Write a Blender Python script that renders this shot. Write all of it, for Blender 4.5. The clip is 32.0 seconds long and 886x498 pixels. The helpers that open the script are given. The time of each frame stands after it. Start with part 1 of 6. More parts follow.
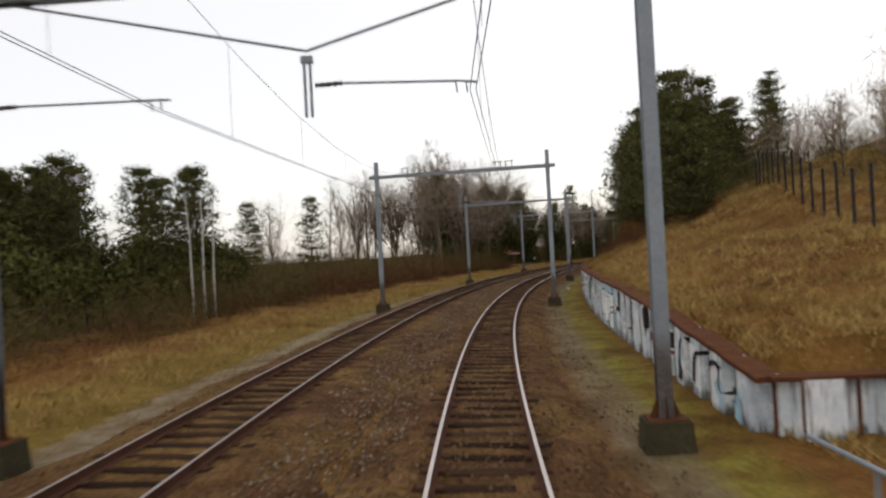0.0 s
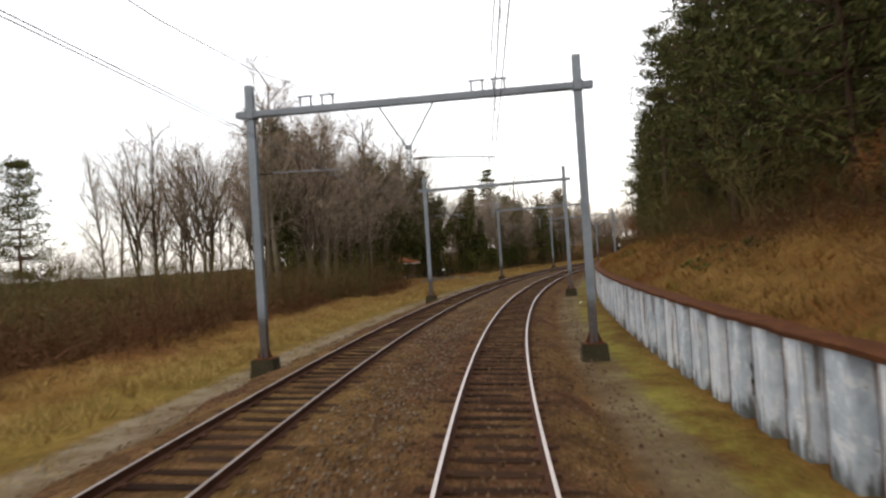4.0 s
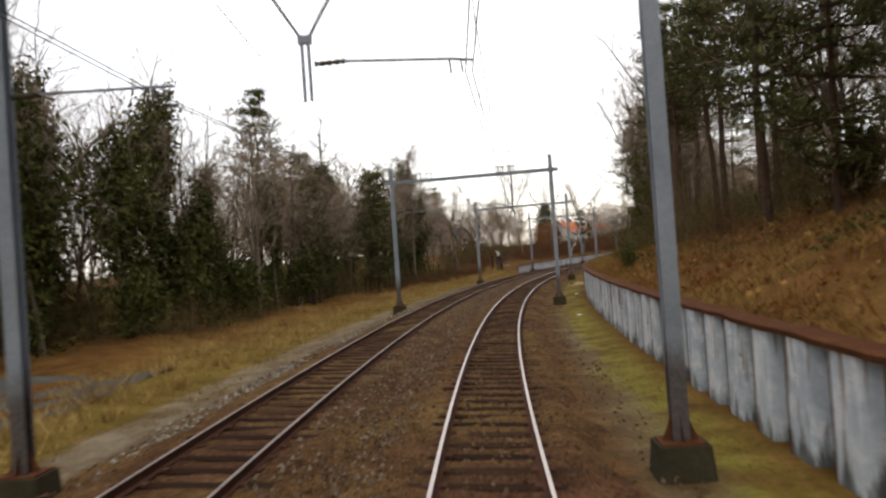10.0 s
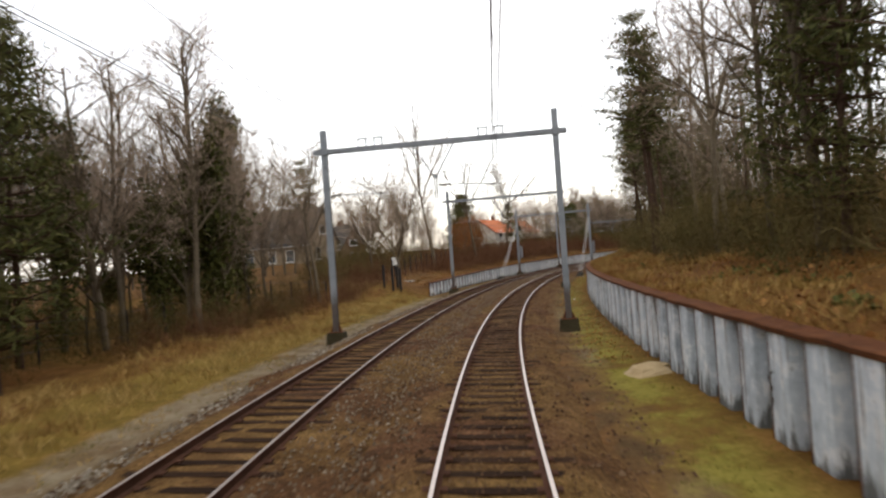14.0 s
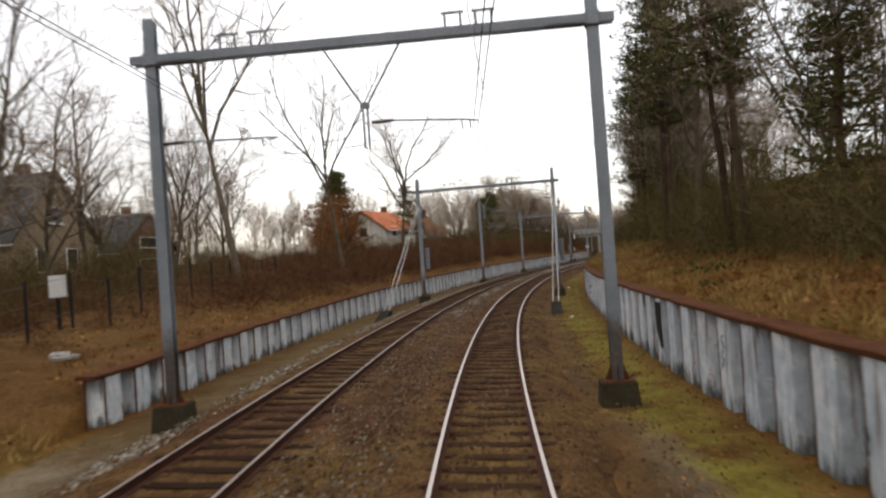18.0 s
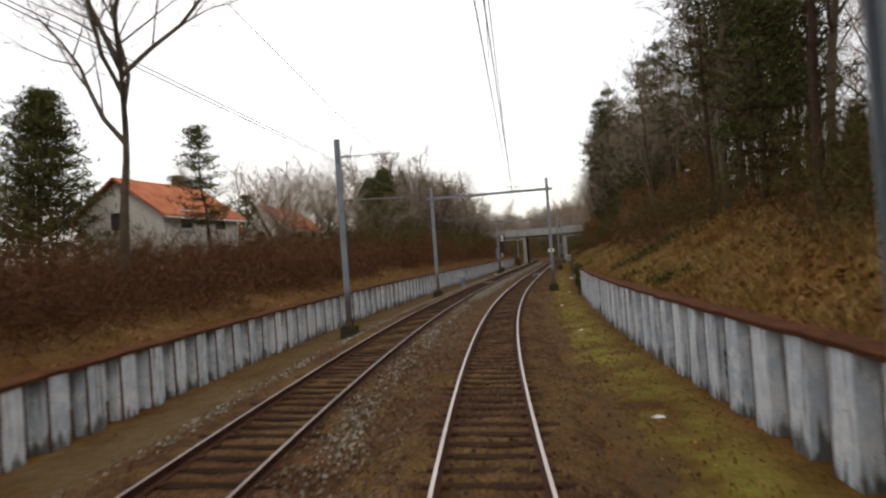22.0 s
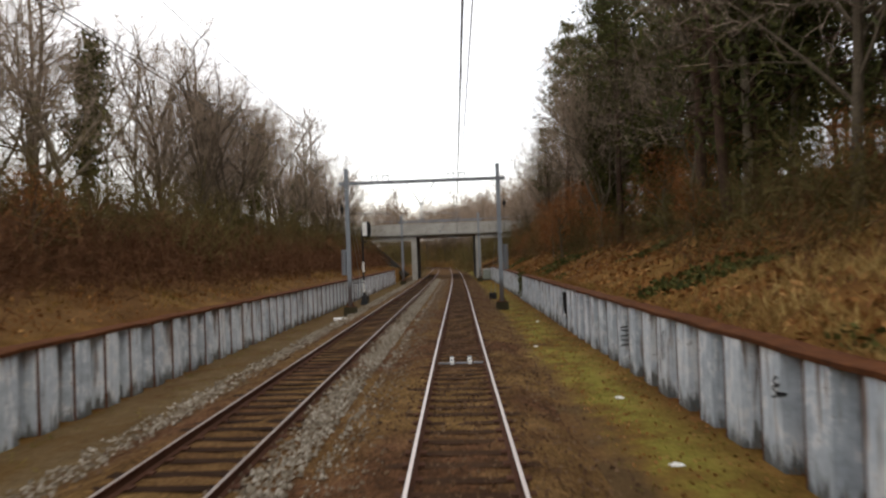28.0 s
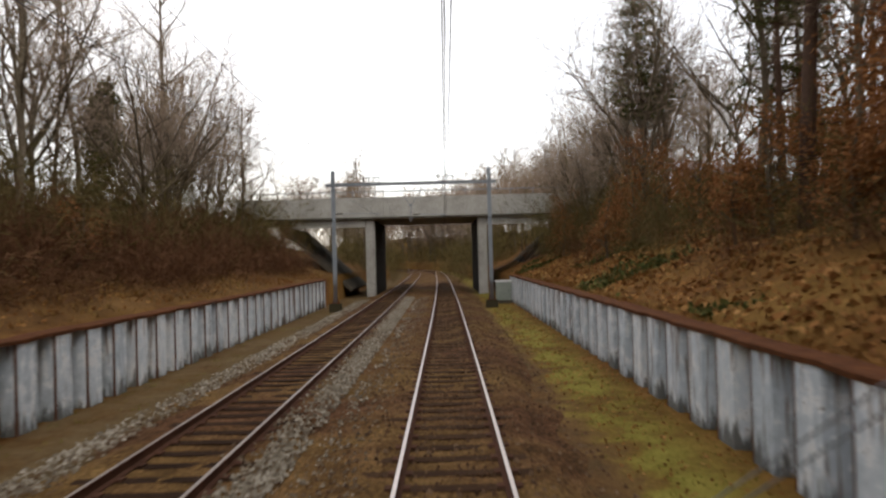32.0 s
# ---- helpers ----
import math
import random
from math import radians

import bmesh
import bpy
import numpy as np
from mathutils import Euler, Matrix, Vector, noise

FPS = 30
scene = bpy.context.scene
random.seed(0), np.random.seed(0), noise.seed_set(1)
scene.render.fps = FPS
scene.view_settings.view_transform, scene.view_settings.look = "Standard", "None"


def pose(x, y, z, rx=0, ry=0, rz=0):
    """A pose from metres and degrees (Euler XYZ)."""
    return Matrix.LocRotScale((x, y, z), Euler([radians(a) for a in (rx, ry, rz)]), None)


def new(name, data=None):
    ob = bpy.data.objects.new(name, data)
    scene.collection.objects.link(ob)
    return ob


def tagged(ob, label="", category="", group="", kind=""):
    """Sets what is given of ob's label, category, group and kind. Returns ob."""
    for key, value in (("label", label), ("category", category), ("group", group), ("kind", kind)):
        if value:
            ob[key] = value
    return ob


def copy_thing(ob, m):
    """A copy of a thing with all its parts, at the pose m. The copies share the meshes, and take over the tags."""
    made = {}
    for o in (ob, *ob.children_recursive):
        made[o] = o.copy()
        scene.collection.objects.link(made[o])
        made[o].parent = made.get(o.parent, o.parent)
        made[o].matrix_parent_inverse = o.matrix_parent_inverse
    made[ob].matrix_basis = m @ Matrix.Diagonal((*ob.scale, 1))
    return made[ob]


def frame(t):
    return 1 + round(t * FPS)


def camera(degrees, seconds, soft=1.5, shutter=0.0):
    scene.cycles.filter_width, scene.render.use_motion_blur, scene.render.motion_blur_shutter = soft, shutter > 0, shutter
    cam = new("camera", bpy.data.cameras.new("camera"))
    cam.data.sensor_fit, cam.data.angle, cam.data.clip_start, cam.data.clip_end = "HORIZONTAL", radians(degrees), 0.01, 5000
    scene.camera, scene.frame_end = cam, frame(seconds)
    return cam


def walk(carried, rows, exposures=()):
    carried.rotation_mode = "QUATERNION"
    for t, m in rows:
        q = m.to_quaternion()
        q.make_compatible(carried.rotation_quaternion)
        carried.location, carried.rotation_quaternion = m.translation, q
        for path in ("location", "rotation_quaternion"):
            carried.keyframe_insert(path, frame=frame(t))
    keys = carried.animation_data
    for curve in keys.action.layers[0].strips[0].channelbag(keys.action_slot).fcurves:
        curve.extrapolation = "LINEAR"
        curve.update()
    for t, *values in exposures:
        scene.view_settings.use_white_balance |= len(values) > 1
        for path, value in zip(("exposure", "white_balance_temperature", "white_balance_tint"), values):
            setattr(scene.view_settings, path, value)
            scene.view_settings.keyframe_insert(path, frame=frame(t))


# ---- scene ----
# ---- the ride ----
FOV = 66.72
cam = camera(FOV, 32.0, soft=2.45, shutter=0.3)
PATH = [
    (0.0, -0.089, 0.000, 2.944, 90.397, 3.001, 1.329),
    (0.5, -0.014, 6.126, 2.945, 90.439, 3.001, 0.285),
    (1.0, 0.190, 12.200, 2.945, 90.492, 3.047, -0.716),
    (1.5, 0.518, 18.219, 2.946, 90.536, 3.170, -1.714),
    (2.0, 0.968, 24.180, 2.947, 90.561, 3.312, -2.734),
    (2.5, 1.540, 30.116, 2.948, 90.559, 3.411, -3.797),
    (3.0, 2.239, 36.056, 2.949, 90.539, 3.473, -4.901),
    (3.5, 3.062, 42.000, 2.950, 90.526, 3.533, -6.041),
    (4.0, 4.010, 47.943, 2.952, 90.546, 3.624, -7.218),
    (4.5, 5.078, 53.838, 2.953, 90.590, 3.738, -8.412),
    (5.0, 6.256, 59.636, 2.954, 90.636, 3.862, -9.595),
    (5.5, 7.540, 65.335, 2.955, 90.672, 3.987, -10.766),
    (6.0, 8.922, 70.935, 2.955, 90.691, 4.056, -11.951),
    (6.5, 10.399, 76.455, 2.955, 90.702, 4.001, -13.154),
    (7.0, 11.974, 81.915, 2.955, 90.701, 3.891, -14.360),
    (7.5, 13.642, 87.315, 2.954, 90.681, 3.821, -15.553),
    (8.0, 15.398, 92.653, 2.954, 90.653, 3.802, -16.687),
    (8.5, 17.232, 97.910, 2.954, 90.633, 3.824, -17.733),
    (9.0, 19.131, 103.064, 2.953, 90.623, 3.869, -18.721),
    (9.5, 21.093, 108.116, 2.953, 90.627, 3.926, -19.687),
    (10.0, 23.112, 113.065, 2.953, 90.647, 3.993, -20.641),
    (10.5, 25.216, 117.983, 2.954, 90.680, 4.070, -21.597),
    (11.0, 27.436, 122.942, 2.954, 90.706, 4.140, -22.553),
    (11.5, 29.775, 127.937, 2.954, 90.706, 4.184, -23.501),
    (12.0, 32.236, 132.966, 2.954, 90.696, 4.204, -24.468),
    (12.5, 34.801, 137.983, 2.954, 90.696, 4.205, -25.470),
    (13.0, 37.448, 142.943, 2.955, 90.690, 4.181, -26.486),
    (13.5, 40.173, 147.847, 2.955, 90.670, 4.134, -27.516),
    (14.0, 42.974, 152.694, 2.954, 90.653, 4.086, -28.579),
    (14.5, 45.848, 157.476, 2.954, 90.645, 4.046, -29.666),
    (15.0, 48.794, 162.185, 2.954, 90.640, 4.004, -30.756),
    (15.5, 51.813, 166.817, 2.954, 90.641, 3.949, -31.832),
    (16.0, 54.906, 171.370, 2.954, 90.647, 3.893, -32.887),
    (16.5, 58.074, 175.850, 2.954, 90.644, 3.870, -33.939),
    (17.0, 61.315, 180.262, 2.954, 90.627, 3.887, -34.995),
    (17.5, 64.629, 184.607, 2.954, 90.602, 3.930, -36.047),
    (18.0, 68.014, 188.883, 2.954, 90.580, 3.986, -37.083),
    (18.5, 71.480, 193.101, 2.954, 90.569, 4.047, -38.092),
    (19.0, 75.037, 197.273, 2.954, 90.563, 4.106, -39.077),
    (19.5, 78.684, 201.397, 2.954, 90.556, 4.159, -40.045),
    (20.0, 82.420, 205.472, 2.954, 90.555, 4.188, -40.996),
    (20.5, 86.238, 209.491, 2.954, 90.566, 4.183, -41.940),
    (21.0, 90.131, 213.445, 2.954, 90.586, 4.164, -42.923),
    (21.5, 94.098, 217.333, 2.954, 90.607, 4.151, -43.987),
    (22.0, 98.138, 221.154, 2.954, 90.627, 4.126, -45.076),
    (22.5, 102.234, 224.896, 2.954, 90.646, 4.073, -46.118),
    (23.0, 106.365, 228.546, 2.954, 90.659, 4.027, -47.089),
    (23.5, 110.528, 232.108, 2.954, 90.662, 4.019, -47.989),
    (24.0, 114.719, 235.584, 2.954, 90.662, 4.022, -48.858),
    (24.5, 118.938, 238.981, 2.954, 90.660, 4.000, -49.734),
    (25.0, 123.184, 242.304, 2.954, 90.645, 3.936, -50.604),
    (25.5, 127.453, 245.560, 2.953, 90.623, 3.767, -51.437),
    (26.0, 131.735, 248.756, 2.950, 90.629, 3.447, -52.218),
    (26.5, 136.060, 251.920, 2.946, 90.659, 3.040, -52.937),
    (27.0, 140.454, 255.076, 2.942, 90.692, 2.630, -53.577),
    (27.5, 144.916, 258.226, 2.938, 90.715, 2.288, -54.126),
    (28.0, 149.445, 261.371, 2.935, 90.718, 2.061, -54.575),
    (28.5, 154.025, 264.517, 2.932, 90.709, 1.913, -54.918),
    (29.0, 158.641, 267.669, 2.930, 90.707, 1.814, -55.189),
    (29.5, 163.291, 270.830, 2.928, 90.724, 1.778, -55.406),
    (30.0, 167.972, 274.004, 2.926, 90.734, 1.801, -55.552),
    (30.5, 172.675, 277.187, 2.924, 90.716, 1.852, -55.613),
    (31.0, 177.392, 280.375, 2.922, 90.687, 1.829, -55.612),
    (31.5, 182.122, 283.571, 2.921, 90.670, 1.656, -55.577),
    (32.0, 186.862, 286.776, 2.920, 90.664, 1.457, -55.524),
]
LIGHT = [(0.0, -0.39), (1.0, -0.38), (2.0, -0.18), (3.0, -0.01), (6.0, 0.19), (7.0, 0.04), (8.0, 0.06), (9.0, 0.08), (10.0, 0.06), (12.0, 0.12), (13.0, 0.32), (16.0, 0.0), (17.0, 0.04), (18.0, -0.06), (19.0, -0.06), (20.0, -0.16), (21.0, -0.11), (22.0, -0.21), (23.0, -0.24), (24.0, 0.04), (25.0, 0.22), (28.0, 0.09), (29.0, 0.18), (30.0, 0.1), (31.0, -0.05), (32.0, 0.14)]
walk(cam, [(t, pose(x, y, z, rx, ry, rz)) for t, x, y, z, rx, ry, rz in PATH], [(t, e, 7450, 11) for t, e in LIGHT])

# ---- the line of the track: s metres along it, l metres to its right, z above the low rail ----
BEND_S = [-20.0, 17.7, 55.4, 93.1, 130.8, 168.5, 206.2, 243.8, 281.5, 319.2, 356.9, 394.6, 432.3, 470.0, 485.0, 640.0]
BEND = [0.00321, 0.00347, 0.00364, 0.00318, 0.00309, 0.00321, 0.00334, 0.00320, 0.00248, 0.00047, -0.00010, -0.00021, -0.00026, -0.00028, -0.00600, -0.00600]
CANT_S = [0.0, 42.1, 65.9, 110.8, 155.0, 177.2, 226.6, 287.0, 308.5, 330.8, 359.3]
CANT = [0.0335, 0.0439, 0.0528, 0.0488, 0.0516, 0.0493, 0.0508, 0.0501, 0.0237, 0.0097, -0.0015]
SPACE_S = [0, 60, 120, 180, 240, 300, 360, 420]
SPACE = [-5.3, -4.76, -4.48, -4.51, -4.30, -4.01, -4.15, -4.15]
SG = np.arange(-80, 640.25, 0.5)
_k = np.interp(SG, BEND_S, BEND, left=BEND[0], right=0.0)
TH = np.concatenate([[0], np.cumsum((_k[1:] + _k[:-1]) / 4)])
TH = TH - np.interp(0, SG, TH)
MID = (TH[1:] + TH[:-1]) / 2
GX = np.concatenate([[0], np.cumsum(np.sin(MID) / 2)])
GY = np.concatenate([[0], np.cumsum(np.cos(MID) / 2)])
GX, GY = GX - np.interp(0, SG, GX), GY - np.interp(0, SG, GY)


def turn(s):
    return np.interp(s, SG, TH)


def place(s, l, z):
    """World points (arrays allowed) from track coordinates."""
    th = turn(s)
    return np.stack(np.broadcast_arrays(np.interp(s, SG, GX) + l * np.cos(th), np.interp(s, SG, GY) - l * np.sin(th), z + 0.0 * th), -1)


def stand(s, l, z, spin=0.0, lean=0.0):
    """Pose at track coordinates, x across to the right, y along the track."""
    x, y, zz = place(s, l, z)
    return pose(x, y, zz, 0, lean, spin - math.degrees(turn(s)))


def cant(s):
    return np.interp(s, CANT_S, CANT)


def space(s):
    return np.interp(s, SPACE_S, SPACE)

# ---- sky and sun: a bright, even overcast ----
world = bpy.data.worlds.new("overcast")
scene.world = world
world.use_nodes = True
wt = world.node_tree
wt.nodes.clear()
w_out = wt.nodes.new("ShaderNodeOutputWorld")
w_sky = wt.nodes.new("ShaderNodeTexSky")
w_sky.sky_type, w_sky.sun_disc = "NISHITA", False
w_sky.sun_elevation, w_sky.sun_rotation = radians(42), radians(30)
w_sky.dust_density, w_sky.air_density = 1.0, 1.0
w_a, w_b, w_add = wt.nodes.new("ShaderNodeBackground"), wt.nodes.new("ShaderNodeBackground"), wt.nodes.new("ShaderNodeAddShader")
w_a.inputs["Strength"].default_value = 0.05
w_b.inputs["Color"].default_value = (0.95, 1.0, 1.1, 1)
w_b.inputs["Strength"].default_value = 1.08
wt.links.new(w_sky.outputs[0], w_a.inputs["Color"])
wt.links.new(w_a.outputs[0], w_add.inputs[0])
wt.links.new(w_b.outputs[0], w_add.inputs[1])
wt.links.new(w_add.outputs[0], w_out.inputs["Surface"])
sun = new("sun", bpy.data.lights.new("sun", "SUN"))
sun.data.energy, sun.data.angle, sun.data.color = 0.5, radians(25), (1.0, 0.96, 0.9)
sun.matrix_world = pose(0, 0, 60, 48, 0, -30)


# ---- materials ----
def nodes_of(name, rough=0.8, metal=0.0):
    m = bpy.data.materials.new(name)
    m.use_nodes = True
    t = m.node_tree
    b = t.nodes["Principled BSDF"]
    b.inputs["Roughness"].default_value, b.inputs["Metallic"].default_value = rough, metal
    b.inputs["Specular IOR Level"].default_value = 0.25 if rough < 0.8 else 0.06
    return m, t, b


def noise_tex(t, scale, detail=4, rough=0.6, vec=None, dist=0.0):
    n = t.nodes.new("ShaderNodeTexNoise")
    n.inputs["Scale"].default_value, n.inputs["Detail"].default_value, n.inputs["Roughness"].default_value = scale, detail, rough
    n.inputs["Distortion"].default_value = dist
    if vec is not None:
        t.links.new(vec, n.inputs["Vector"])
    return n.outputs["Fac"]


def ramp(t, fac, stops):
    r = t.nodes.new("ShaderNodeValToRGB")
    while len(r.color_ramp.elements) < len(stops):
        r.color_ramp.elements.new(0.5)
    for e, (p, c) in zip(r.color_ramp.elements, stops):
        e.position = p
        e.color = (*c, 1) if len(c) == 3 else c
    t.links.new(fac, r.inputs[0])
    return r.outputs[0]


def mix(t, fac, a, b, kind="MIX"):
    n = t.nodes.new("ShaderNodeMix")
    n.data_type, n.blend_type = "RGBA", kind
    for sock, v in ((n.inputs[0], fac), (n.inputs[6], a), (n.inputs[7], b)):
        if hasattr(v, "is_linked"):
            t.links.new(v, sock)
        else:
            sock.default_value = v if not isinstance(v, tuple) else (*v, 1)
    return n.outputs[2]


def maths(t, op, a, b=0.0, c=0.0):
    n = t.nodes.new("ShaderNodeMath")
    n.operation = op
    for sock, v in zip(n.inputs, (a, b, c)):
        if hasattr(v, "is_linked"):
            t.links.new(v, sock)
        else:
            sock.default_value = v
    return n.outputs[0]


def bump(t, b, fac, strength, dist=0.02):
    n = t.nodes.new("ShaderNodeBump")
    n.inputs["Strength"].default_value, n.inputs["Distance"].default_value = strength, dist
    t.links.new(fac, n.inputs["Height"])
    t.links.new(n.outputs[0], b.inputs["Normal"])


def coords(t, kind="Object"):
    return t.nodes.new("ShaderNodeTexCoord").outputs[kind]


def mottled(name, stops, scale, fine, rough=0.85, metal=0.0, relief=0.3, vary=0.0, space_kind="Object"):
    """Two scales of noise through a colour ramp, with relief; vary: spread of tone from object to object."""
    m, t, b = nodes_of(name, rough, metal)
    v = coords(t, space_kind)
    n1, n2 = noise_tex(t, scale, 5, 0.65, v), noise_tex(t, fine, 3, 0.6, v)
    f = maths(t, "ADD", maths(t, "MULTIPLY", n1, 0.6), maths(t, "MULTIPLY", n2, 0.4))
    if vary:
        r = t.nodes.new("ShaderNodeObjectInfo").outputs["Random"]
        f = maths(t, "ADD", f, maths(t, "MULTIPLY", maths(t, "SUBTRACT", r, 0.5), vary))
    t.links.new(ramp(t, f, stops), b.inputs["Base Color"])
    if relief:
        bump(t, b, n2, relief)
    return m


def islands(name, stops, rough=0.8, patches=()):
    """One tone for each loose piece of a mesh, for leaves, blades and stones."""
    m, t, b = nodes_of(name, rough)
    r = t.nodes.new("ShaderNodeNewGeometry").outputs["Random Per Island"]
    n = noise_tex(t, 0.35, 2, 0.5, coords(t))
    f = maths(t, "ADD", maths(t, "MULTIPLY", r, 0.6), maths(t, "MULTIPLY", n, 0.4))
    col = ramp(t, f, stops)
    pos = t.nodes.new("ShaderNodeNewGeometry").outputs["Position"]
    for i, (lo, hi, tint) in enumerate(patches):
        big = noise_tex(t, 0.33 + 0.23 * i, 4, 0.65, pos)
        k = ramp(t, maths(t, "ADD", big, maths(t, "MULTIPLY", maths(t, "SUBTRACT", r, 0.5), 0.12)), [(lo, (0, 0, 0)), (hi, (0.85, 0.85, 0.85))])
        tone = mix(t, 1.0, tint, ramp(t, r, [(0, (0.55, 0.55, 0.55)), (1, (1.5, 1.5, 1.5))]), "MULTIPLY")
        col = mix(t, k, col, tone)
    t.links.new(col, b.inputs["Base Color"])
    return m


STEEL_GREY = mottled("galvanised_steel", [(0.3, (0.16, 0.18, 0.20)), (0.7, (0.27, 0.29, 0.32))], 0.8, 14, 0.55, 0.25, 0.1)
RUST = mottled("rust", [(0.25, (0.046, 0.021, 0.013)), (0.55, (0.112, 0.043, 0.020)), (0.8, (0.203, 0.080, 0.030))], 2.5, 30, 0.9, 0.0, 0.4)
RAIL_TOP = mottled("polished_rail", [(0.3, (0.45, 0.39, 0.36)), (0.7, (0.6, 0.54, 0.51))], 0.5, 8, 0.42, 0.55, 0.0)
RAIL_DULL = mottled("dull_rail", [(0.3, (0.16, 0.13, 0.12)), (0.7, (0.34, 0.3, 0.28))], 0.4, 8, 0.5, 0.4, 0.0)
RAIL_SIDE = mottled("rusty_rail", [(0.3, (0.05, 0.026, 0.018)), (0.7, (0.12, 0.055, 0.035))], 1.5, 20, 0.9, 0.1, 0.3)
SLEEPER = mottled("tarred_oak", [(0.25, (0.011, 0.005, 0.003)), (0.55, (0.034, 0.017, 0.009)), (0.8, (0.074, 0.039, 0.021))], 1.2, 22, 0.9, 0, 0.7, 0.35)
CONCRETE = mottled("weathered_concrete", [(0.3, (0.22, 0.21, 0.19)), (0.5, (0.36, 0.35, 0.32)), (0.75, (0.5, 0.49, 0.46))], 0.5, 9, 0.9, 0, 0.25)
DARK_CONCRETE = mottled("dark_grey_concrete", [(0.3, (0.040, 0.035, 0.027)), (0.6, (0.096, 0.083, 0.065)), (0.8, (0.160, 0.142, 0.114))], 1.5, 12, 0.95, 0, 0.5)
BLACK = mottled("black_paint", [(0.3, (0.008, 0.008, 0.009)), (0.7, (0.02, 0.02, 0.022))], 3, 20, 0.6, 0, 0.05)
WHITE = mottled("white_paint", [(0.25, (0.5, 0.5, 0.48)), (0.5, (0.75, 0.75, 0.73)), (0.8, (0.82, 0.82, 0.8))], 2, 15, 0.6, 0, 0.05)
NEAR_BLACK = mottled("near_black", [(0.3, (0.012, 0.011, 0.01)), (0.7, (0.04, 0.036, 0.032))], 1.5, 12, 0.9, 0, 0.4)
MOSSY = mottled("mossy_concrete", [(0.3, (0.028, 0.023, 0.013)), (0.6, (0.055, 0.047, 0.028)), (0.8, (0.088, 0.077, 0.050))], 2.0, 14, 0.95, 0, 0.5)
COPPER = mottled("wire", [(0.3, (0.05, 0.05, 0.055)), (0.7, (0.1, 0.1, 0.11))], 1, 10, 0.6, 0.4, 0)
ROOF = mottled("red_tiles", [(0.3, (0.3, 0.09, 0.045)), (0.55, (0.5, 0.17, 0.085)), (0.8, (0.62, 0.26, 0.15))], 0.8, 9, 0.85, 0, 0.3)
DARK_ROOF = mottled("dark_tiles", [(0.3, (0.035, 0.034, 0.034)), (0.7, (0.085, 0.08, 0.075))], 0.8, 9, 0.85, 0, 0.3)
RENDER_WALL = mottled("white_render", [(0.3, (0.55, 0.52, 0.46)), (0.7, (0.78, 0.76, 0.7))], 0.6, 6, 0.9, 0, 0.1)
BRICK = mottled("brown_brick", [(0.3, (0.1, 0.06, 0.042)), (0.7, (0.2, 0.12, 0.085))], 0.9, 14, 0.9, 0, 0.3)
def mast_steel():
    """Galvanised steel, rusty and dirty towards a ragged line above the foot."""
    m, t, b = nodes_of("weathered_mast_steel", 0.55, 0.25)
    v = coords(t)
    n1, n2 = noise_tex(t, 0.8, 4, 0.6, v), noise_tex(t, 12, 4, 0.7, v)
    sep = t.nodes.new("ShaderNodeSeparateXYZ")
    t.links.new(v, sep.inputs[0])
    f = maths(t, "ADD", maths(t, "MULTIPLY", n1, 0.6), maths(t, "MULTIPLY", n2, 0.4))
    col = ramp(t, f, [(0.3, (0.17, 0.195, 0.22)), (0.7, (0.29, 0.32, 0.355))])
    edge = maths(t, "SUBTRACT", maths(t, "ADD", 0.5, maths(t, "MULTIPLY", f, 2.2)), sep.outputs[2])
    rust = ramp(t, n2, [(0.35, (0.035, 0.024, 0.018)), (0.65, (0.1, 0.062, 0.042))])
    col = mix(t, maths(t, "MULTIPLY", ramp(t, edge, [(0.0, (0, 0, 0)), (0.5, (1, 1, 1))]), 0.8), col, rust)
    t.links.new(col, b.inputs["Base Color"])
    return m


MAST_STEEL = mast_steel()
TAN_BRICK = mottled("tan_brick", [(0.3, (0.2, 0.15, 0.1)), (0.7, (0.33, 0.26, 0.18))], 0.9, 14, 0.9, 0, 0.3)
GLASS, _t, _b = nodes_of("window_glass", 0.08)
_b.inputs["Base Color"].default_value, _b.inputs["Specular IOR Level"].default_value = (0.03, 0.035, 0.04, 1), 0.6
BARK = mottled("bark", [(0.3, (0.068, 0.052, 0.036)), (0.6, (0.155, 0.124, 0.088)), (0.8, (0.257, 0.215, 0.156))], 1.5, 14, 0.95, 0, 0.5, 0.25)
PINE_BARK = mottled("pine_bark", [(0.3, (0.045, 0.028, 0.02)), (0.6, (0.09, 0.055, 0.039)), (0.8, (0.15, 0.095, 0.066))], 1.5, 14, 0.95, 0, 0.5, 0.25)
TWIG = islands("twigs", [(0.2, (0.180, 0.132, 0.099)), (0.8, (0.408, 0.313, 0.241))])
PALE_BARK = mottled("birch_bark", [(0.3, (0.2, 0.19, 0.17)), (0.6, (0.5, 0.48, 0.44))], 2, 12, 0.9, 0, 0.2)
NEEDLE = islands("pine_needles", [(0.15, (0.031, 0.036, 0.013)), (0.5, (0.071, 0.076, 0.026)), (0.85, (0.138, 0.127, 0.045))])
IVY = islands("ivy_leaves", [(0.15, (0.028, 0.032, 0.010)), (0.5, (0.064, 0.069, 0.020)), (0.85, (0.125, 0.122, 0.038))])
BEECH = islands("dead_beech_leaves", [(0.15, (0.13, 0.052, 0.02)), (0.5, (0.24, 0.1, 0.036)), (0.85, (0.34, 0.16, 0.062))])
BRUSH = islands("dry_brush", [(0.15, (0.051, 0.022, 0.011)), (0.5, (0.111, 0.051, 0.026)), (0.85, (0.181, 0.094, 0.050))])
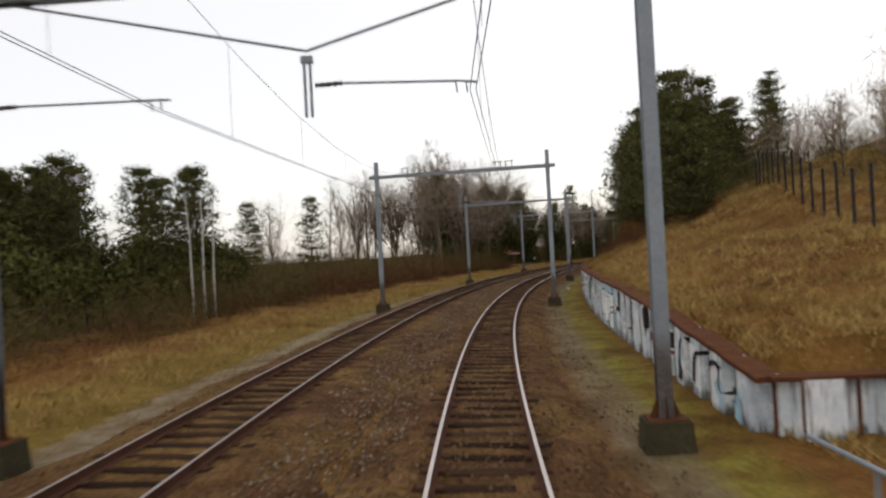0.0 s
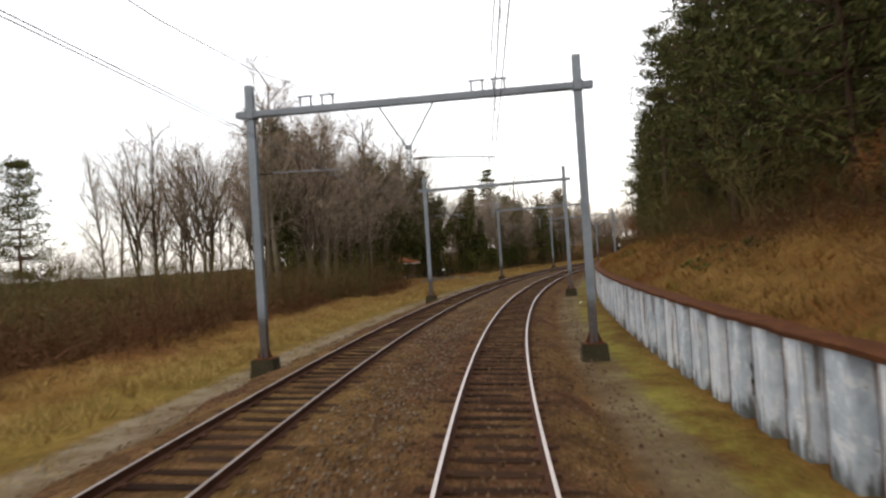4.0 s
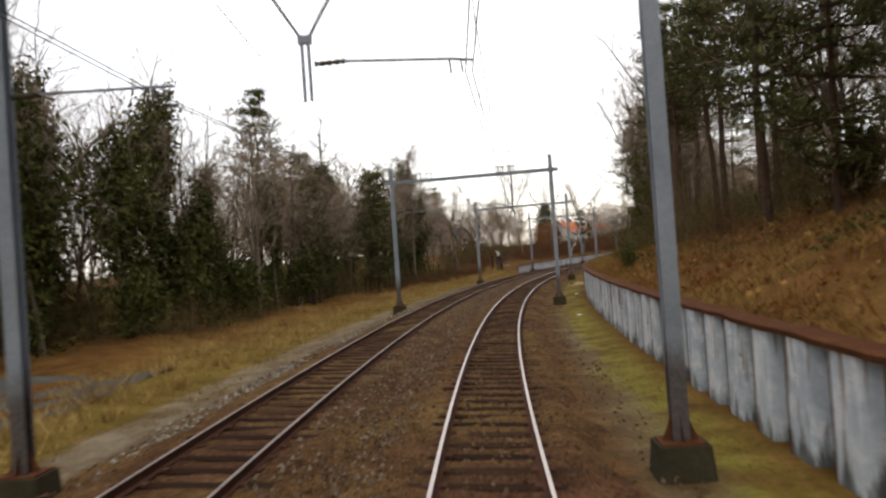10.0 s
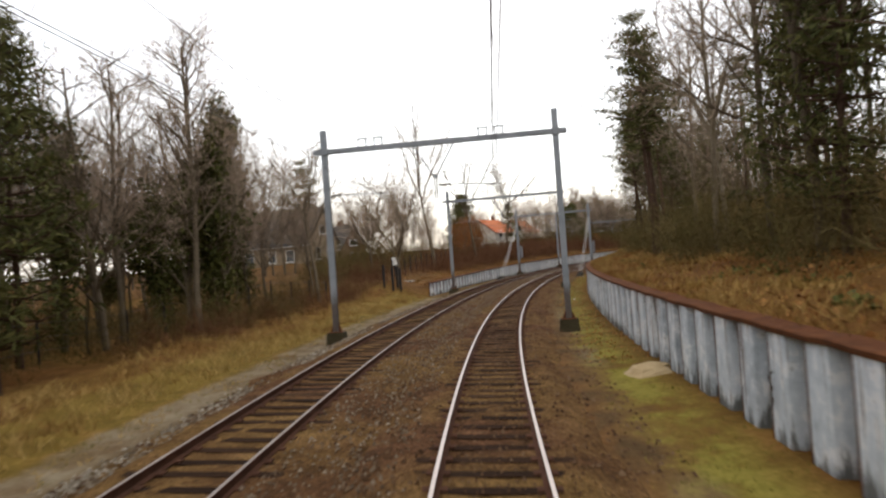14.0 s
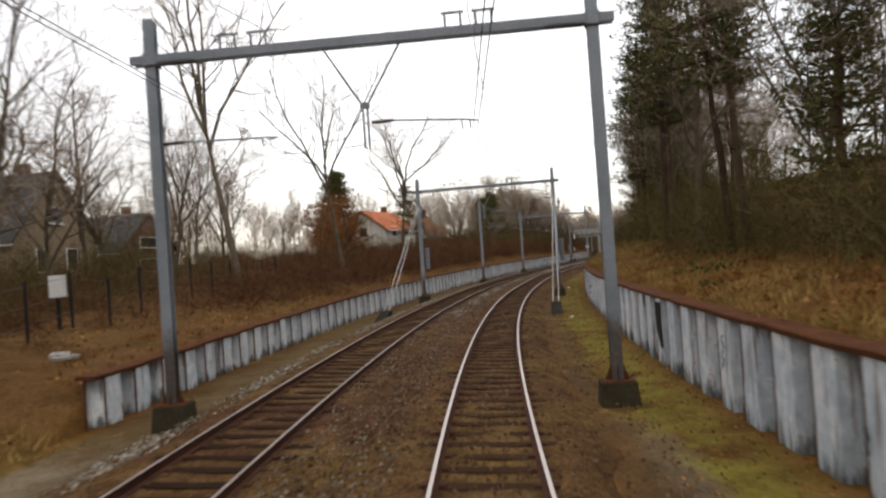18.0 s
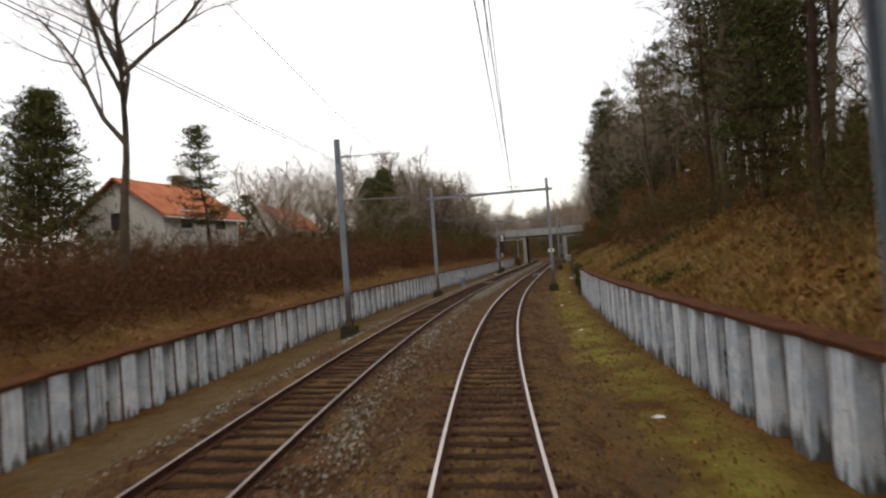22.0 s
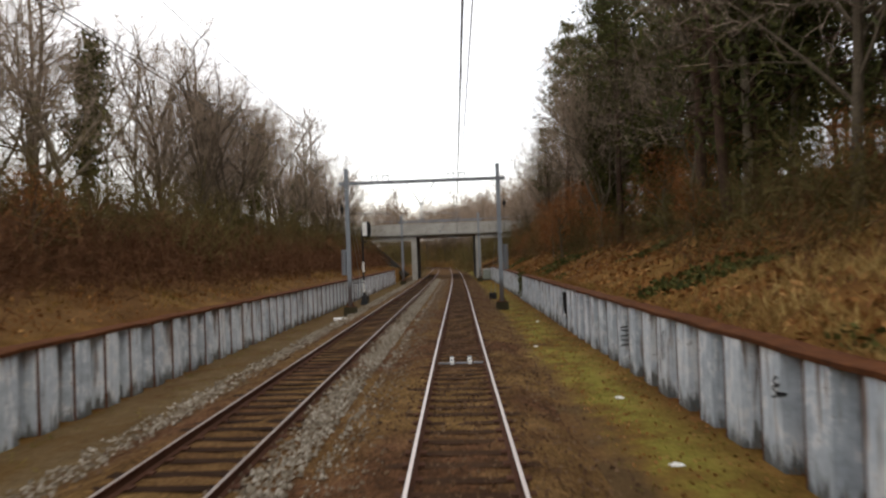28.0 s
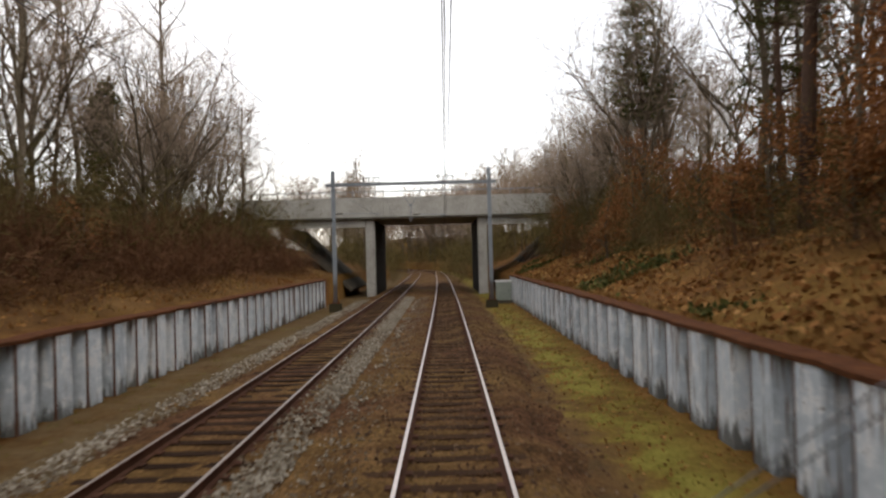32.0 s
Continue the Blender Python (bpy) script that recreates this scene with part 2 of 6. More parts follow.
OLIVE_BRUSH = islands("olive_brush", [(0.15, (0.048, 0.035, 0.014)), (0.5, (0.109, 0.082, 0.031)), (0.85, (0.182, 0.137, 0.058))], patches=((0.52, 0.66, (0.060, 0.060, 0.017)),))
DRY_GRASS = islands("dry_grass", [(0.15, (0.118, 0.063, 0.019)), (0.5, (0.236, 0.136, 0.044)), (0.85, (0.357, 0.223, 0.078))], patches=((0.5, 0.62, (0.179, 0.067, 0.020)), (0.56, 0.68, (0.137, 0.109, 0.023))))
STRAW = islands("straw", [(0.15, (0.180, 0.115, 0.037)), (0.5, (0.360, 0.239, 0.085)), (0.85, (0.500, 0.359, 0.148))], patches=((0.52, 0.64, (0.160, 0.078, 0.024)),))
GREEN_GRASS = islands("green_grass", [(0.15, (0.065, 0.061, 0.012)), (0.5, (0.120, 0.116, 0.021)), (0.85, (0.239, 0.191, 0.046))])
LITTER = islands("fallen_leaves", [(0.15, (0.105, 0.042, 0.013)), (0.5, (0.242, 0.107, 0.036)), (0.85, (0.441, 0.242, 0.094))])
STONES = islands("ballast_stones", [(0.1, (0.034, 0.018, 0.010)), (0.5, (0.092, 0.051, 0.028)), (0.8, (0.162, 0.104, 0.063)), (0.97, (0.24, 0.18, 0.125))])
MID_STONES = islands("mixed_ballast_stones", [(0.1, (0.06, 0.04, 0.026)), (0.5, (0.15, 0.112, 0.077)), (0.9, (0.26, 0.215, 0.165))])
PALE_STONES = islands("pale_ballast_stones", [(0.1, (0.08, 0.06, 0.042)), (0.5, (0.2, 0.17, 0.13)), (0.9, (0.42, 0.38, 0.32))])


def pile_paint():
    """Blue-grey paint on sheet piles: pale flaking coats, rust runs from the cap, dark olive streaks heavier towards
    the foot.
    """
    m, t, b = nodes_of("pile_paint", 0.7)
    v = coords(t)
    geo = t.nodes.new("ShaderNodeNewGeometry").outputs["Position"]

    def stretched(k, scale, detail=5, rough=0.7):
        n = t.nodes.new("ShaderNodeMapping")
        n.inputs["Scale"].default_value = (1, 1, k)
        t.links.new(geo, n.inputs["Vector"])
        return noise_tex(t, scale, detail, rough, n.outputs[0])
    streak, runs, big, fine, blot = stretched(0.14, 5.5), stretched(0.06, 9.0, 3, 0.6), noise_tex(t, 0.5, 3, 0.5, geo), noise_tex(t, 14, 4, 0.7, geo), noise_tex(t, 2.6, 5, 0.7, geo)
    rnd = t.nodes.new("ShaderNodeObjectInfo").outputs["Random"]
    sep = t.nodes.new("ShaderNodeSeparateXYZ")
    t.links.new(v, sep.inputs[0])
    high = sep.outputs[2]
    f = maths(t, "ADD", maths(t, "ADD", maths(t, "MULTIPLY", streak, 0.4), maths(t, "MULTIPLY", blot, 0.6)), maths(t, "MULTIPLY", maths(t, "SUBTRACT", rnd, 0.5), 0.16))
    col = ramp(t, f, [(0.28, (0.3, 0.335, 0.37)), (0.42, (0.46, 0.515, 0.56)), (0.53, (0.575, 0.625, 0.665)), (0.64, (0.71, 0.735, 0.755))])
    # newer white coats with ragged edges
    coat = ramp(t, maths(t, "ADD", blot, maths(t, "MULTIPLY", maths(t, "SUBTRACT", streak, 0.5), 0.5)), [(0.54, (0, 0, 0)), (0.57, (1, 1, 1))])
    col = mix(t, maths(t, "MULTIPLY", coat, 0.7), col, (0.74, 0.75, 0.755))
    # rust runs, mostly from the top
    run = maths(t, "ADD", runs, maths(t, "MULTIPLY", high, 0.09))
    col = mix(t, maths(t, "MULTIPLY", ramp(t, run, [(0.62, (0, 0, 0)), (0.71, (1, 1, 1))]), 0.78), col, (0.14, 0.078, 0.045))
    # flaked spots to bare dark steel
    peel = ramp(t, maths(t, "ADD", maths(t, "MULTIPLY", fine, 0.55), maths(t, "MULTIPLY", blot, 0.45)), [(0.6, (0, 0, 0)), (0.63, (1, 1, 1))])
    col = mix(t, maths(t, "MULTIPLY", peel, 0.75), col, (0.07, 0.055, 0.045))
    # dark olive streaks, denser towards the foot
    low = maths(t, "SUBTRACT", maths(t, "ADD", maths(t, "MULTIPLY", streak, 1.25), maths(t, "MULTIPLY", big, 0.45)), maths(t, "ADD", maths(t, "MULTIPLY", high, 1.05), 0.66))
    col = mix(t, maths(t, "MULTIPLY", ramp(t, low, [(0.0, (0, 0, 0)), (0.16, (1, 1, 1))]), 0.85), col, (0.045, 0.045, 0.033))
    t.links.new(col, b.inputs["Base Color"])
    bump(t, b, fine, 0.3, 0.01)
    return m


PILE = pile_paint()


def ground_mix():
    """Earth, gravel path, moss and dry grass, by the distance to the track (UV: s, l) broken up by noise."""
    m, t, b = nodes_of("ground", 0.95)
    uv = t.nodes.new("ShaderNodeUVMap")
    uv.uv_map = "track"
    sep = t.nodes.new("ShaderNodeSeparateXYZ")
    t.links.new(uv.outputs[0], sep.inputs[0])
    l = sep.outputs[1]
    pos = t.nodes.new("ShaderNodeNewGeometry").outputs["Position"]
    big, mid, fine = noise_tex(t, 0.12, 4, 0.6, pos), noise_tex(t, 0.9, 5, 0.65, pos), noise_tex(t, 11, 4, 0.7, pos)
    wob = maths(t, "MULTIPLY", maths(t, "SUBTRACT", mid, 0.5), 2.4)
    lw = maths(t, "ADD", l, wob)

    def band(a, c, soft, x=lw):
        up = maths(t, "MULTIPLY", maths(t, "SUBTRACT", x, a), 1 / soft)
        dn = maths(t, "MULTIPLY", maths(t, "SUBTRACT", c, x), 1 / soft)
        return maths(t, "MINIMUM", maths(t, "MAXIMUM", maths(t, "MINIMUM", up, dn), 0.0), 1.0)
    f = maths(t, "ADD", maths(t, "MULTIPLY", mid, 0.55), maths(t, "MULTIPLY", fine, 0.45))
    grass = ramp(t, f, [(0.3, (0.059, 0.030, 0.008)), (0.5, (0.152, 0.080, 0.021)), (0.66, (0.248, 0.142, 0.044))])
    litter = ramp(t, f, [(0.3, (0.040, 0.017, 0.006)), (0.5, (0.116, 0.050, 0.015)), (0.68, (0.209, 0.100, 0.033))])
    gravel = ramp(t, f, [(0.3, (0.047, 0.030, 0.013)), (0.5, (0.099, 0.065, 0.031)), (0.68, (0.162, 0.113, 0.059))])
    moss = ramp(t, f, [(0.3, (0.066, 0.058, 0.011)), (0.5, (0.145, 0.124, 0.023)), (0.68, (0.25, 0.206, 0.049))])
    col = mix(t, ramp(t, big, [(0.42, (0, 0, 0)), (0.6, (1, 1, 1))]), grass, litter)
    col = mix(t, maths(t, "MULTIPLY", band(2.3, 4.7, 0.9), ramp(t, mid, [(0.36, (0.1, 0.1, 0.1)), (0.56, (1, 1, 1))])), col, moss)
    col = mix(t, band(1.0, 2.9, 0.8), col, gravel)
    col = mix(t, maths(t, "MULTIPLY", band(1.0, 2.7, 0.7), ramp(t, mid, [(0.4, (0.2, 0.2, 0.2)), (0.6, (1, 1, 1))])), col, litter)
    early = band(-200.0, 219.0, 3.0, sep.outputs[0])
    col = mix(t, maths(t, "MULTIPLY", maths(t, "MULTIPLY", band(-12.5, -8.2, 1.0), 0.45), early), col, moss)
    col = mix(t, band(-8.0, -5.0, 0.6), col, gravel)
    late = maths(t, "SUBTRACT", 1.0, early)
    col = mix(t, maths(t, "MULTIPLY", maths(t, "MULTIPLY", band(-60.0, -9.2, 0.5, l), 0.7), late), col, mix(t, 0.45, litter, gravel))
    # trodden sandy paths on both sides
    sand = ramp(t, f, [(0.3, (0.1, 0.078, 0.05)), (0.5, (0.17, 0.137, 0.092)), (0.68, (0.26, 0.215, 0.15))])
    ls = maths(t, "ADD", l, maths(t, "MULTIPLY", wob, 0.35))
    col = mix(t, maths(t, "MULTIPLY", band(-9.0, -7.3, 0.35, ls), ramp(t, mid, [(0.3, (0.35, 0.35, 0.35)), (0.55, (0.9, 0.9, 0.9))])), col, mix(t, early, gravel, sand))
    col = mix(t, maths(t, "MULTIPLY", maths(t, "MULTIPLY", band(2.3, 3.3, 0.35, ls), early), ramp(t, big, [(0.42, (0.05, 0.05, 0.05)), (0.58, (0.5, 0.5, 0.5))])), col, sand)
    first = band(-200.0, 140.0, 20.0, sep.outputs[0])
    col = mix(t, maths(t, "MULTIPLY", maths(t, "MULTIPLY", band(2.0, 3.5, 0.4, ls), first), ramp(t, mid, [(0.3, (0.35, 0.35, 0.35)), (0.6, (0.8, 0.8, 0.8))])), col, mix(t, 0.5, gravel, sand))
    t.links.new(col, b.inputs["Base Color"])
    bump(t, b, f, 0.6, 0.06)
    return m


GROUND = ground_mix()


def ballast_mix():
    """Rust-brown stones with paler and weedy patches."""
    m, t, b = nodes_of("ballast_bed", 0.95)
    pos = t.nodes.new("ShaderNodeNewGeometry").outputs["Position"]
    big, mid, fine = noise_tex(t, 0.22, 4, 0.6, pos), noise_tex(t, 1.3, 4, 0.65, pos), noise_tex(t, 15, 4, 0.75, pos)
    cell = t.nodes.new("ShaderNodeTexVoronoi")
    cell.inputs["Scale"].default_value = 17
    t.links.new(pos, cell.inputs["Vector"])
    f = maths(t, "ADD", maths(t, "MULTIPLY", fine, 0.5), maths(t, "MULTIPLY", mid, 0.5))
    rust = ramp(t, f, [(0.3, (0.026, 0.012, 0.006)), (0.5, (0.085, 0.040, 0.019)), (0.68, (0.175, 0.088, 0.046))])
    weed = ramp(t, f, [(0.3, (0.043, 0.024, 0.009)), (0.5, (0.131, 0.074, 0.026)), (0.68, (0.256, 0.157, 0.063))])
    col = mix(t, ramp(t, big, [(0.4, (0, 0, 0)), (0.62, (1, 1, 1))]), rust, weed)
    tone = maths(t, "ADD", 0.55, maths(t, "MULTIPLY", cell.outputs["Color"], 0.9))
    col = mix(t, 1.0, col, tone, "MULTIPLY")
    t.links.new(col, b.inputs["Base Color"])
    bump(t, b, cell.outputs["Distance"], 0.9, 0.05)
    return m


BALLAST = ballast_mix()


# ---- mesh helpers ----
def mesh_of(name, verts, faces, mats, smooth=False, slots=None):
    me = bpy.data.meshes.new(name)
    me.from_pydata([tuple(v) for v in np.asarray(verts).tolist()], [], faces if isinstance(faces, list) else faces.tolist())
    for mt in (mats if isinstance(mats, (list, tuple)) else [mats]):
        me.materials.append(mt)
    if slots is not None:
        me.polygons.foreach_set("material_index", np.asarray(slots, dtype=np.int32))
    if smooth:
        me.shade_smooth()
    me.update()
    return me


def part(name, me, parent=None, label="", m=None):
    ob = new(name, me)
    if parent is not None:
        ob.parent = parent
    if m is not None:
        ob.matrix_basis = m
    return tagged(ob, label)


def thing(name, m, label, category, group="", kind=""):
    ob = new(name)
    ob.matrix_basis = m
    return tagged(ob, label, category, group, kind)


class Build:
    """Collects boxes, tubes and sheets into one mesh."""

    def __init__(self):
        self.v, self.f, self.n, self.side = [], [], 0, None

    def add(self, v, f):
        v = np.asarray(v, float)
        self.v.append(v)
        self.f.extend([tuple(int(i) + self.n for i in q) for q in f])
        self.n += len(v)
        return self

    def box(self, c, size, m=None, taper=1.0, chamfer=0.0):
        x, y, z = (a / 2 for a in size)
        if chamfer:
            k = chamfer
            ring = [(-x + k, -y), (x - k, -y), (x, -y + k), (x, y - k), (x - k, y), (-x + k, y), (-x, y - k), (-x, -y + k)]
        else:
            ring = [(-x, -y), (x, -y), (x, y), (-x, y)]
        n = len(ring)
        v = np.array([(a, b, -z) for a, b in ring] + [(a * taper, b * taper, z) for a, b in ring])
        f = [tuple(range(n))[::-1], tuple(range(n, 2 * n))] + [(i, (i + 1) % n, n + (i + 1) % n, n + i) for i in range(n)]
        if m is not None:
            v = np.array([tuple(m @ Vector(p)) for p in v])
        return self.add(v + np.array(c), f)

    def tube(self, pts, r, sides=6, cap=True):
        pts = np.asarray(pts, float)
        rr = np.broadcast_to(np.asarray(r, float), (len(pts),))
        d = np.gradient(pts, axis=0)
        d /= np.linalg.norm(d, axis=1)[:, None] + 1e-9
        ref = np.where(np.abs(d[:, 2:3]) < 0.9, np.array([[0, 0, 1.0]]), np.array([[1.0, 0, 0]]))
        u = np.cross(d, ref)
        u /= np.linalg.norm(u, axis=1)[:, None] + 1e-9
        w = np.cross(d, u)
        a = np.arange(sides) * 2 * np.pi / sides
        v = pts[:, None] + rr[:, None, None] * (np.cos(a)[None, :, None] * u[:, None] + np.sin(a)[None, :, None] * w[:, None])
        f = []
        for i in range(len(pts) - 1):
            for j in range(sides):
                k = (j + 1) % sides
                f.append((i * sides + j, i * sides + k, (i + 1) * sides + k, (i + 1) * sides + j))
        if cap:
            f += [tuple(range(sides))[::-1], tuple((len(pts) - 1) * sides + j for j in range(sides))]
        return self.add(v.reshape(-1, 3), f)

    def sweep(self, ring, pts_of, ss, closed=True):
        """ring: (x, z) profile; pts_of(s, x, z) gives world points."""
        n = len(ring)
        v = np.concatenate([[pts_of(s, x, z) for x, z in ring] for s in ss])
        f = []
        for i in range(len(ss) - 1):
            for j in range(n if closed else n - 1):
                k = (j + 1) % n
                f.append((i * n + j, i * n + k, (i + 1) * n + k, (i + 1) * n + j))
        if closed:
            f += [tuple(range(n))[::-1], tuple((len(ss) - 1) * n + j for j in range(n))]
        return self.add(v, f)

    def mesh(self, name, mats, smooth=False, slots=None):
        return mesh_of(name, np.concatenate(self.v), self.f, mats, smooth, slots)


# ---- terrain ----
RISE_S = [-60, 0, 18, 28, 40, 48, 57, 66, 130, 150, 178, 235, 250, 275, 340, 430, 520]
RISE = [0.2, 0.2, 0.22, 0.33, 0.6, 0.62, 0.48, 0.52, 0.48, 0.30, 0.12, 0.13, 0.34, 0.55, 0.5, 0.45, 0.4]
WALL_L_START = 219.4


def wall_r(s):
    return np.interp(s, [12, 60, 400], [4.78, 4.78, 4.92])


def wall_l(s):
    return np.interp(s, [217, 245, 300, 420], [-9.3, -9.4, -9.15, -8.95])


def wall_top(s):
    return np.interp(s, [11, 13, 17, 24, 34, 50], [0.55, 0.74, 1.06, 1.38, 1.48, 1.45])


def lift(s, l):
    """Height of the ground over the low rail."""
    s, l = np.broadcast_arrays(np.asarray(s, float), np.asarray(l, float))
    rough = 0.22 * np.sin(s * 0.31 + l * 0.7) * np.sin(l * 0.43 - s * 0.11) + 0.17 * np.sin(s * 0.83 - l * 1.1) * np.sin(l * 0.9 + s * 0.37) + 0.08 * np.sin(s * 1.5 + l * 2.1)
    # right of the line
    up = np.interp(s, RISE_S, RISE)
    d = np.maximum(l - (wall_r(s) + 0.2), 0)
    hill = wall_top(s) - 0.06 + 11.0 * (1 - np.exp(-up * d / 11.0)) + rough * np.minimum(d / 4, 1)
    cut = np.interp(s, [12.25, 12.6], [0, 1])
    hill = hill * cut + (1 - cut) * (-0.38 + 9.0 * (1 - np.exp(-0.45 * np.maximum(d - 1.6, 0) / 9.0)))
    right = np.interp(l, [-2.2, 1.9, 2.7, 4.5], [-0.42, -0.42, -0.44, -0.38])
    z = np.where(l > wall_r(s) + 0.06, hill, right)
    # left of the line
    e = np.maximum(wall_l(s) - 0.1 - l, 0)
    open_left = -0.5 + np.interp(s, [60, 100, 190, 215], [0.05, 0.05, 0.05, 0.13]) * np.minimum(e, 8) - 0.03 * np.maximum(e - 8, 0) * np.interp(s, [0, 60], [1.6, 0.0]) + rough * np.minimum(e / 4, 1)
    top = np.interp(s, [215, 222, 245, 275, 300], [0.3, 0.55, 0.8, 1.16, 1.36])
    bank = top + np.interp(s, [280, 330], [2.6, 3.6]) * (1 - np.exp(-0.34 * e / 3.0)) * np.interp(s, [215, 250], [0.35, 1.0]) + rough * np.minimum(e / 4, 1)
    k = np.clip((s - 210.5) / 12.0, 0, 1)
    k = k * k * (3 - 2 * k) * np.where(s > WALL_L_START, 1.0, np.minimum(e / 2.4, 1))
    behind = np.where((s > WALL_L_START) & (e < 1.5), bank, open_left * (1 - k) + bank * k)
    side = np.interp(l, [-9.3, -7.6, -6.3, -5.8], [-0.5, -0.5, -0.45, -0.42])
    z = np.where(l < -5.8, np.where(l < wall_l(s) - 0.06, behind, side), z)
    return z


gs = np.concatenate([np.arange(-60, 12, 2.0), [12.2, 12.65], np.arange(14, 430, 2.0), np.arange(430, 621, 10.0)])
gl = np.concatenate([[-160, -110, -80, -60, -48, -40, -34], np.arange(-30, -9.6, 1.5), [-9.38, -9.35, -9.0, -8.5, -7.6, -6.8, -6.3, -5.8, -4, -2.2, 0, 1.9, 2.3, 2.7, 3.4, 4.1, 4.6, 4.83, 4.86], np.arange(5.2, 26, 1.3), [28, 32, 37, 44, 55, 70, 90, 120]])
SS, LL = np.meshgrid(gs, gl, indexing="ij")
LL = LL + np.where(LL < -9.1, wall_l(SS) + 9.3, 0) + np.where(LL > 4.65, wall_r(SS) - 4.78, 0)
gv = place(SS, LL, lift(SS, LL)).reshape(-1, 3)
gi = np.arange(len(gs) * len(gl)).reshape(len(gs), len(gl))
gf = np.stack([gi[:-1, :-1], gi[:-1, 1:], gi[1:, 1:], gi[1:, :-1]], -1).reshape(-1, 4)
me = mesh_of("ground", gv, gf, GROUND, True)
uvl = me.uv_layers.new(name="track")
vi = np.empty(len(me.loops), dtype=np.int32)
me.loops.foreach_get("vertex_index", vi)
uvl.data.foreach_set("uv", np.stack([SS.ravel()[vi], LL.ravel()[vi]], -1).astype(np.float32).ravel())
tagged(new("ground", me), "brown dune ground with dry grass, moss and leaf litter", "ground", kind="structure")
b = Build()
b.add([(3000 * math.cos(a), 3000 * math.sin(a), -2.2) for a in np.linspace(0, 2 * math.pi, 48, endpoint=False)], [tuple(range(48))])
far = b.mesh("far_ground", mottled("far_land", [(0.3, (0.05, 0.045, 0.025)), (0.7, (0.14, 0.11, 0.06))], 0.02, 0.3, 0.95, 0, 0))
tagged(new("ground_far", far), "flat brown land reaching to the horizon", "ground", kind="structure")


# ---- tracks ----
def on_track(centre):
    """A function that lays (x, z) of a cross-section on a canted track around the line l = centre(s)."""
    def f(s, x, z):
        a = float(cant(s))
        return place(s, float(centre(s)) + x * math.cos(a) + z * math.sin(a), (0.7535 - x) * math.sin(a) + z * math.cos(a))
    return f


RAIL_RING = [(-0.075, -0.172), (0.075, -0.172), (0.07, -0.158), (0.012, -0.14), (0.012, -0.045), (0.036, -0.032), (0.036, -0.006), (0.028, 0.0), (-0.028, 0.0), (-0.036, -0.006), (-0.036, -0.032), (-0.012, -0.045), (-0.012, -0.14), (-0.07, -0.158)]
track_s = np.concatenate([np.arange(-12, 440, 1.5), np.arange(440, 600, 6)])


def rail_mesh(lay, off, top):
    b = Build().sweep([(x + off, z) for x, z in RAIL_RING], lay, track_s)
    n = len(RAIL_RING)
    slots = [1 if i % n == 7 else 0 for i in range(n * (len(track_s) - 1))] + [0, 0]
    return b.mesh("rail", [RAIL_SIDE, top], False, slots)


sleeper_shape = Build().box((0, 0, -0.075), (2.6, 0.25, 0.15), chamfer=0.02).mesh("sleeper", SLEEPER)
PITCH = 0.65


def build_track(name, centre, label, first, ring, top):
    lay = on_track(centre)
    tr = thing(name, pose(0, 0, 0), label, "railway track", "tracks", kind="structure")
    for off in (-0.7535, 0.7535):
        part("rail", rail_mesh(lay, off, top), tr, "steel rail with a worn bright top and rusty sides")
    ss = np.arange(-10, 440, PITCH)
    rest, plates = Build(), Build()
    rng = random.Random(name)
    box_v = np.array([v.co for v in sleeper_shape.vertices])
    box_f = [tuple(p.vertices) for p in sleeper_shape.polygons]
    for s in ss:
        s = s + rng.uniform(-0.03, 0.03)
        a = float(cant(s))
        x0, y0, z0 = lay(s, rng.uniform(-0.04, 0.04), -0.178 - rng.uniform(0, 0.012))
        m = pose(x0, y0, z0) @ Matrix.Rotation(-float(turn(s)) + rng.uniform(-0.012, 0.012), 4, "Z") @ Matrix.Rotation(a, 4, "Y")
        if first <= s < first + 300 * PITCH:
            part("sleeper", sleeper_shape, tr, "", m)
        else:
            rest.add([tuple(m @ Vector(v)) for v in box_v], box_f)
        if -2 < s < 410:
            for off in (-0.7535, 0.7535):
                plates.box((0, 0, 0), (0.34, 0.16, 0.03), pose(*lay(s, off, -0.165)) @ Matrix.Rotation(-float(turn(s)), 4, "Z") @ Matrix.Rotation(a, 4, "Y"))
    tagged(part("far_sleepers", rest.mesh("far_sleepers", SLEEPER), tr), kind="stuff")
    tagged(part("base_plates", plates.mesh("base_plates", RAIL_SIDE), tr, "rusty rail base plates"), kind="stuff")
    def ragged(s, x, z):
        return lay(s, x + (0.3 * math.sin(s * 1.3) * math.sin(s * 0.37 + 1) + 0.22 * math.sin(s * 2.9 + 0.5) * math.sin(s * 0.9) if abs(x) > 2.1 else 0.0), z + 0.02 * math.sin(s * 2.1 + x * 3))
    bed = Build().sweep(ring, ragged, track_s, closed=False)
    part("ballast_bed", bed.mesh("ballast_bed", BALLAST, True), tr, "rust-brown ballast bed")
    return tr


build_track("track_1", lambda s: 0.0, "railway track with bright rails on dark timber sleepers", 2, [(-2.02, -0.25), (-1.35, -0.16), (-0.86, -0.185), (-0.62, -0.196), (0.0, -0.2), (0.62, -0.196), (0.86, -0.185), (1.35, -0.16), (2.35, -0.5)], RAIL_TOP)
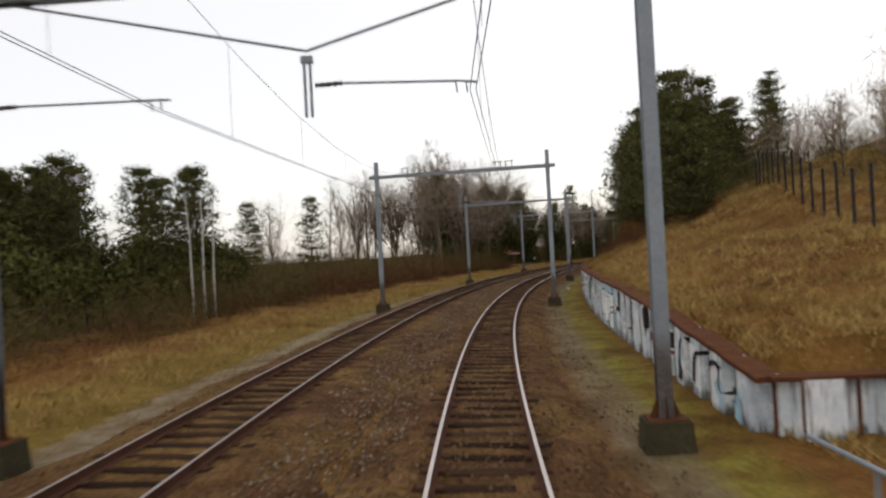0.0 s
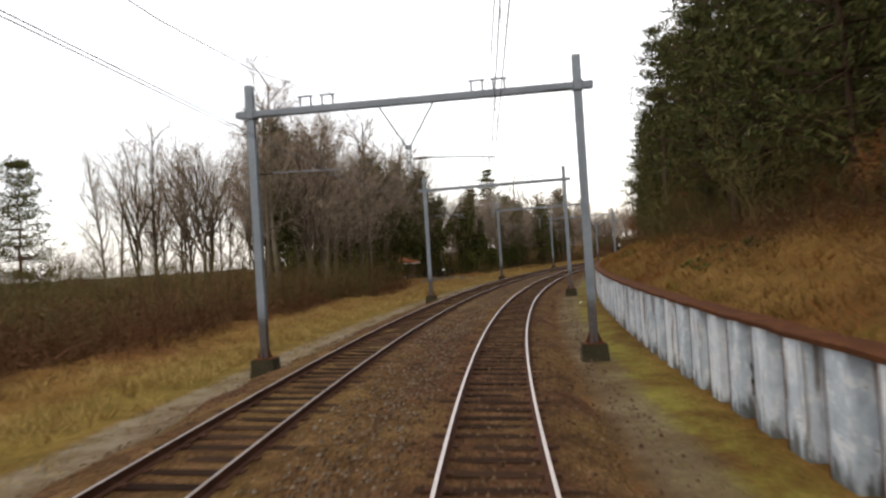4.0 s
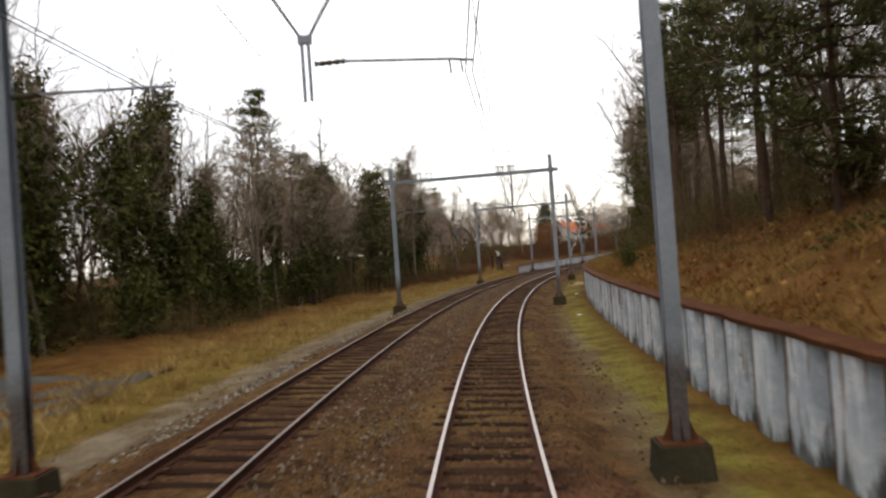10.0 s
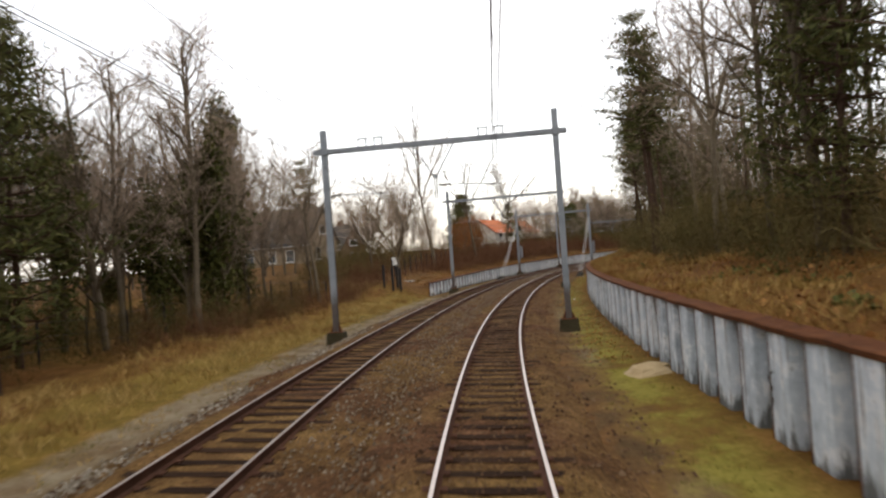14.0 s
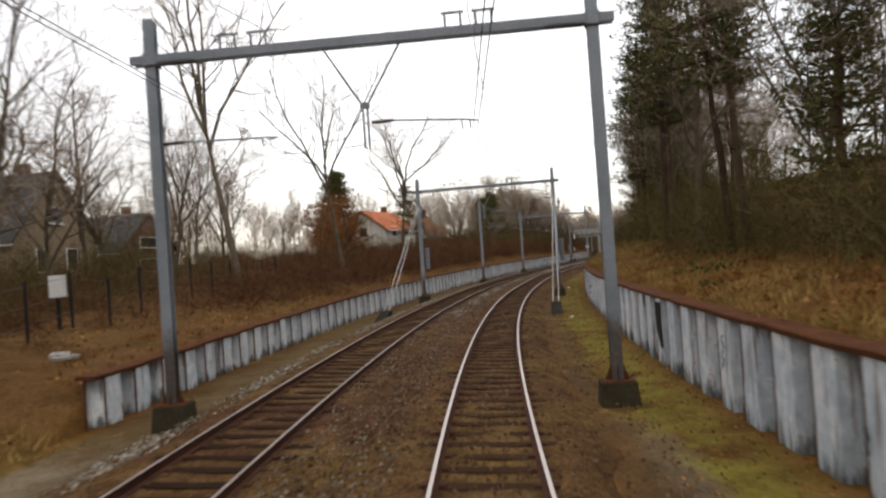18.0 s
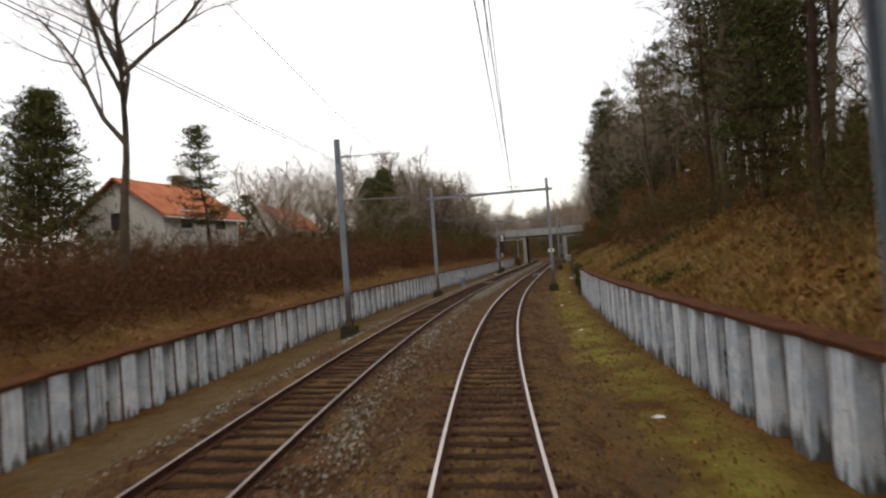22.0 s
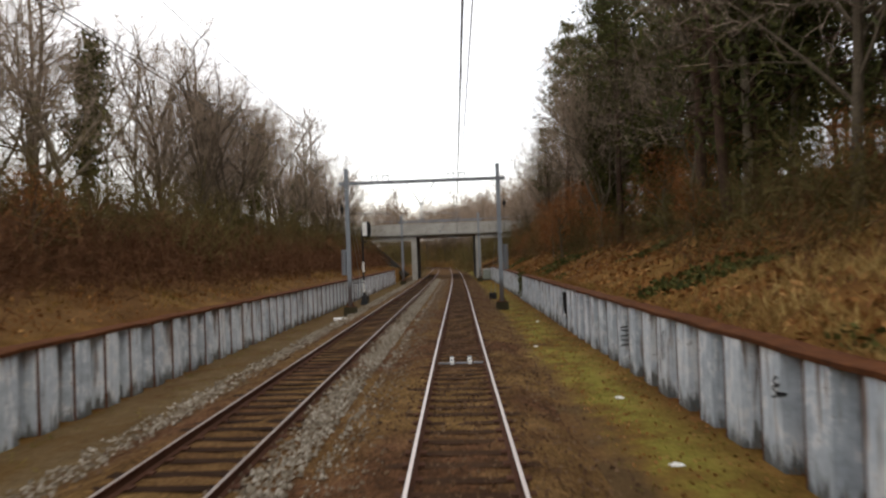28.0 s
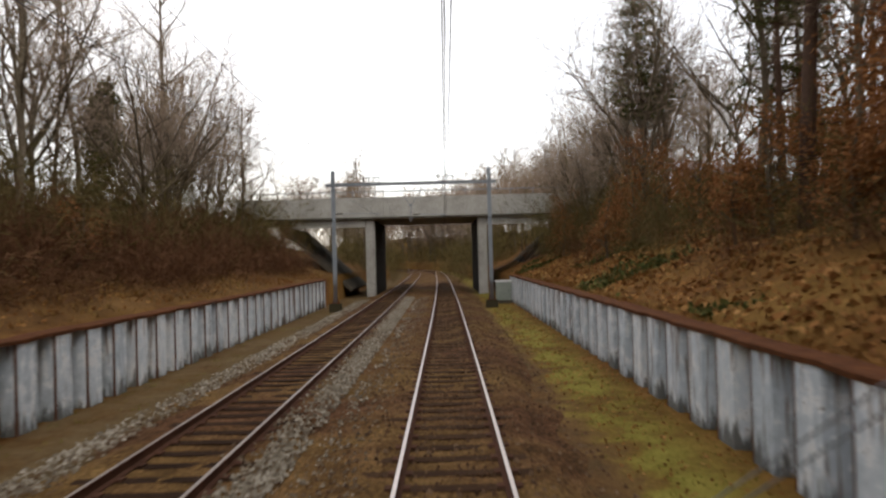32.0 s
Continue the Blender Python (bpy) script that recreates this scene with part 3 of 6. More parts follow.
build_track("track_2", space, "second railway track with rusty ballast and timber sleepers", 8, [(-2.35, -0.5), (-1.35, -0.17), (-0.86, -0.185), (-0.62, -0.196), (0.0, -0.2), (0.62, -0.196), (0.86, -0.185), (1.35, -0.17), (2.2, -0.27), (2.75, -0.34)], RAIL_DULL)

# ---- sheet pile walls ----
PILE_W, PILE_0 = 1.328, 11.49


def pile_shape(height, name):
    """One trapezoidal pile, proud towards -x, foot at z = 0."""
    prof = [(0.05, -0.675), (0.05, -0.42), (-0.27, -0.33), (-0.27, 0.33), (0.05, 0.42), (0.05, 0.675)]
    t = 0.02
    ring = prof + [(x + t, y) for x, y in reversed(prof)]
    n = len(ring)
    v = [(x, y, -0.5) for x, y in ring] + [(x, y, height) for x, y in ring]
    f = [tuple(range(n, 2 * n)), tuple(range(n))[::-1]] + [(i, (i + 1) % n, n + (i + 1) % n, n + i) for i in range(n)]
    b = Build().add(v, f)
    b.box((0.03, 0.665, height / 2 - 0.2), (0.05, 0.05, height + 0.4))
    b.box((-0.255, 0.338, height / 2 - 0.2), (0.045, 0.035, height + 0.4))
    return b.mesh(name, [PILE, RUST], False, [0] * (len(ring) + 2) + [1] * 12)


def build_wall(name, l_of, s0, s1, top_of, foot, face, label, first, wide=PILE_W):
    w = thing(name, pose(0, 0, 0), label, "wall", "sheet pile walls", kind="structure")
    pile = pile_shape(1.0, "pile")
    rest = Build()
    pv, pf_ = np.array([v.co for v in pile.vertices]), [tuple(p.vertices) for p in pile.polygons]
    rng = random.Random(name)
    for i, s in enumerate(np.arange(s0 + wide / 2, s1, wide)):
        h = float(top_of(s)) - foot
        m = stand(s, float(l_of(s)) + rng.uniform(-0.02, 0.02), foot, 0 if face < 0 else 180) @ Matrix.Diagonal((1, wide / 1.35 * 1.004, h, 1))
        if first <= s < first + 299 * wide:
            part("pile", pile, w, "", m)
        else:
            rest.add([tuple(m @ Vector(v)) for v in pv], pf_)
    if rest.n:
        tagged(part("far_piles", rest.mesh("far_piles", PILE), w), kind="stuff")
    k = -face
    ring = [(-0.3 * k, -0.05), (-0.31 * k, 0.03), (-0.28 * k, 0.05), (0.14 * k, 0.06), (0.16 * k, -0.04)]
    cap = Build().sweep(ring if k > 0 else ring[::-1], lambda s, x, z: place(s, float(l_of(s)) + x, float(top_of(s)) + z + 0.012 * math.sin(s * 1.9) + 0.01 * math.sin(s * 5.3)), np.arange(s0 - 0.1, s1 + 0.2, 0.66))
    part("capping_beam", cap.mesh("capping_beam", RUST), w, "rusty brown steel capping beam")
    return w


wall_l_top = lambda s: np.interp(s, [217, 222, 245, 268, 300, 420], [0.7, 0.7, 0.94, 1.14, 1.34, 1.48])
build_wall("wall_right", wall_r, PILE_0, 408, wall_top, -0.4, -1, "long blue-grey sheet pile retaining wall with a rusty cap", 12)
build_wall("wall_left", wall_l, 219.4, 408, wall_l_top, -0.5, 1, "low blue-grey sheet pile retaining wall with a rusty cap", 217, 1.32)

# ---- overhead line gantries ----
GANTRY = [(11.22, 2.94, -8.5), (39.8, 2.65, -7.61), (68.6, 2.75, -7.43), (96.4, 2.79, -7.27), (126.1, 2.74, -7.15), (157.5, 2.78, -7.11), (188.5, 2.73, -7.05), (219.1, 2.71, -7.04), (253.2, 2.79, -7.04), (303.6, 2.75, -6.68), (356.0, 2.66, -6.81), (403.0, 2.95, -7.2), (-20.0, 2.9, -7.4)]
POLE_L = (279.0, -6.95)
MAST_H, BEAM_Z = 8.62, 7.76
WIRE_Z, CARRY_Z = 5.65, 8.25


def mast(parent, x, h, foot=0.06):
    a, c, t, w = 0.12, 0.1, 0.009, 0.008
    ring = [(-a, -c), (a, -c), (a, -c + 2 * t), (w, -c + 2 * t), (w, c - 2 * t), (a, c - 2 * t), (a, c), (-a, c), (-a, c - 2 * t), (-w, c - 2 * t), (-w, -c + 2 * t), (-a, -c + 2 * t)]
    n = len(ring)
    v = [(x + p, q, foot) for p, q in ring] + [(x + p, q, foot + h) for p, q in ring]
    b = Build().add(v, [tuple(range(n))[::-1], tuple(range(n, 2 * n))] + [(k, (k + 1) % n, n + (k + 1) % n, n + k) for k in range(n)])
    part("mast", b.mesh("mast", MAST_STEEL), parent, "grey galvanised steel mast")
    b = Build().box((x, 0, foot + 0.015), (0.62, 0.5, 0.03))
    for dx, dy in ((1, 0), (-1, 0), (0, 1), (0, -1)):
        b.add([(x + dx * 0.1 - dy * 0.01, dy * 0.1 - dx * 0.01, foot + 0.03), (x + dx * 0.26, dy * 0.22, foot + 0.03), (x + dx * 0.1, dy * 0.1, foot + 0.42), (x + dx * 0.1 + dy * 0.012, dy * 0.1 + dx * 0.012, foot + 0.03)], [(0, 1, 2), (3, 2, 1)])
    part("foot_plate", b.mesh("foot_plate", RUST), parent, "rusty foot plate with gussets")
    b = Build().box((x, 0, foot - 0.4), (0.86, 0.74, 0.8), taper=0.84, chamfer=0.05)
    part("footing", b.mesh("footing", MOSSY), parent, "mossy dark concrete footing")


def insulator(parent, a, c, r=0.05):
    a, c = np.array(a, float), np.array(c, float)
    n = 9
    k = np.linspace(0, 1, n)[:, None]
    part("insulator", Build().tube(a + (c - a) * k, [r * (0.55 if i % 2 else 1.0) for i in range(n)], 8).mesh("insulator", DARK_CONCRETE, True), parent, "ribbed dark insulator")


def steady(parent, x0, x1, z, fall=0.05):
    """Arm that holds the contact wire."""
    d = 1 if x1 > x0 else -1
    insulator(parent, (x0 + 0.05 * d, 0, z), (x0 + 0.5 * d, 0, z + 0.01))
    part("steady_arm", Build().tube([(x0 + 0.5 * d, 0, z + 0.01), (x1, 0, z - fall * 0.7), (x1 + 0.3 * d, 0, z - fall)], 0.022, 6).mesh("steady_arm", STEEL_GREY), parent)
    for q in (x1 - 0.05 * d, x1 + 0.12 * d):
        part("wire_clamp", Build().tube([(q, 0, z + 0.04 - fall), (q + 0.02, 0, z - 0.17 - fall)], 0.014, 5).mesh("wire_clamp", STEEL_GREY), parent)


def saddle(parent, x):
    """Little steel frame with insulators on the beam that carries the messenger wire."""
    b = Build()
    for q in (-0.17, 0.17):
        b.tube([(x + q, 0, BEAM_Z + 0.12), (x + q, 0, BEAM_Z + 0.42)], 0.03, 6)
    b.box((x, 0, BEAM_Z + 0.43), (0.5, 0.05, 0.05))
    part("saddle", b.mesh("saddle", STEEL_GREY), parent, "small insulator frame on the beam")


def gantry(s, r, l):
    c2 = float(space(s))
    g = thing("overhead_line_gantry", stand(s, 0, 0), "grey steel overhead line gantry spanning both tracks", "gantry", "overhead line gantries")
    mast(g, r, MAST_H)
    mast(g, l, MAST_H)
    n = r - l + 0.9
    mid = (r + l) / 2
    for y in (-1, 1):
        ring = [(0.13, -0.1), (0.13, 0.1), (0.07, 0.1), (0.07, 0.085), (0.115, 0.085), (0.115, -0.085), (0.07, -0.085), (0.07, -0.1)]
        v = [(mid - n / 2, q * y, BEAM_Z + z) for q, z in ring] + [(mid + n / 2, q * y, BEAM_Z + z) for q, z in ring]
        part("channel_beam", Build().add(v, [tuple(range(8))[::-1], tuple(range(8, 16))] + [(k, (k + 1) % 8, 8 + (k + 1) % 8, 8 + k) for k in range(8)]).mesh("channel_beam", STEEL_GREY), g, "grey steel channel beam")
    for x in (r, l):
        part("clamp", Build().box((x, 0, BEAM_Z), (0.3, 0.34, 0.28), chamfer=0.03).mesh("clamp", STEEL_GREY), g)
        part("splice_plate", Build().box((x - math.copysign(0.6, x), 0, BEAM_Z - 0.02), (0.8, 0.3, 0.1)).mesh("splice_plate", STEEL_GREY), g)
    for x in (-0.25, 0.42, c2 - 0.9, c2 - 0.2):
        saddle(g, x)
    # hanger between the tracks
    hx = c2 / 2 - 0.1
    wide = 0 < s < 12
    for q in (-5.2, 4.3) if wide else (-0.85, 0.85):
        part("hanger_strut", Build().tube([(hx + q, 0, BEAM_Z - 0.1), (hx + 0.03 * q * (not wide), 0, BEAM_Z - (1.27 if wide else 1.45))], 0.026, 6).mesh("hanger_strut", STEEL_GREY), g)
    b = Build()
    for q in (-0.05, 0.05):
        b.box((hx + q, 0, BEAM_Z - 1.95 + 0.09 * float(cant(s)) / 0.05), (0.035, 0.08, 1.15 - 0.18 * float(cant(s)) / 0.05))
    b.box((hx, 0, BEAM_Z - 1.42), (0.2, 0.1, 0.12))
    part("hanger_post", b.mesh("hanger_post", STEEL_GREY), g)
    lean = float(cant(s)) / 0.05
    steady(g, hx + 0.08, -0.15, WIRE_Z + 0.08 + 0.23 * lean, 0.06 + 0.08 * lean)
    steady(g, l + 0.12, c2 - 0.2, WIRE_Z + 0.22)
    return g


for s, r, l in GANTRY:
    gantry(s, r, l)
pole = thing("overhead_line_pole", stand(POLE_L[0], 0, 0), "single grey steel overhead line mast beside the track", "mast")
mast(pole, POLE_L[1], MAST_H)
steady(pole, POLE_L[1] + 0.12, -4.3, WIRE_Z + 0.17)
steady(pole, POLE_L[1] + 0.12, -4.3, WIRE_Z + 2.2)

# ---- wires ----
sup = sorted(s for s, _, _ in GANTRY) + [440.0, 490.0]


def wire_run(l_of, z_sup, z_mid, r, s0, s1):
    p0, p1 = place(s0, float(l_of(s0)), z_sup), place(s1, float(l_of(s1)), z_sup)
    k = np.linspace(0, 1, 9)
    pts = p0 + (p1 - p0) * k[:, None]
    pts[:, 2] = z_sup - (z_sup - z_mid) * 4 * k * (1 - k)
    return Build().tube(pts, r, 4, False)


def catenary(l_of, name, label):
    w = thing(name, pose(0, 0, 0), label, "overhead wire", "overhead wires")
    for s0, s1 in zip(sup, sup[1:]):
        for d in (-0.05, 0.05):
            part("contact_wire", wire_run(lambda s: l_of(s) + d, WIRE_Z, WIRE_Z - 0.03, 0.008, s0, s1).mesh("contact_wire", COPPER), w)
        part("messenger_wire", wire_run(l_of, CARRY_Z, 6.6, 0.009, s0, s1).mesh("messenger_wire", COPPER), w)
    b = Build()
    for s0, s1 in zip(sup, sup[1:]):
        p0, p1 = place(s0, float(l_of(s0)), 0), place(s1, float(l_of(s1)), 0)
        for k in np.arange(0.1, 0.95, 0.16):
            p = p0 + (p1 - p0) * k
            b.tube([(p[0], p[1], CARRY_Z - (CARRY_Z - 6.6) * 4 * k * (1 - k)), (p[0], p[1], WIRE_Z)], 0.005, 3, False)
    tagged(part("dropper", b.mesh("dropper", COPPER), w), kind="stuff")
    return w


catenary(lambda s: 0.08, "catenary", "contact wires and messenger wire over the track")
catenary(lambda s: space(s) - 0.1, "catenary", "contact wires and messenger wire over the second track")


# ---- trees and shrubs: a few grown shapes, set out again and again ----
def unit(v):
    return v / (np.linalg.norm(v) + 1e-9)


def along(pts, a):
    return np.array([np.interp(a, np.linspace(0, 1, len(pts)), pts[:, c]) for c in range(3)])


def grow_bare(seed, height, trunk, first, counts, tilt, rise, reach=0.5, far=False, ivy=0):
    """A leafless tree. trunk: its share of the height; first: where the limbs begin on it; counts: limbs, branches, twigs
    and shoots on each; tilt: lean of the limbs; rise: how they turn upwards; ivy: leaf clumps round stem and limbs."""
    rng = np.random.RandomState(seed)
    wood, fine_v, fine_f, clad = Build(), [], [], []

    def bough(p, d, length, radius, level):
        n = (7, 5, 3, 2, 1)[level]
        pts = [np.array(p, float)]
        for _ in range(n):
            d = unit(d + rng.normal(0, (0.05, 0.13, 0.17, 0.2, 0.1)[level], 3) + (0, 0, (0.1, rise, rise * 0.9, rise * 0.7, 0.05)[level]))
            pts.append(pts[-1] + d * length / n)
        pts = np.array(pts)
        if level < (2 if far else 3):
            wood.tube(pts, radius * np.linspace(1, 0.3 if level < 2 else 0.15, n + 1), (3 if far else 6, 3 if far else 5, 3)[level], False)
        else:
            w = np.cross(d, rng.normal(0, 1, 3))
            w *= (0.016, 0.011, 0.0075)[level - 2] * (1.5 if far else 1.0) / (np.linalg.norm(w) + 1e-6)
            k = len(fine_v)
            if n == 1 or far:
                fine_v.extend([pts[0] - w, pts[0] + w, pts[-1]])
                fine_f.append((k, k + 1, k + 2))
            else:
                fine_v.extend([pts[0] - w, pts[0] + w, pts[1] - w * 0.7, pts[1] + w * 0.7, pts[-1]])
                fine_f.extend([(k, k + 1, k + 3, k + 2), (k + 2, k + 3, k + 4)])
        if ivy and level < 2:
            for a in np.linspace(0.04, 1.0 if level == 0 else 0.6, ivy if level == 0 else ivy // 3):
                clad.append(along(pts, a) + rng.normal(0, 0.26 if level else 0.42, 3))
        if level >= len(counts):
            return
        m = counts[level]
        az = rng.uniform(0, 6.28)
        lo = (first, 0.18, 0.15, 0.1)[level]
        for j in range(m):
            a = lo + (1 - lo) * (j + rng.uniform(0.1, 0.9)) / m
            az += 2.4 + rng.uniform(-0.5, 0.5)
            ax = along(pts, min(a + 0.02, 1)) - along(pts, max(a - 0.1, 0))
            ax = unit(ax)
            u = unit(np.cross(ax, (0.3, 0.9, 0.2)))
            w = np.cross(ax, u)
            q = (tilt, 0.75, 0.75, 0.7)[level] * rng.uniform(0.6, 1.3)
            e = unit(ax * math.cos(q) + (u * math.cos(az) + w * math.sin(az)) * math.sin(q))
            part_len = (reach * height * (1.12 - 0.7 * (a - lo) / (1 - lo) * (1 if trunk > 0.7 else 0.25)), length * 0.62 * (1.15 - 0.6 * a), length * 0.62 * (1.1 - 0.5 * a), length * 0.6)[level] * rng.uniform(0.65, 1.2)
            bough(along(pts, a), e, part_len, radius * (0.47 if level else 0.42 if trunk > 0.7 else 0.66) * (1.05 - 0.35 * a), level + 1)

    bough((0, 0, 0), np.array([rng.normal(0, 0.04), rng.normal(0, 0.04), 1.0]), height * trunk, height * 0.0112, 0)
    if ivy:
        lv, lf = leaf_cloud(rng, clad, 18, 0.26, 0.26, 1.4, 0.6, True)
        return wood, np.array(fine_v), fine_f, lv, lf
    return wood, np.array(fine_v), fine_f


def leaf_cloud(rng, centres, per, size, spreadr, flat=1.0, slim=0.45, three=False):
    """Small crossed leaf clumps around the given points."""
    c = np.repeat(np.asarray(centres), per, axis=0)
    n = len(c)
    o = rng.normal(0, 1, (n, 3)) * spreadr * np.array([1, 1, flat])
    d = rng.normal(0, 1, (n, 3))
    d /= np.linalg.norm(d, axis=1)[:, None]
    w = np.cross(d, rng.normal(0, 1, (n, 3)))
    w /= np.linalg.norm(w, axis=1)[:, None] + 1e-6
    sz = size * rng.uniform(0.6, 1.4, (n, 1))
    p = c + o
    if three:
        v = np.stack([p - d * sz * 0.5 - w * sz * slim * 0.5, p - d * sz * 0.5 + w * sz * slim * 0.5, p + d * sz * 0.5], 1).reshape(-1, 3)
        return v, np.arange(n * 3).reshape(-1, 3)
    v = np.stack([p - d * sz * 0.5, p + w * sz * slim * 0.5, p + d * sz * 0.5, p - w * sz * slim * 0.5], 1).reshape(-1, 3)
    return v, np.arange(n * 4).reshape(-1, 4)


def grow_pine(seed, height, crown_low, radius, dense=1.0, cone=0.7):
    """A conifer: whorls of boughs that bear flat pads of needle tufts, dead stubs below."""
    rng = np.random.RandomState(seed)
    wood = Build()
    k = np.linspace(0, 1, 8)
    trunk = np.stack([rng.normal(0, 0.012, 8) * height * k, rng.normal(0, 0.012, 8) * height * k, height * k], -1)
    wood.tube(trunk, height * 0.0135 * (1 - 0.9 * k), 6, False)
    centres = []
    whorls = int(15 * dense)
    for j in range(whorls):
        h = crown_low + (0.985 - crown_low) * (j + rng.rand()) / whorls
        base = along(trunk, h)
        u = (h - crown_low) / (1 - crown_low)
        shape = ((1 - u) ** cone * 0.88 + 0.12) * (1.0 if crown_low < 0.1 else min(1.0, 0.55 + 2.2 * u))
        az = rng.uniform(0, 6.28)
        for a in range(5):
            az += 1.256 + rng.uniform(-0.35, 0.35)
            le = radius * shape * rng.uniform(0.55, 1.2)
            e = np.array([math.cos(az), math.sin(az), rng.uniform(-0.12, 0.3)])
            tip = base + e * le + (0, 0, 0.14 * le)
            bend = base + e * le * 0.5 - (0, 0, 0.05 * le)
            wood.tube([base, bend, tip], [0.05, 0.032, 0.01], 3, False)
            side = np.array([-e[1], e[0], 0.0])
            for q in np.linspace(0.3, 1.0, 6):
                centres.append(base + (tip - base) * q - (0, 0, 0.1 * le * q * (1 - q)) + side * rng.normal(0, 0.24 * le * (1.1 - q)) + rng.normal(0, 0.08, 3))
    for j in range(9):
        base = along(trunk, rng.uniform(0.12, max(crown_low, 0.14)))
        az = rng.uniform(0, 6.28)
        wood.tube([base, base + np.array([math.cos(az), math.sin(az), 0.1]) * rng.uniform(0.5, 1.7)], [0.025, 0.006], 3, False)
    v, f = leaf_cloud(rng, centres, 9, 0.34, 0.2, 0.5, 0.2, True)
    return wood, v, f


def grow_leafy(seed, height, radius, count, size, base_low=0.05, column=False):
    """Ivy-clad or evergreen shape: an uneven heap of leaf clumps about a stem."""
    rng = np.random.RandomState(seed)
    wood = Build().tube([(0, 0, 0), (0.1 * radius, 0, height * 0.5), (0, 0.1 * radius, height * 0.93)], [0.02 * height, 0.014 * height, 0.004 * height], 5, False)
    cs, side = [], Build()
    lobes = [(rng.uniform(-0.45, 0.45, 2) * radius, rng.uniform(base_low + 0.12, 0.88), rng.uniform(0.35, 0.75)) for _ in range(13)]
    for (o, h, w) in lobes:
        hz = h * height * 0.7
        sx, sy = np.interp(hz, [0, height * 0.5, height * 0.93], [0, 0.1 * radius, 0]), np.interp(hz, [height * 0.5, height * 0.93], [0, 0.1 * radius])
        side.tube([(sx, sy, hz - 0.05), (o[0], o[1], h * height)], [0.012 * height, 0.004 * height], 3, False)
        taper = 1.0 if column else (1.15 - 0.75 * h)
        for _ in range(count // 13):
            d = rng.normal(0, 1, 3)
            d /= np.linalg.norm(d)
            rr = rng.rand() ** 0.45
            cs.append((o[0] + d[0] * rr * w * radius * taper, o[1] + d[1] * rr * w * radius * taper, max(0.1, h * height + d[2] * rr * height * 0.2)))
    v, f = leaf_cloud(rng, cs, 3, size * 1.3, size * 1.1, 0.8, 0.75, True)
    wood.side = side
    return wood, v, f


def grow_brush(seed, height, radius, stems, fill=110):
    """A thicket of thin arching stems with side shoots and matted twigs."""
    rng = np.random.RandomState(seed)
    V, F = [], []
    for _ in range(stems):
        az, rr = rng.uniform(0, 6.28), radius * rng.rand() ** 0.6 * 0.8
        p = np.array([math.cos(az) * rr, math.sin(az) * rr, -0.1])
        d = np.array([rng.normal(0, 0.35), rng.normal(0, 0.35), 1.0])
        le = height * rng.uniform(0.5, 1.15) * (1.15 - 0.5 * rr / radius)
        pts = [p]
        for q in range(3):
            d = d + rng.normal(0, 0.28, 3)
            d /= np.linalg.norm(d)
            pts.append(pts[-1] + d * le / 3)
            for _s in range(3):
                e = d + rng.normal(0, 0.8, 3)
                e /= np.linalg.norm(e)
                w = np.cross(e, rng.normal(0, 1, 3))
                w *= 0.009 / (np.linalg.norm(w) + 1e-6)
                i = len(V)
                b0 = pts[-1]
                V.extend([b0 - w, b0 + w, b0 + e * le * rng.uniform(0.2, 0.45)])
                F.append((i, i + 1, i + 2))
        w = np.cross(d, rng.normal(0, 1, 3))
        w *= 0.011 / (np.linalg.norm(w) + 1e-6)
        i = len(V)
        for q, c in enumerate(pts):
            V.extend([c - w * (1 - q * 0.25), c + w * (1 - q * 0.25)])
        F.extend([(i + 2 * q, i + 2 * q + 1, i + 2 * q + 3, i + 2 * q + 2) for q in range(3)])
    n = fill
    a, rr = rng.uniform(0, 6.28, n), radius * rng.rand(n) ** 0.55
    c = np.stack([np.cos(a) * rr, np.sin(a) * rr, height * 0.8 * rng.rand(n) * (1 - 0.55 * rr / radius)], -1)
    lv, lf = leaf_cloud(rng, c, 2, 0.6, 0.16, 1.0, 0.036, True)
    return np.array(V), F, lv, lf


def plant(kind, wood, v, f, bark, leaves, label, group, crown="crown"):
    t = thing(kind, pose(0, 0, -50), label, "tree", group)
    part("trunk", wood.mesh("trunk", bark, True), t)
    if wood.side:
        tagged(part("side_branch", wood.side.mesh("side_branch", bark, True), t), kind="stuff")
    part(crown, mesh_of("crown", v, f, leaves), t)
    return t


KIT = {}
KIT["bare"] = [plant("bare_tree", *grow_bare(10 + i, *q), BARK, TWIG, "tall leafless deciduous tree with fine grey-brown twigs", "bare trees") for i, q in enumerate([(13, 0.9, 0.25, (17, 6, 6, 6), 0.9, 0.07, 0.32), (12, 0.45, 0.45, (6, 9, 7, 6), 0.6, 0.06, 0.5), (14, 0.92, 0.3, (18, 6, 6, 6), 0.8, 0.09, 0.29), (11, 0.3, 0.5, (6, 10, 7, 6), 0.65, 0.07, 0.58), (13, 0.88, 0.2, (18, 6, 6, 6), 0.95, 0.06, 0.31)])]
KIT["poplar"] = [plant("poplar_tree", *grow_bare(30 + i, *q), BARK, TWIG, "tall upright leafless tree with dense rising twigs", "poplars") for i, q in enumerate([(19, 0.6, 0.25, (11, 8, 7, 5), 0.42, 0.1, 0.46), (18, 0.9, 0.2, (20, 7, 6, 5), 0.6, 0.12, 0.28), (20, 0.55, 0.3, (10, 8, 7, 5), 0.45, 0.09, 0.48)])]
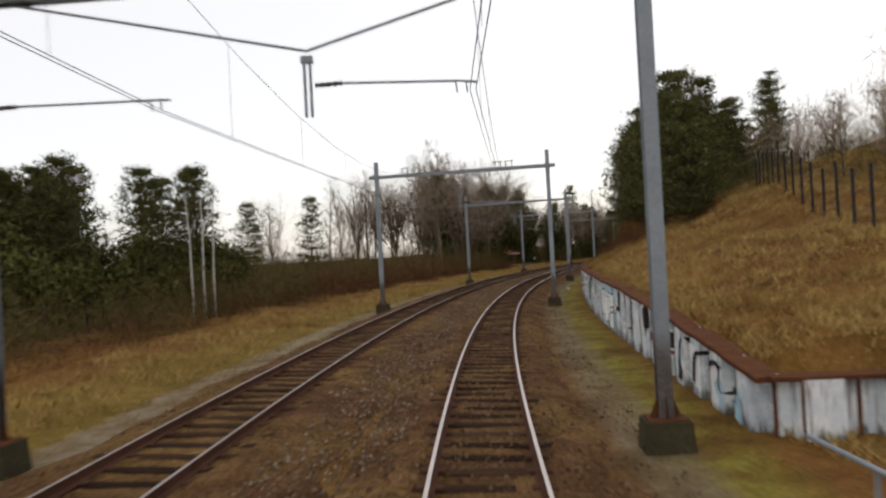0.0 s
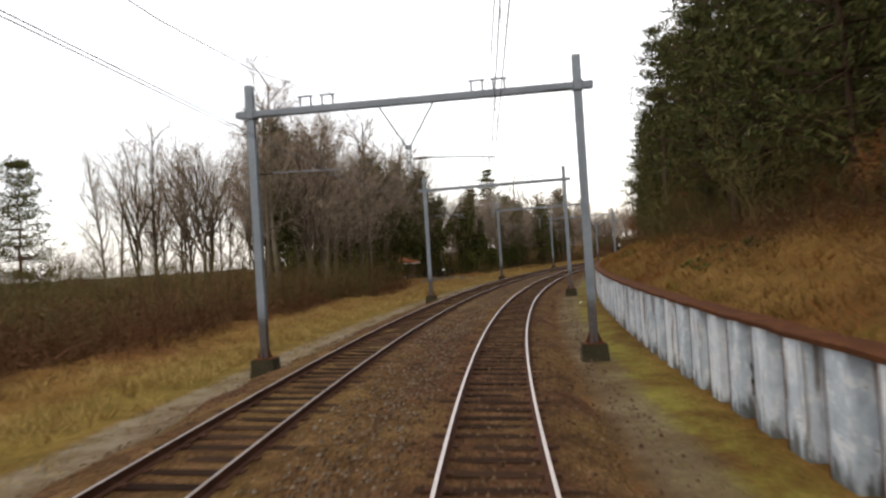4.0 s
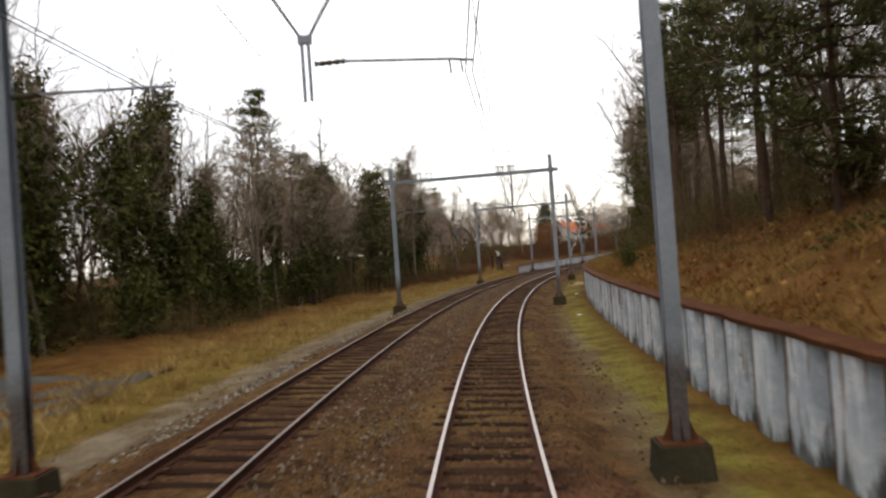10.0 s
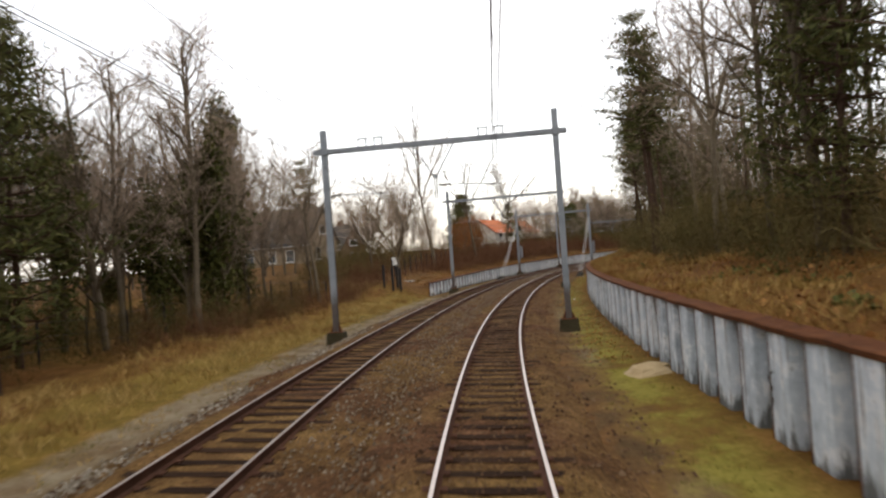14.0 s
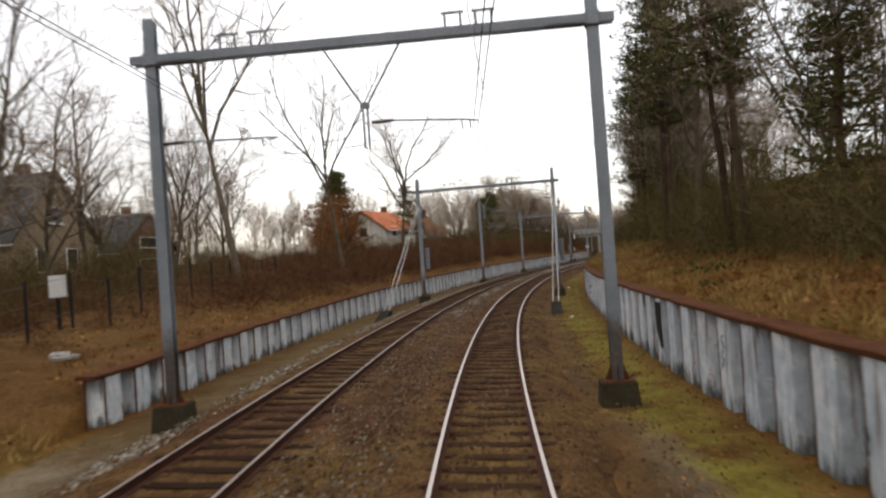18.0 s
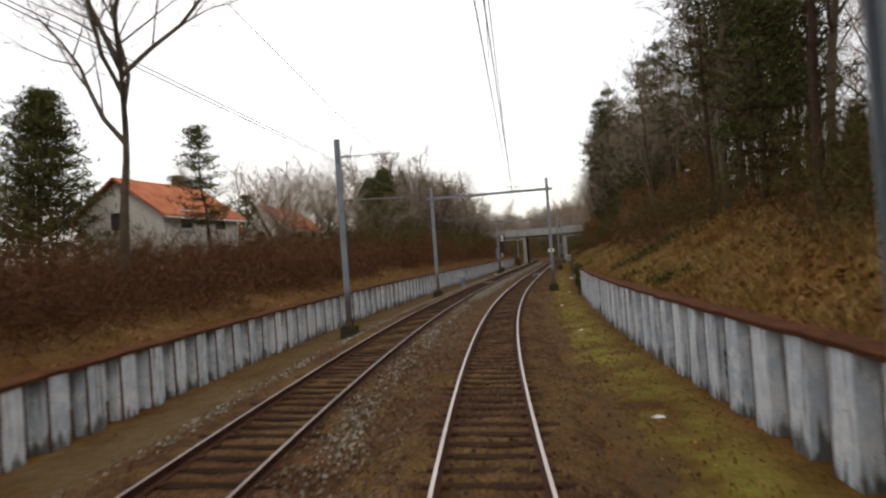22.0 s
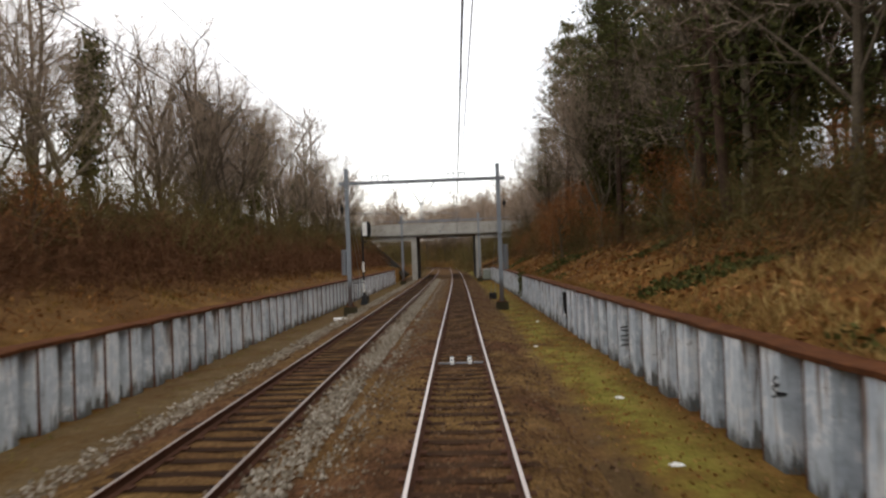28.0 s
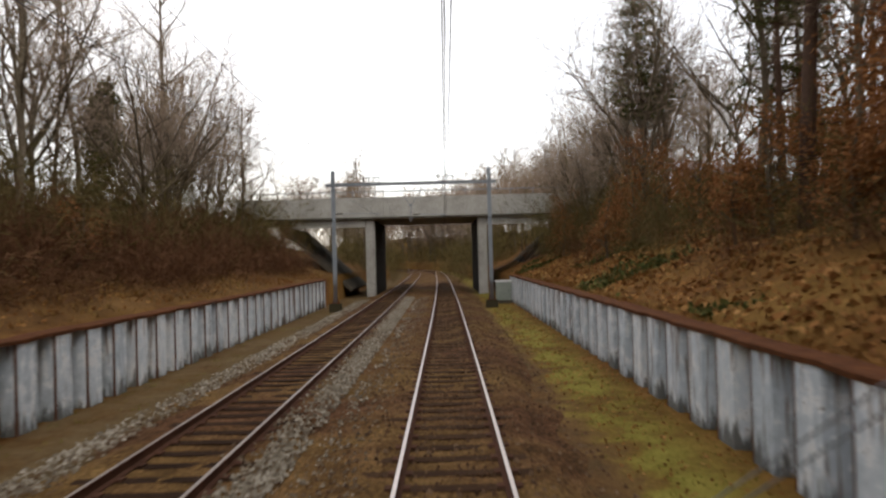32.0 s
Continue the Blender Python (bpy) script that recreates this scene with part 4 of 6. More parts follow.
KIT["oak"] = [plant("bare_tree", *grow_bare(40 + i, *q), BARK, TWIG, "large leafless tree with wide forking limbs", "bare trees") for i, q in enumerate([(18, 0.46, 0.8, (5, 9, 7, 6), 0.5, 0.06, 0.5), (17, 0.5, 0.6, (6, 9, 7, 6), 0.8, 0.08, 0.44), (14, 0.3, 0.5, (6, 10, 7, 6), 0.75, 0.06, 0.5)])]
KIT["pine"] = [plant("pine_tree", *grow_pine(60 + i, h, lo, r, de), PINE_BARK, NEEDLE, "dark green pine with a bare reddish trunk", "pines") for i, (h, lo, r, de) in enumerate([(12, 0.32, 3.0, 1.0), (14, 0.5, 3.0, 0.9), (10, 0.12, 3.0, 1.15), (15, 0.42, 3.2, 1.0)])]


def clad(seed, *q):
    """A bare tree with ivy grown round its stem and limbs."""
    wood, v, f, lv, lf = grow_bare(seed, *q)
    t = plant("ivy_clad_tree", wood, v, f, BARK, TWIG, "leafless tree with stem and limbs wrapped in ivy", "ivy-clad trees")
    part("ivy", mesh_of("ivy", lv, lf, IVY), t, "olive green ivy")
    return t


KIT["ivy"] = [clad(80 + i, *q) for i, q in enumerate([(15, 0.7, 0.4, (8, 6, 6, 5), 0.5, 0.1, 0.34, False, 84), (13, 0.6, 0.3, (8, 6, 6, 5), 0.6, 0.1, 0.4, False, 80), (16, 0.75, 0.35, (9, 6, 6, 5), 0.5, 0.12, 0.32, False, 90)])]
KIT["evergreen"] = [plant("evergreen_shrub", *grow_leafy(90 + i, h, r, n, 0.19, 0.0), BARK, IVY, "dense dark evergreen shrub", "evergreen shrubs") for i, (h, r, n) in enumerate([(4, 2.0, 700), (5.5, 2.4, 850)])]
KIT["dune_pine"] = [plant("pine_tree", *grow_pine(68 + i, h, 0.14, r, 1.5, 0.34), PINE_BARK, NEEDLE, "low broad dark green pine with branches near the ground", "dune pines") for i, (h, r) in enumerate([(7.0, 2.9), (7.6, 2.7)])]
KIT["spruce"] = [plant("spruce_tree", *grow_pine(77, 10, 0.04, 4.2, 4.2, 0.75), PINE_BARK, NEEDLE, "dark green conical spruce", "spruces")]
KIT["beech"] = [plant("beech_sapling", *grow_leafy(95 + i, h, r, n, 0.065, 0.1), BARK, BEECH, "young beech with rust-orange dead leaves", "beech saplings") for i, (h, r, n) in enumerate([(3.5, 1.7, 1050), (5, 2.3, 1500)])]


def thicket(name, seed, h, r, stems, mat, label, group, fill=110):
    v, f, lv, lf = grow_brush(seed, h, r, stems, fill)
    ob = thing(name, pose(0, 0, -50), label, "shrub", group)
    tagged(part("stem_tangle", mesh_of("stem_tangle", v, f, mat), ob), kind="stuff")
    tagged(part("twig_tangle", mesh_of("twig_tangle", lv, lf, mat), ob), kind="stuff")
    return ob


KIT["brush"] = [thicket("bare_shrub", 100 + i, h, r, n, BRUSH, "leafless brown bramble thicket", "bramble thickets") for i, (h, r, n) in enumerate([(1.7, 1.7, 42), (2.2, 2.0, 46), (1.3, 1.6, 38)])]
KIT["olive"] = [thicket("bare_shrub", 110 + i, h, r, n, OLIVE_BRUSH, "leafless olive-brown shrub with dense twigs", "bare shrubs") for i, (h, r, n) in enumerate([(2.6, 1.8, 42), (3.4, 2.1, 46), (4.4, 2.3, 50)])]


MASS = {}


def raw(ob):
    """Vertices and triangles of a grown shape, part by part."""
    out = []
    for o in [ob, *ob.children]:
        if o.type == "MESH":
            me = o.data
            me.calc_loop_triangles()
            co, tri = np.empty(len(me.vertices) * 3), np.empty(len(me.loop_triangles) * 3, dtype=np.int32)
            me.vertices.foreach_get("co", co)
            me.loop_triangles.foreach_get("vertices", tri)
            out.append((me.materials[0], co.reshape(-1, 3), tri.reshape(-1, 3)))
    return out


def put(kind, s, l, rng, scale=1.0, sink=0.12, which=None, mass=False):
    n = rng.randrange(len(KIT[kind])) if which is None else which
    k = scale * (rng.uniform(0.85, 1.18) if which is None else rng.uniform(0.94, 1.06))
    if 115 < s < 143 and -22 < l < -12.5 and kind not in ("bare", "far_bare"):
        return
    x, y, z = place(s, l, float(lift(s, l)) - sink)
    m = pose(x, y, z, rng.uniform(-3, 3), rng.uniform(-3, 3), rng.uniform(0, 360)) @ Matrix.Diagonal((k, k, k * rng.uniform(0.92, 1.1), 1))
    if mass:
        a = np.array(m)
        for mat, co, tri in RAW[kind][n]:
            MASS.setdefault(mat.name, []).append((co @ a[:3, :3].T + a[:3, 3], tri))
    else:
        copy_thing(KIT[kind][n], m).matrix_basis = m


def belt(kind, s0, s1, l0, l1, count, seed, scale=1.0, **kw):
    rng = random.Random(seed)
    for i in range(count):
        put(kind, s0 + (s1 - s0) * (i + rng.random()) / count, rng.uniform(l0, l1), rng, scale, **kw)


KIT["far_bare"] = [plant("bare_tree", *grow_bare(140 + i, *((14, 0.9, 0.2, (16, 6, 5, 2), 0.75, 0.08, 0.3, True), (14, 0.5, 0.3, (8, 8, 6, 3), 0.5, 0.08, 0.48, True), (13, 0.35, 0.5, (7, 9, 6, 3), 0.65, 0.06, 0.52, True))[i]), BARK, TWIG, "leafless tree", "far trees") for i in range(3)]
KIT["far_brush"] = [thicket("bare_shrub", 150 + i, 2.0, 1.9, 20, BRUSH, "bramble thicket", "far shrubs", 70) for i in range(2)]
KIT["far_olive"] = [thicket("bare_shrub", 160 + i, 3.2, 2.1, 18, OLIVE_BRUSH, "bare shrub", "far shrubs", 80) for i in range(3)]
RAW = {k: [raw(o) for o in KIT[k]] for k in ("far_bare", "far_brush", "far_olive")}
# right-hand slope
rng = random.Random(71)
for s, l, k, n in ((57, 12.5, 1.2, 2), (66, 9.3, 0.95, 2), (72, 9.0, 0.95, 2), (64, 14, 1.3, 2), (70, 12.5, 1.25, 2), (77, 9.4, 1.05, 0), (83, 9.8, 1.05, 2), (245.8, 9.3, 1.1, 3)):
    put("pine", s, l, rng, k, which=n)
for s, l, k in ((38.6, 10.2, 0.86), (42.0, 9.4, 0.95), (45.0, 11.0, 1.05), (48.6, 9.4, 1.05), (52.5, 10.6, 1.15), (56.5, 9.6, 1.1), (61.0, 10.2, 1.15)):
    put("dune_pine", s, l, rng, k, which=int(s) % 2)
belt("pine", 74, 150, 9.5, 14, 17, 101, 1.0)
belt("pine", 95, 150, 15, 27, 11, 2, 1.1)
belt("pine", 62, 96, 12, 21, 15, 615, 1.1, which=2)
belt("olive", 58, 96, 9, 12, 16, 616, 0.8)
belt("far_olive", 39, 84, 8.4, 13.5, 74, 620, 0.55, mass=True)
belt("far_bare", 24, 40, 15, 21, 9, 625, 0.3, mass=True)
belt("far_olive", 30, 60, 14.5, 20, 34, 621, 0.6, mass=True)
belt("evergreen", 48, 84, 9.2, 13.5, 9, 622, 0.5)
belt("far_brush", 40, 78, 6.9, 9.6, 56, 627, 0.55, mass=True)
belt("beech", 40, 70, 7.8, 10, 7, 628, 0.42)
belt("pine", 100, 140, 9.5, 14, 9, 623, 1.05, which=2)
belt("evergreen", 96, 140, 9, 13, 8, 624, 0.65)
belt("bare", 84, 160, 11, 20, 14, 3)
belt("far_bare", 95, 175, 18, 40, 34, 31, mass=True)
belt("olive", 60, 165, 8.5, 13, 26, 4)
belt("far_olive", 50, 165, 13, 26, 60, 44, mass=True)
belt("evergreen", 60, 150, 11, 22, 10, 41, 0.7)
belt("beech", 90, 120, 8.5, 12, 4, 5)
belt("far_brush", 48, 150, 7.5, 14, 60, 42, 0.7, mass=True)
belt("pine", 150, 164, 10, 16, 5, 601, 1.1, which=1)
belt("pine", 166, 190, 10, 14, 4, 6, 1.1)
belt("pine", 205, 262, 8.8, 13, 9, 62, 1.05)
belt("pine", 160, 262, 14, 24, 7, 61, 1.2)
belt("bare", 162, 262, 10, 18, 12, 7, 1.2)
belt("oak", 168, 205, 10, 16, 7, 612, 1.0, which=0)
belt("far_bare", 160, 262, 18, 30, 12, 613, 1.1, mass=True)
belt("olive", 166, 262, 9, 12, 44, 8, 1.15)
belt("far_olive", 166, 262, 11, 20, 80, 81, 1.2, mass=True)
belt("pine", 262, 318, 9.5, 18, 16, 9, 1.0)
belt("pine", 318, 402, 11, 20, 12, 610, 1.1)
belt("pine", 322, 354, 9.5, 14.5, 5, 617, 1.2)
belt("pine", 326, 356, 10.5, 16, 9, 618, 1.4, which=2)
belt("pine", 356, 384, 10.5, 16, 7, 619, 1.25)
belt("bare", 262, 410, 9, 17, 34, 10, 1.15)
belt("far_bare", 262, 480, 16, 34, 70, 102, mass=True)
belt("olive", 258, 412, 8.2, 12, 40, 11, 0.9)
belt("far_olive", 255, 415, 9, 20, 150, 111, 1.05, mass=True)
belt("far_brush", 262, 415, 7, 14, 80, 43, 0.9, mass=True)
belt("beech", 285, 345, 7.5, 13, 12, 12, 0.8)
belt("beech", 345, 410, 7.5, 15, 36, 121, 0.95)
belt("evergreen", 262, 410, 9.5, 18, 8, 13, 0.5)
belt("ivy", 318, 362, 9.5, 15, 6, 603, 0.9)
belt("far_olive", 24, 52, 19, 34, 24, 507, 0.8, mass=True)
belt("far_bare", 30, 60, 22, 36, 16, 508, 0.32, mass=True)
# left side, from the start to the poplars
belt("pine", 30, 48.5, -40, -23, 34, 20, 1.0, which=2)
belt("evergreen", 26, 48, -32, -21, 26, 201, 1.0)
belt("far_olive", 14, 110, -32, -17, 230, 605, 1.15, mass=True)
belt("far_olive", 30, 125, -75, -30, 210, 606, 1.7, mass=True)
belt("olive", 8, 100, -18.5, -16, 40, 21, 0.75)
belt("far_brush", 4, 116, -17, -15, 60, 211, 0.8, mass=True)
put("pine", 95.8, -41.9, rng, 1.3, which=2)
put("pine", 88.8, -48.4, rng, 1.22, which=2)
put("bare", 91.5, -45.5, rng, 0.8, which=2)
put("pine", 99, -55, rng, 0.8, which=0)
belt("poplar", 103, 126, -46, -19, 19, 607, 0.97)
belt("far_bare", 104, 150, -60, -25, 20, 221, 1.2, mass=True)
belt("bare", 96, 118, -22, -17, 8, 22, 1.2)
belt("olive", 98, 116, -19, -15.5, 20, 214, 0.95)
belt("far_brush", 50, 112, -20, -15.5, 70, 626, 1.35, mass=True)
# ivy-clad wood round the gate, dark pines after it
for s, l, k in ((122, -23.5, 1.1), (127, -24, 1.15), (132.6, -23.3, 1.1), (138.5, -22.8, 1.05), (144, -20.5, 1.2), (147, -18.6, 1.1), (119, -20, 1.05), (150, -19, 0.9), (154, -17.5, 0.85), (141, -24.5, 1.1)):
    put("ivy", s, l, rng, k)
belt("ivy", 108, 156, -30, -22.3, 18, 608, 1.12)
for s, l, k in ((131.5, -22.6, 0.5), (134.0, -22.2, 0.42), (129.0, -23.2, 0.62)):
    put("evergreen", s, l, rng, k)
belt("poplar", 118, 150, -34, -23, 8, 611, 0.95)
belt("far_olive", 112, 152, -34, -23, 90, 614, 1.5, mass=True)
belt("evergreen", 116, 152, -30, -23.2, 20, 609, 1.2)
belt("evergreen", 144, 172, -21, -16.5, 8, 24, 0.9)
belt("bare", 145, 196, -26, -16, 18, 243, 1.1)
for s, l, k, n in ((187, -25.7, 1.35, 2), (180, -15.5, 1.2, 2), (173.7, -19, 1.25, 2), (168, -17, 1.0, 2), (177, -21.5, 1.2, 0), (184, -18, 1.0, 0), (171, -23, 1.2, 3)):
    put("pine", s, l, rng, k, which=n)
belt("ivy", 156, 196, -24, -16.5, 7, 23, 0.85)
belt("poplar", 176, 202, -32, -20, 7, 233, 0.72)
belt("far_olive", 144, 200, -24, -16, 90, 26, 0.85, mass=True)
belt("far_olive", 150, 200, -44, -24, 60, 504, 1.4, mass=True)
belt("far_bare", 150, 240, -62, -26, 70, 251, 1.0, mass=True)
belt("bare", 190, 224, -36, -17, 16, 25, 1.15)
belt("ivy", 192, 216, -24, -16.5, 4, 231, 1.0)
belt("oak", 186, 214, -24, -16.5, 7, 232, 1.0, which=2)
belt("evergreen", 190, 214, -34, -22, 5, 704, 0.8)
belt("far_olive", 190, 214, -21, -13.6, 42, 714, 0.62, mass=True)
belt("far_brush", 186, 216, -16.5, -13, 44, 715, 0.75, mass=True)
belt("far_olive", 214, 232, -21, -15.5, 24, 716, 0.5, mass=True)
belt("far_brush", 216, 236, -20, -13.2, 50, 717, 0.7, mass=True)
# bank behind the low wall
belt("brush", 232, 412, -13.5, -10.8, 76, 27, 0.95)
belt("far_brush", 232, 412, -24, -12, 260, 271, 0.95, mass=True)
belt("far_brush", 236, 412, -16, -10.9, 220, 502, 1.1, mass=True)
belt("far_brush", 262, 412, -17, -11.4, 230, 503, 1.35, mass=True)
belt("far_olive", 232, 262, -30, -17, 40, 701, 0.85, mass=True)
belt("olive", 236, 258, -34, -24, 8, 702, 1.1)
belt("olive", 219, 246, -25, -20.8, 16, 710, 0.75)
belt("far_olive", 224, 246, -22, -15.8, 26, 711, 0.55, mass=True)
belt("far_olive", 256, 312, -24, -16.5, 70, 708, 0.75, mass=True)
belt("far_olive", 226, 330, -60, -38, 60, 272, 1.2, mass=True)
belt("far_bare", 222, 330, -80, -38, 60, 28, 0.85, mass=True)
belt("bare", 226, 256, -36, -20, 10, 703, 0.9)
belt("olive", 312, 345, -19, -14.5, 22, 29, 1.3)
belt("far_olive", 308, 345, -28, -14.5, 100, 292, 1.25, mass=True)
belt("olive", 345, 412, -17, -13, 26, 295, 1.1)
belt("far_olive", 343, 414, -27, -13.4, 230, 501, 1.45, mass=True)
belt("poplar", 342, 376, -28, -16, 4, 304, 0.8)
belt("oak", 338, 410, -24, -15, 11, 305, 1.05, which=2)
belt("bare", 346, 412, -25, -15, 12, 30, 1.2)
belt("far_bare", 335, 430, -50, -22, 36, 303, 1.1, mass=True)
belt("ivy", 345, 400, -22, -15, 4, 293, 0.9)
belt("beech", 330, 400, -18, -12.5, 5, 301, 0.7)
# round and beyond the bridge
belt("olive", 402, 419, -22, -13.2, 20, 35, 1.5)
belt("olive", 402, 419, 8.6, 18, 20, 36, 1.5)
belt("bare", 400, 418, -26, -14, 8, 37, 1.0)
belt("bare", 400, 418, 9, 20, 8, 38, 0.9)
belt("far_bare", 435, 560, -30, -9, 26, 39, 0.9, mass=True)
belt("far_bare", 435, 600, 7, 45, 70, 33, 1.1, mass=True)
belt("far_olive", 436, 600, -14, -8, 80, 34, 1.7, mass=True)
belt("far_olive", 436, 600, 3.6, 9, 80, 344, 1.9, mass=True)
belt("far_olive", 435, 600, 8, 34, 80, 341, 1.9, mass=True)
belt("far_olive", 603, 622, -16, 18, 40, 342, 2.2, mass=True)
belt("far_bare", 495, 565, 4.5, 28, 70, 343, 1.3, mass=True)
belt("far_bare", 440, 540, -17, -9, 22, 345, 1.0, mass=True)
belt("far_bare", 440, 540, 5, 13, 22, 346, 1.0, mass=True)
rng = random.Random(77)
for s, l, k, n in ((219.6, -12.3, 0.95, 2), (239.8, -14.6, 1.15, 0), (253.3, -13.1, 1.05, 0), (274.0, -14.6, 1.15, 1), (214, -18, 0.85, 2), (232, -19.5, 1.0, 2), (210.5, -16, 0.95, 1), (315, -19, 0.75, 2), (309, -16.5, 0.7, 2), (303, -19, 0.6, 2), (335, -22, 0.9, 2), (366, -15.5, 1.0, 1), (380, -17, 1.0, 0), (318, -26, 0.8, 2)):
    put("oak", s, l, rng, k, which=n)
for s, l, k in ((285.8, -27.9, 1.27), (325.4, -16.8, 0.92), (331.5, -20, 0.85)):
    put("spruce", s, l, rng, k)
put("pine", 289, -18.5, rng, 0.8, which=0)
put("pine", 240.5, -31.5, rng, 0.92, which=1)
put("pine", 303, -22.5, rng, 0.55, which=2)
belt("olive", 281, 301, -21, -18, 8, 712, 0.9)
belt("oak", 303, 322, -24, -15, 4, 713, 0.75, which=2)
belt("oak", 226, 300, -44, -34, 6, 88, 0.8, which=2)
for s, l in ((258, -16.5), (260.5, -17.5), (263, -16.5), (265.5, -18.2)):
    put("beech", s, l, rng, 1.35, which=1)
put("evergreen", 150.2, 6.2, rng, 0.3, which=0)


def far_woods():
    """Leafless woodland far off, joined: thin trunks and twig slivers."""
    rng = np.random.RandomState(5)
    n = 900
    side = rng.rand(n) < 0.62
    s = np.where(side, rng.uniform(-20, 560, n), rng.uniform(20, 560, n))
    l = np.where(side, -rng.uniform(38, 130, n), rng.uniform(28, 62, n))
    base = place(s, l, lift(s, l))
    h = rng.uniform(6, 12, n) * np.where(side, np.interp(s, [0, 90, 130, 220, 320], [0.6, 0.62, 1.1, 0.75, 1.0]), 1.0)
    per = 110
    k = np.repeat(np.arange(n), per)
    u = rng.rand(n * per)
    d = rng.normal(0, 1, (n * per, 3)) * (0.55, 0.55, 0.3) + (0, 0, 0.8)
    d /= np.linalg.norm(d, axis=1)[:, None]
    c = base[k] + np.stack([rng.normal(0, 1, n * per) * h[k] * 0.17 * (1 - 0.5 * u), rng.normal(0, 1, n * per) * h[k] * 0.17 * (1 - 0.5 * u), h[k] * (0.08 + 0.85 * u)], -1)
    le = h[k] * rng.uniform(0.08, 0.2, n * per)
    w = np.cross(d, rng.normal(0, 1, (n * per, 3)))
    w *= (rng.uniform(0.012, 0.035, n * per) / (np.linalg.norm(w, axis=1) + 1e-6))[:, None]
    tw = np.stack([c - w, c + w, c + d * le[:, None]], 1).reshape(-1, 3)
    tr = np.stack([base + (-0.06, 0, -0.3), base + (0.06, 0, -0.3), base + np.stack([0 * h, 0 * h, h * 0.9], -1)], 1).reshape(-1, 3)
    v = np.concatenate([tw, tr])
    return mesh_of("far_woods", v, np.arange(len(v)).reshape(-1, 3), TWIG)


tagged(new("far_woods", far_woods()), "leafless brown woodland in the distance", "woods", kind="stuff")
NAMES = {"bark": ("far_tree_trunks", "trunks and limbs of leafless woodland"), "twigs": ("far_tree_twigs", "grey-brown twigs of leafless woodland"), "dry_brush": ("bramble_undergrowth", "tangled brown bramble undergrowth"), "olive_brush": ("shrub_undergrowth", "olive-brown leafless undergrowth")}
for key, bits in MASS.items():
    base = np.cumsum([0] + [len(c) for c, _ in bits])
    co = np.concatenate([c for c, _ in bits]).astype(np.float32)
    tri = np.concatenate([t + o for (_, t), o in zip(bits, base)]).astype(np.int32)
    me = bpy.data.meshes.new(NAMES[key][0])
    me.vertices.add(len(co))
    me.vertices.foreach_set("co", co.ravel())
    me.loops.add(tri.size)
    me.loops.foreach_set("vertex_index", tri.ravel())
    me.polygons.add(len(tri))
    me.polygons.foreach_set("loop_start", np.arange(0, tri.size, 3, dtype=np.int32))
    me.materials.append(bpy.data.materials[key])
    me.update()
    me.validate()
    tagged(new(NAMES[key][0], me), NAMES[key][1], "undergrowth" if "brush" in key else "woods", kind="stuff")
MASS.clear()
for kit in KIT.values():
    for src in kit:
        for o in [*src.children_recursive, src]:
            bpy.data.objects.remove(o)


# ---- road bridge over the line ----
def solid(name, mat, *boxes, chamfer=0.0):
    b = Build()
    for c, size in boxes:
        b.box(c, size, chamfer=chamfer)
    return b.mesh(name, mat)


BR = 419.0
bridge = thing("road_bridge", stand(BR, 0, 0), "grey concrete road bridge crossing both tracks", "bridge")
part("deck", solid("deck", CONCRETE, ((-1.3, 6.0, 6.75), (34, 12.0, 0.7))), bridge, "weathered grey concrete deck")
part("edge_beam", solid("edge_beam", CONCRETE, ((-1.3, -0.15, 7.45), (34, 0.3, 1.75))), bridge, "stained concrete edge beam")
part("edge_beam", solid("edge_beam", CONCRETE, ((-1.3, 12.15, 7.45), (34, 0.3, 1.75))), bridge)
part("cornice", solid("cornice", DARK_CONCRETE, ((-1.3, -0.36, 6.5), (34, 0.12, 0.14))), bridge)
for x in (-6.55, 3.45):
    part("pier", solid("pier", CONCRETE, ((x, 0.5, 2.9), (0.8, 0.9, 6.9)), chamfer=0.04), bridge, "pale painted concrete pier")
    # the wall behind each pale pier front is coloured near black
    part("pier_wall", solid("pier_wall", NEAR_BLACK, ((x, 6.6, 2.9), (0.8, 10.9, 6.9))), bridge, "near-black pier wall under the deck")
for x, d in ((-10.2, -1), (7.1, 1)):
    part("side_beam", solid("side_beam", CONCRETE, ((x, 0.3, 6.05), (6.4, 0.6, 0.62))), bridge, "pale haunched side span beam")
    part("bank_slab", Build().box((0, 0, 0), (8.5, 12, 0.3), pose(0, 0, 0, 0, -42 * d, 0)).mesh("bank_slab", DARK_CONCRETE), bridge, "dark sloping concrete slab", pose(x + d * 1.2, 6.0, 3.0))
for x in np.arange(-16, 14, 2.0):
    part("railing_post", Build().box((0, 0, 0), (0.06, 0.06, 0.5)).mesh("railing_post", STEEL_GREY), bridge, "", pose(x, -0.15, 8.57))
part("top_rail", Build().box((0, 0, 0), (32, 0.08, 0.08)).mesh("top_rail", STEEL_GREY), bridge, "", pose(-1.3, -0.15, 8.85))

# ---- light signal ----
sg = thing("railway_signal", stand(365.0, -7.2, -0.45), "black railway signal on a black and white post, seen from behind", "signal")
part("post", Build().tube([(0, 0, 0.5), (0, 0, 5.7)], 0.075, 10).mesh("post", BLACK), sg, "black steel post")
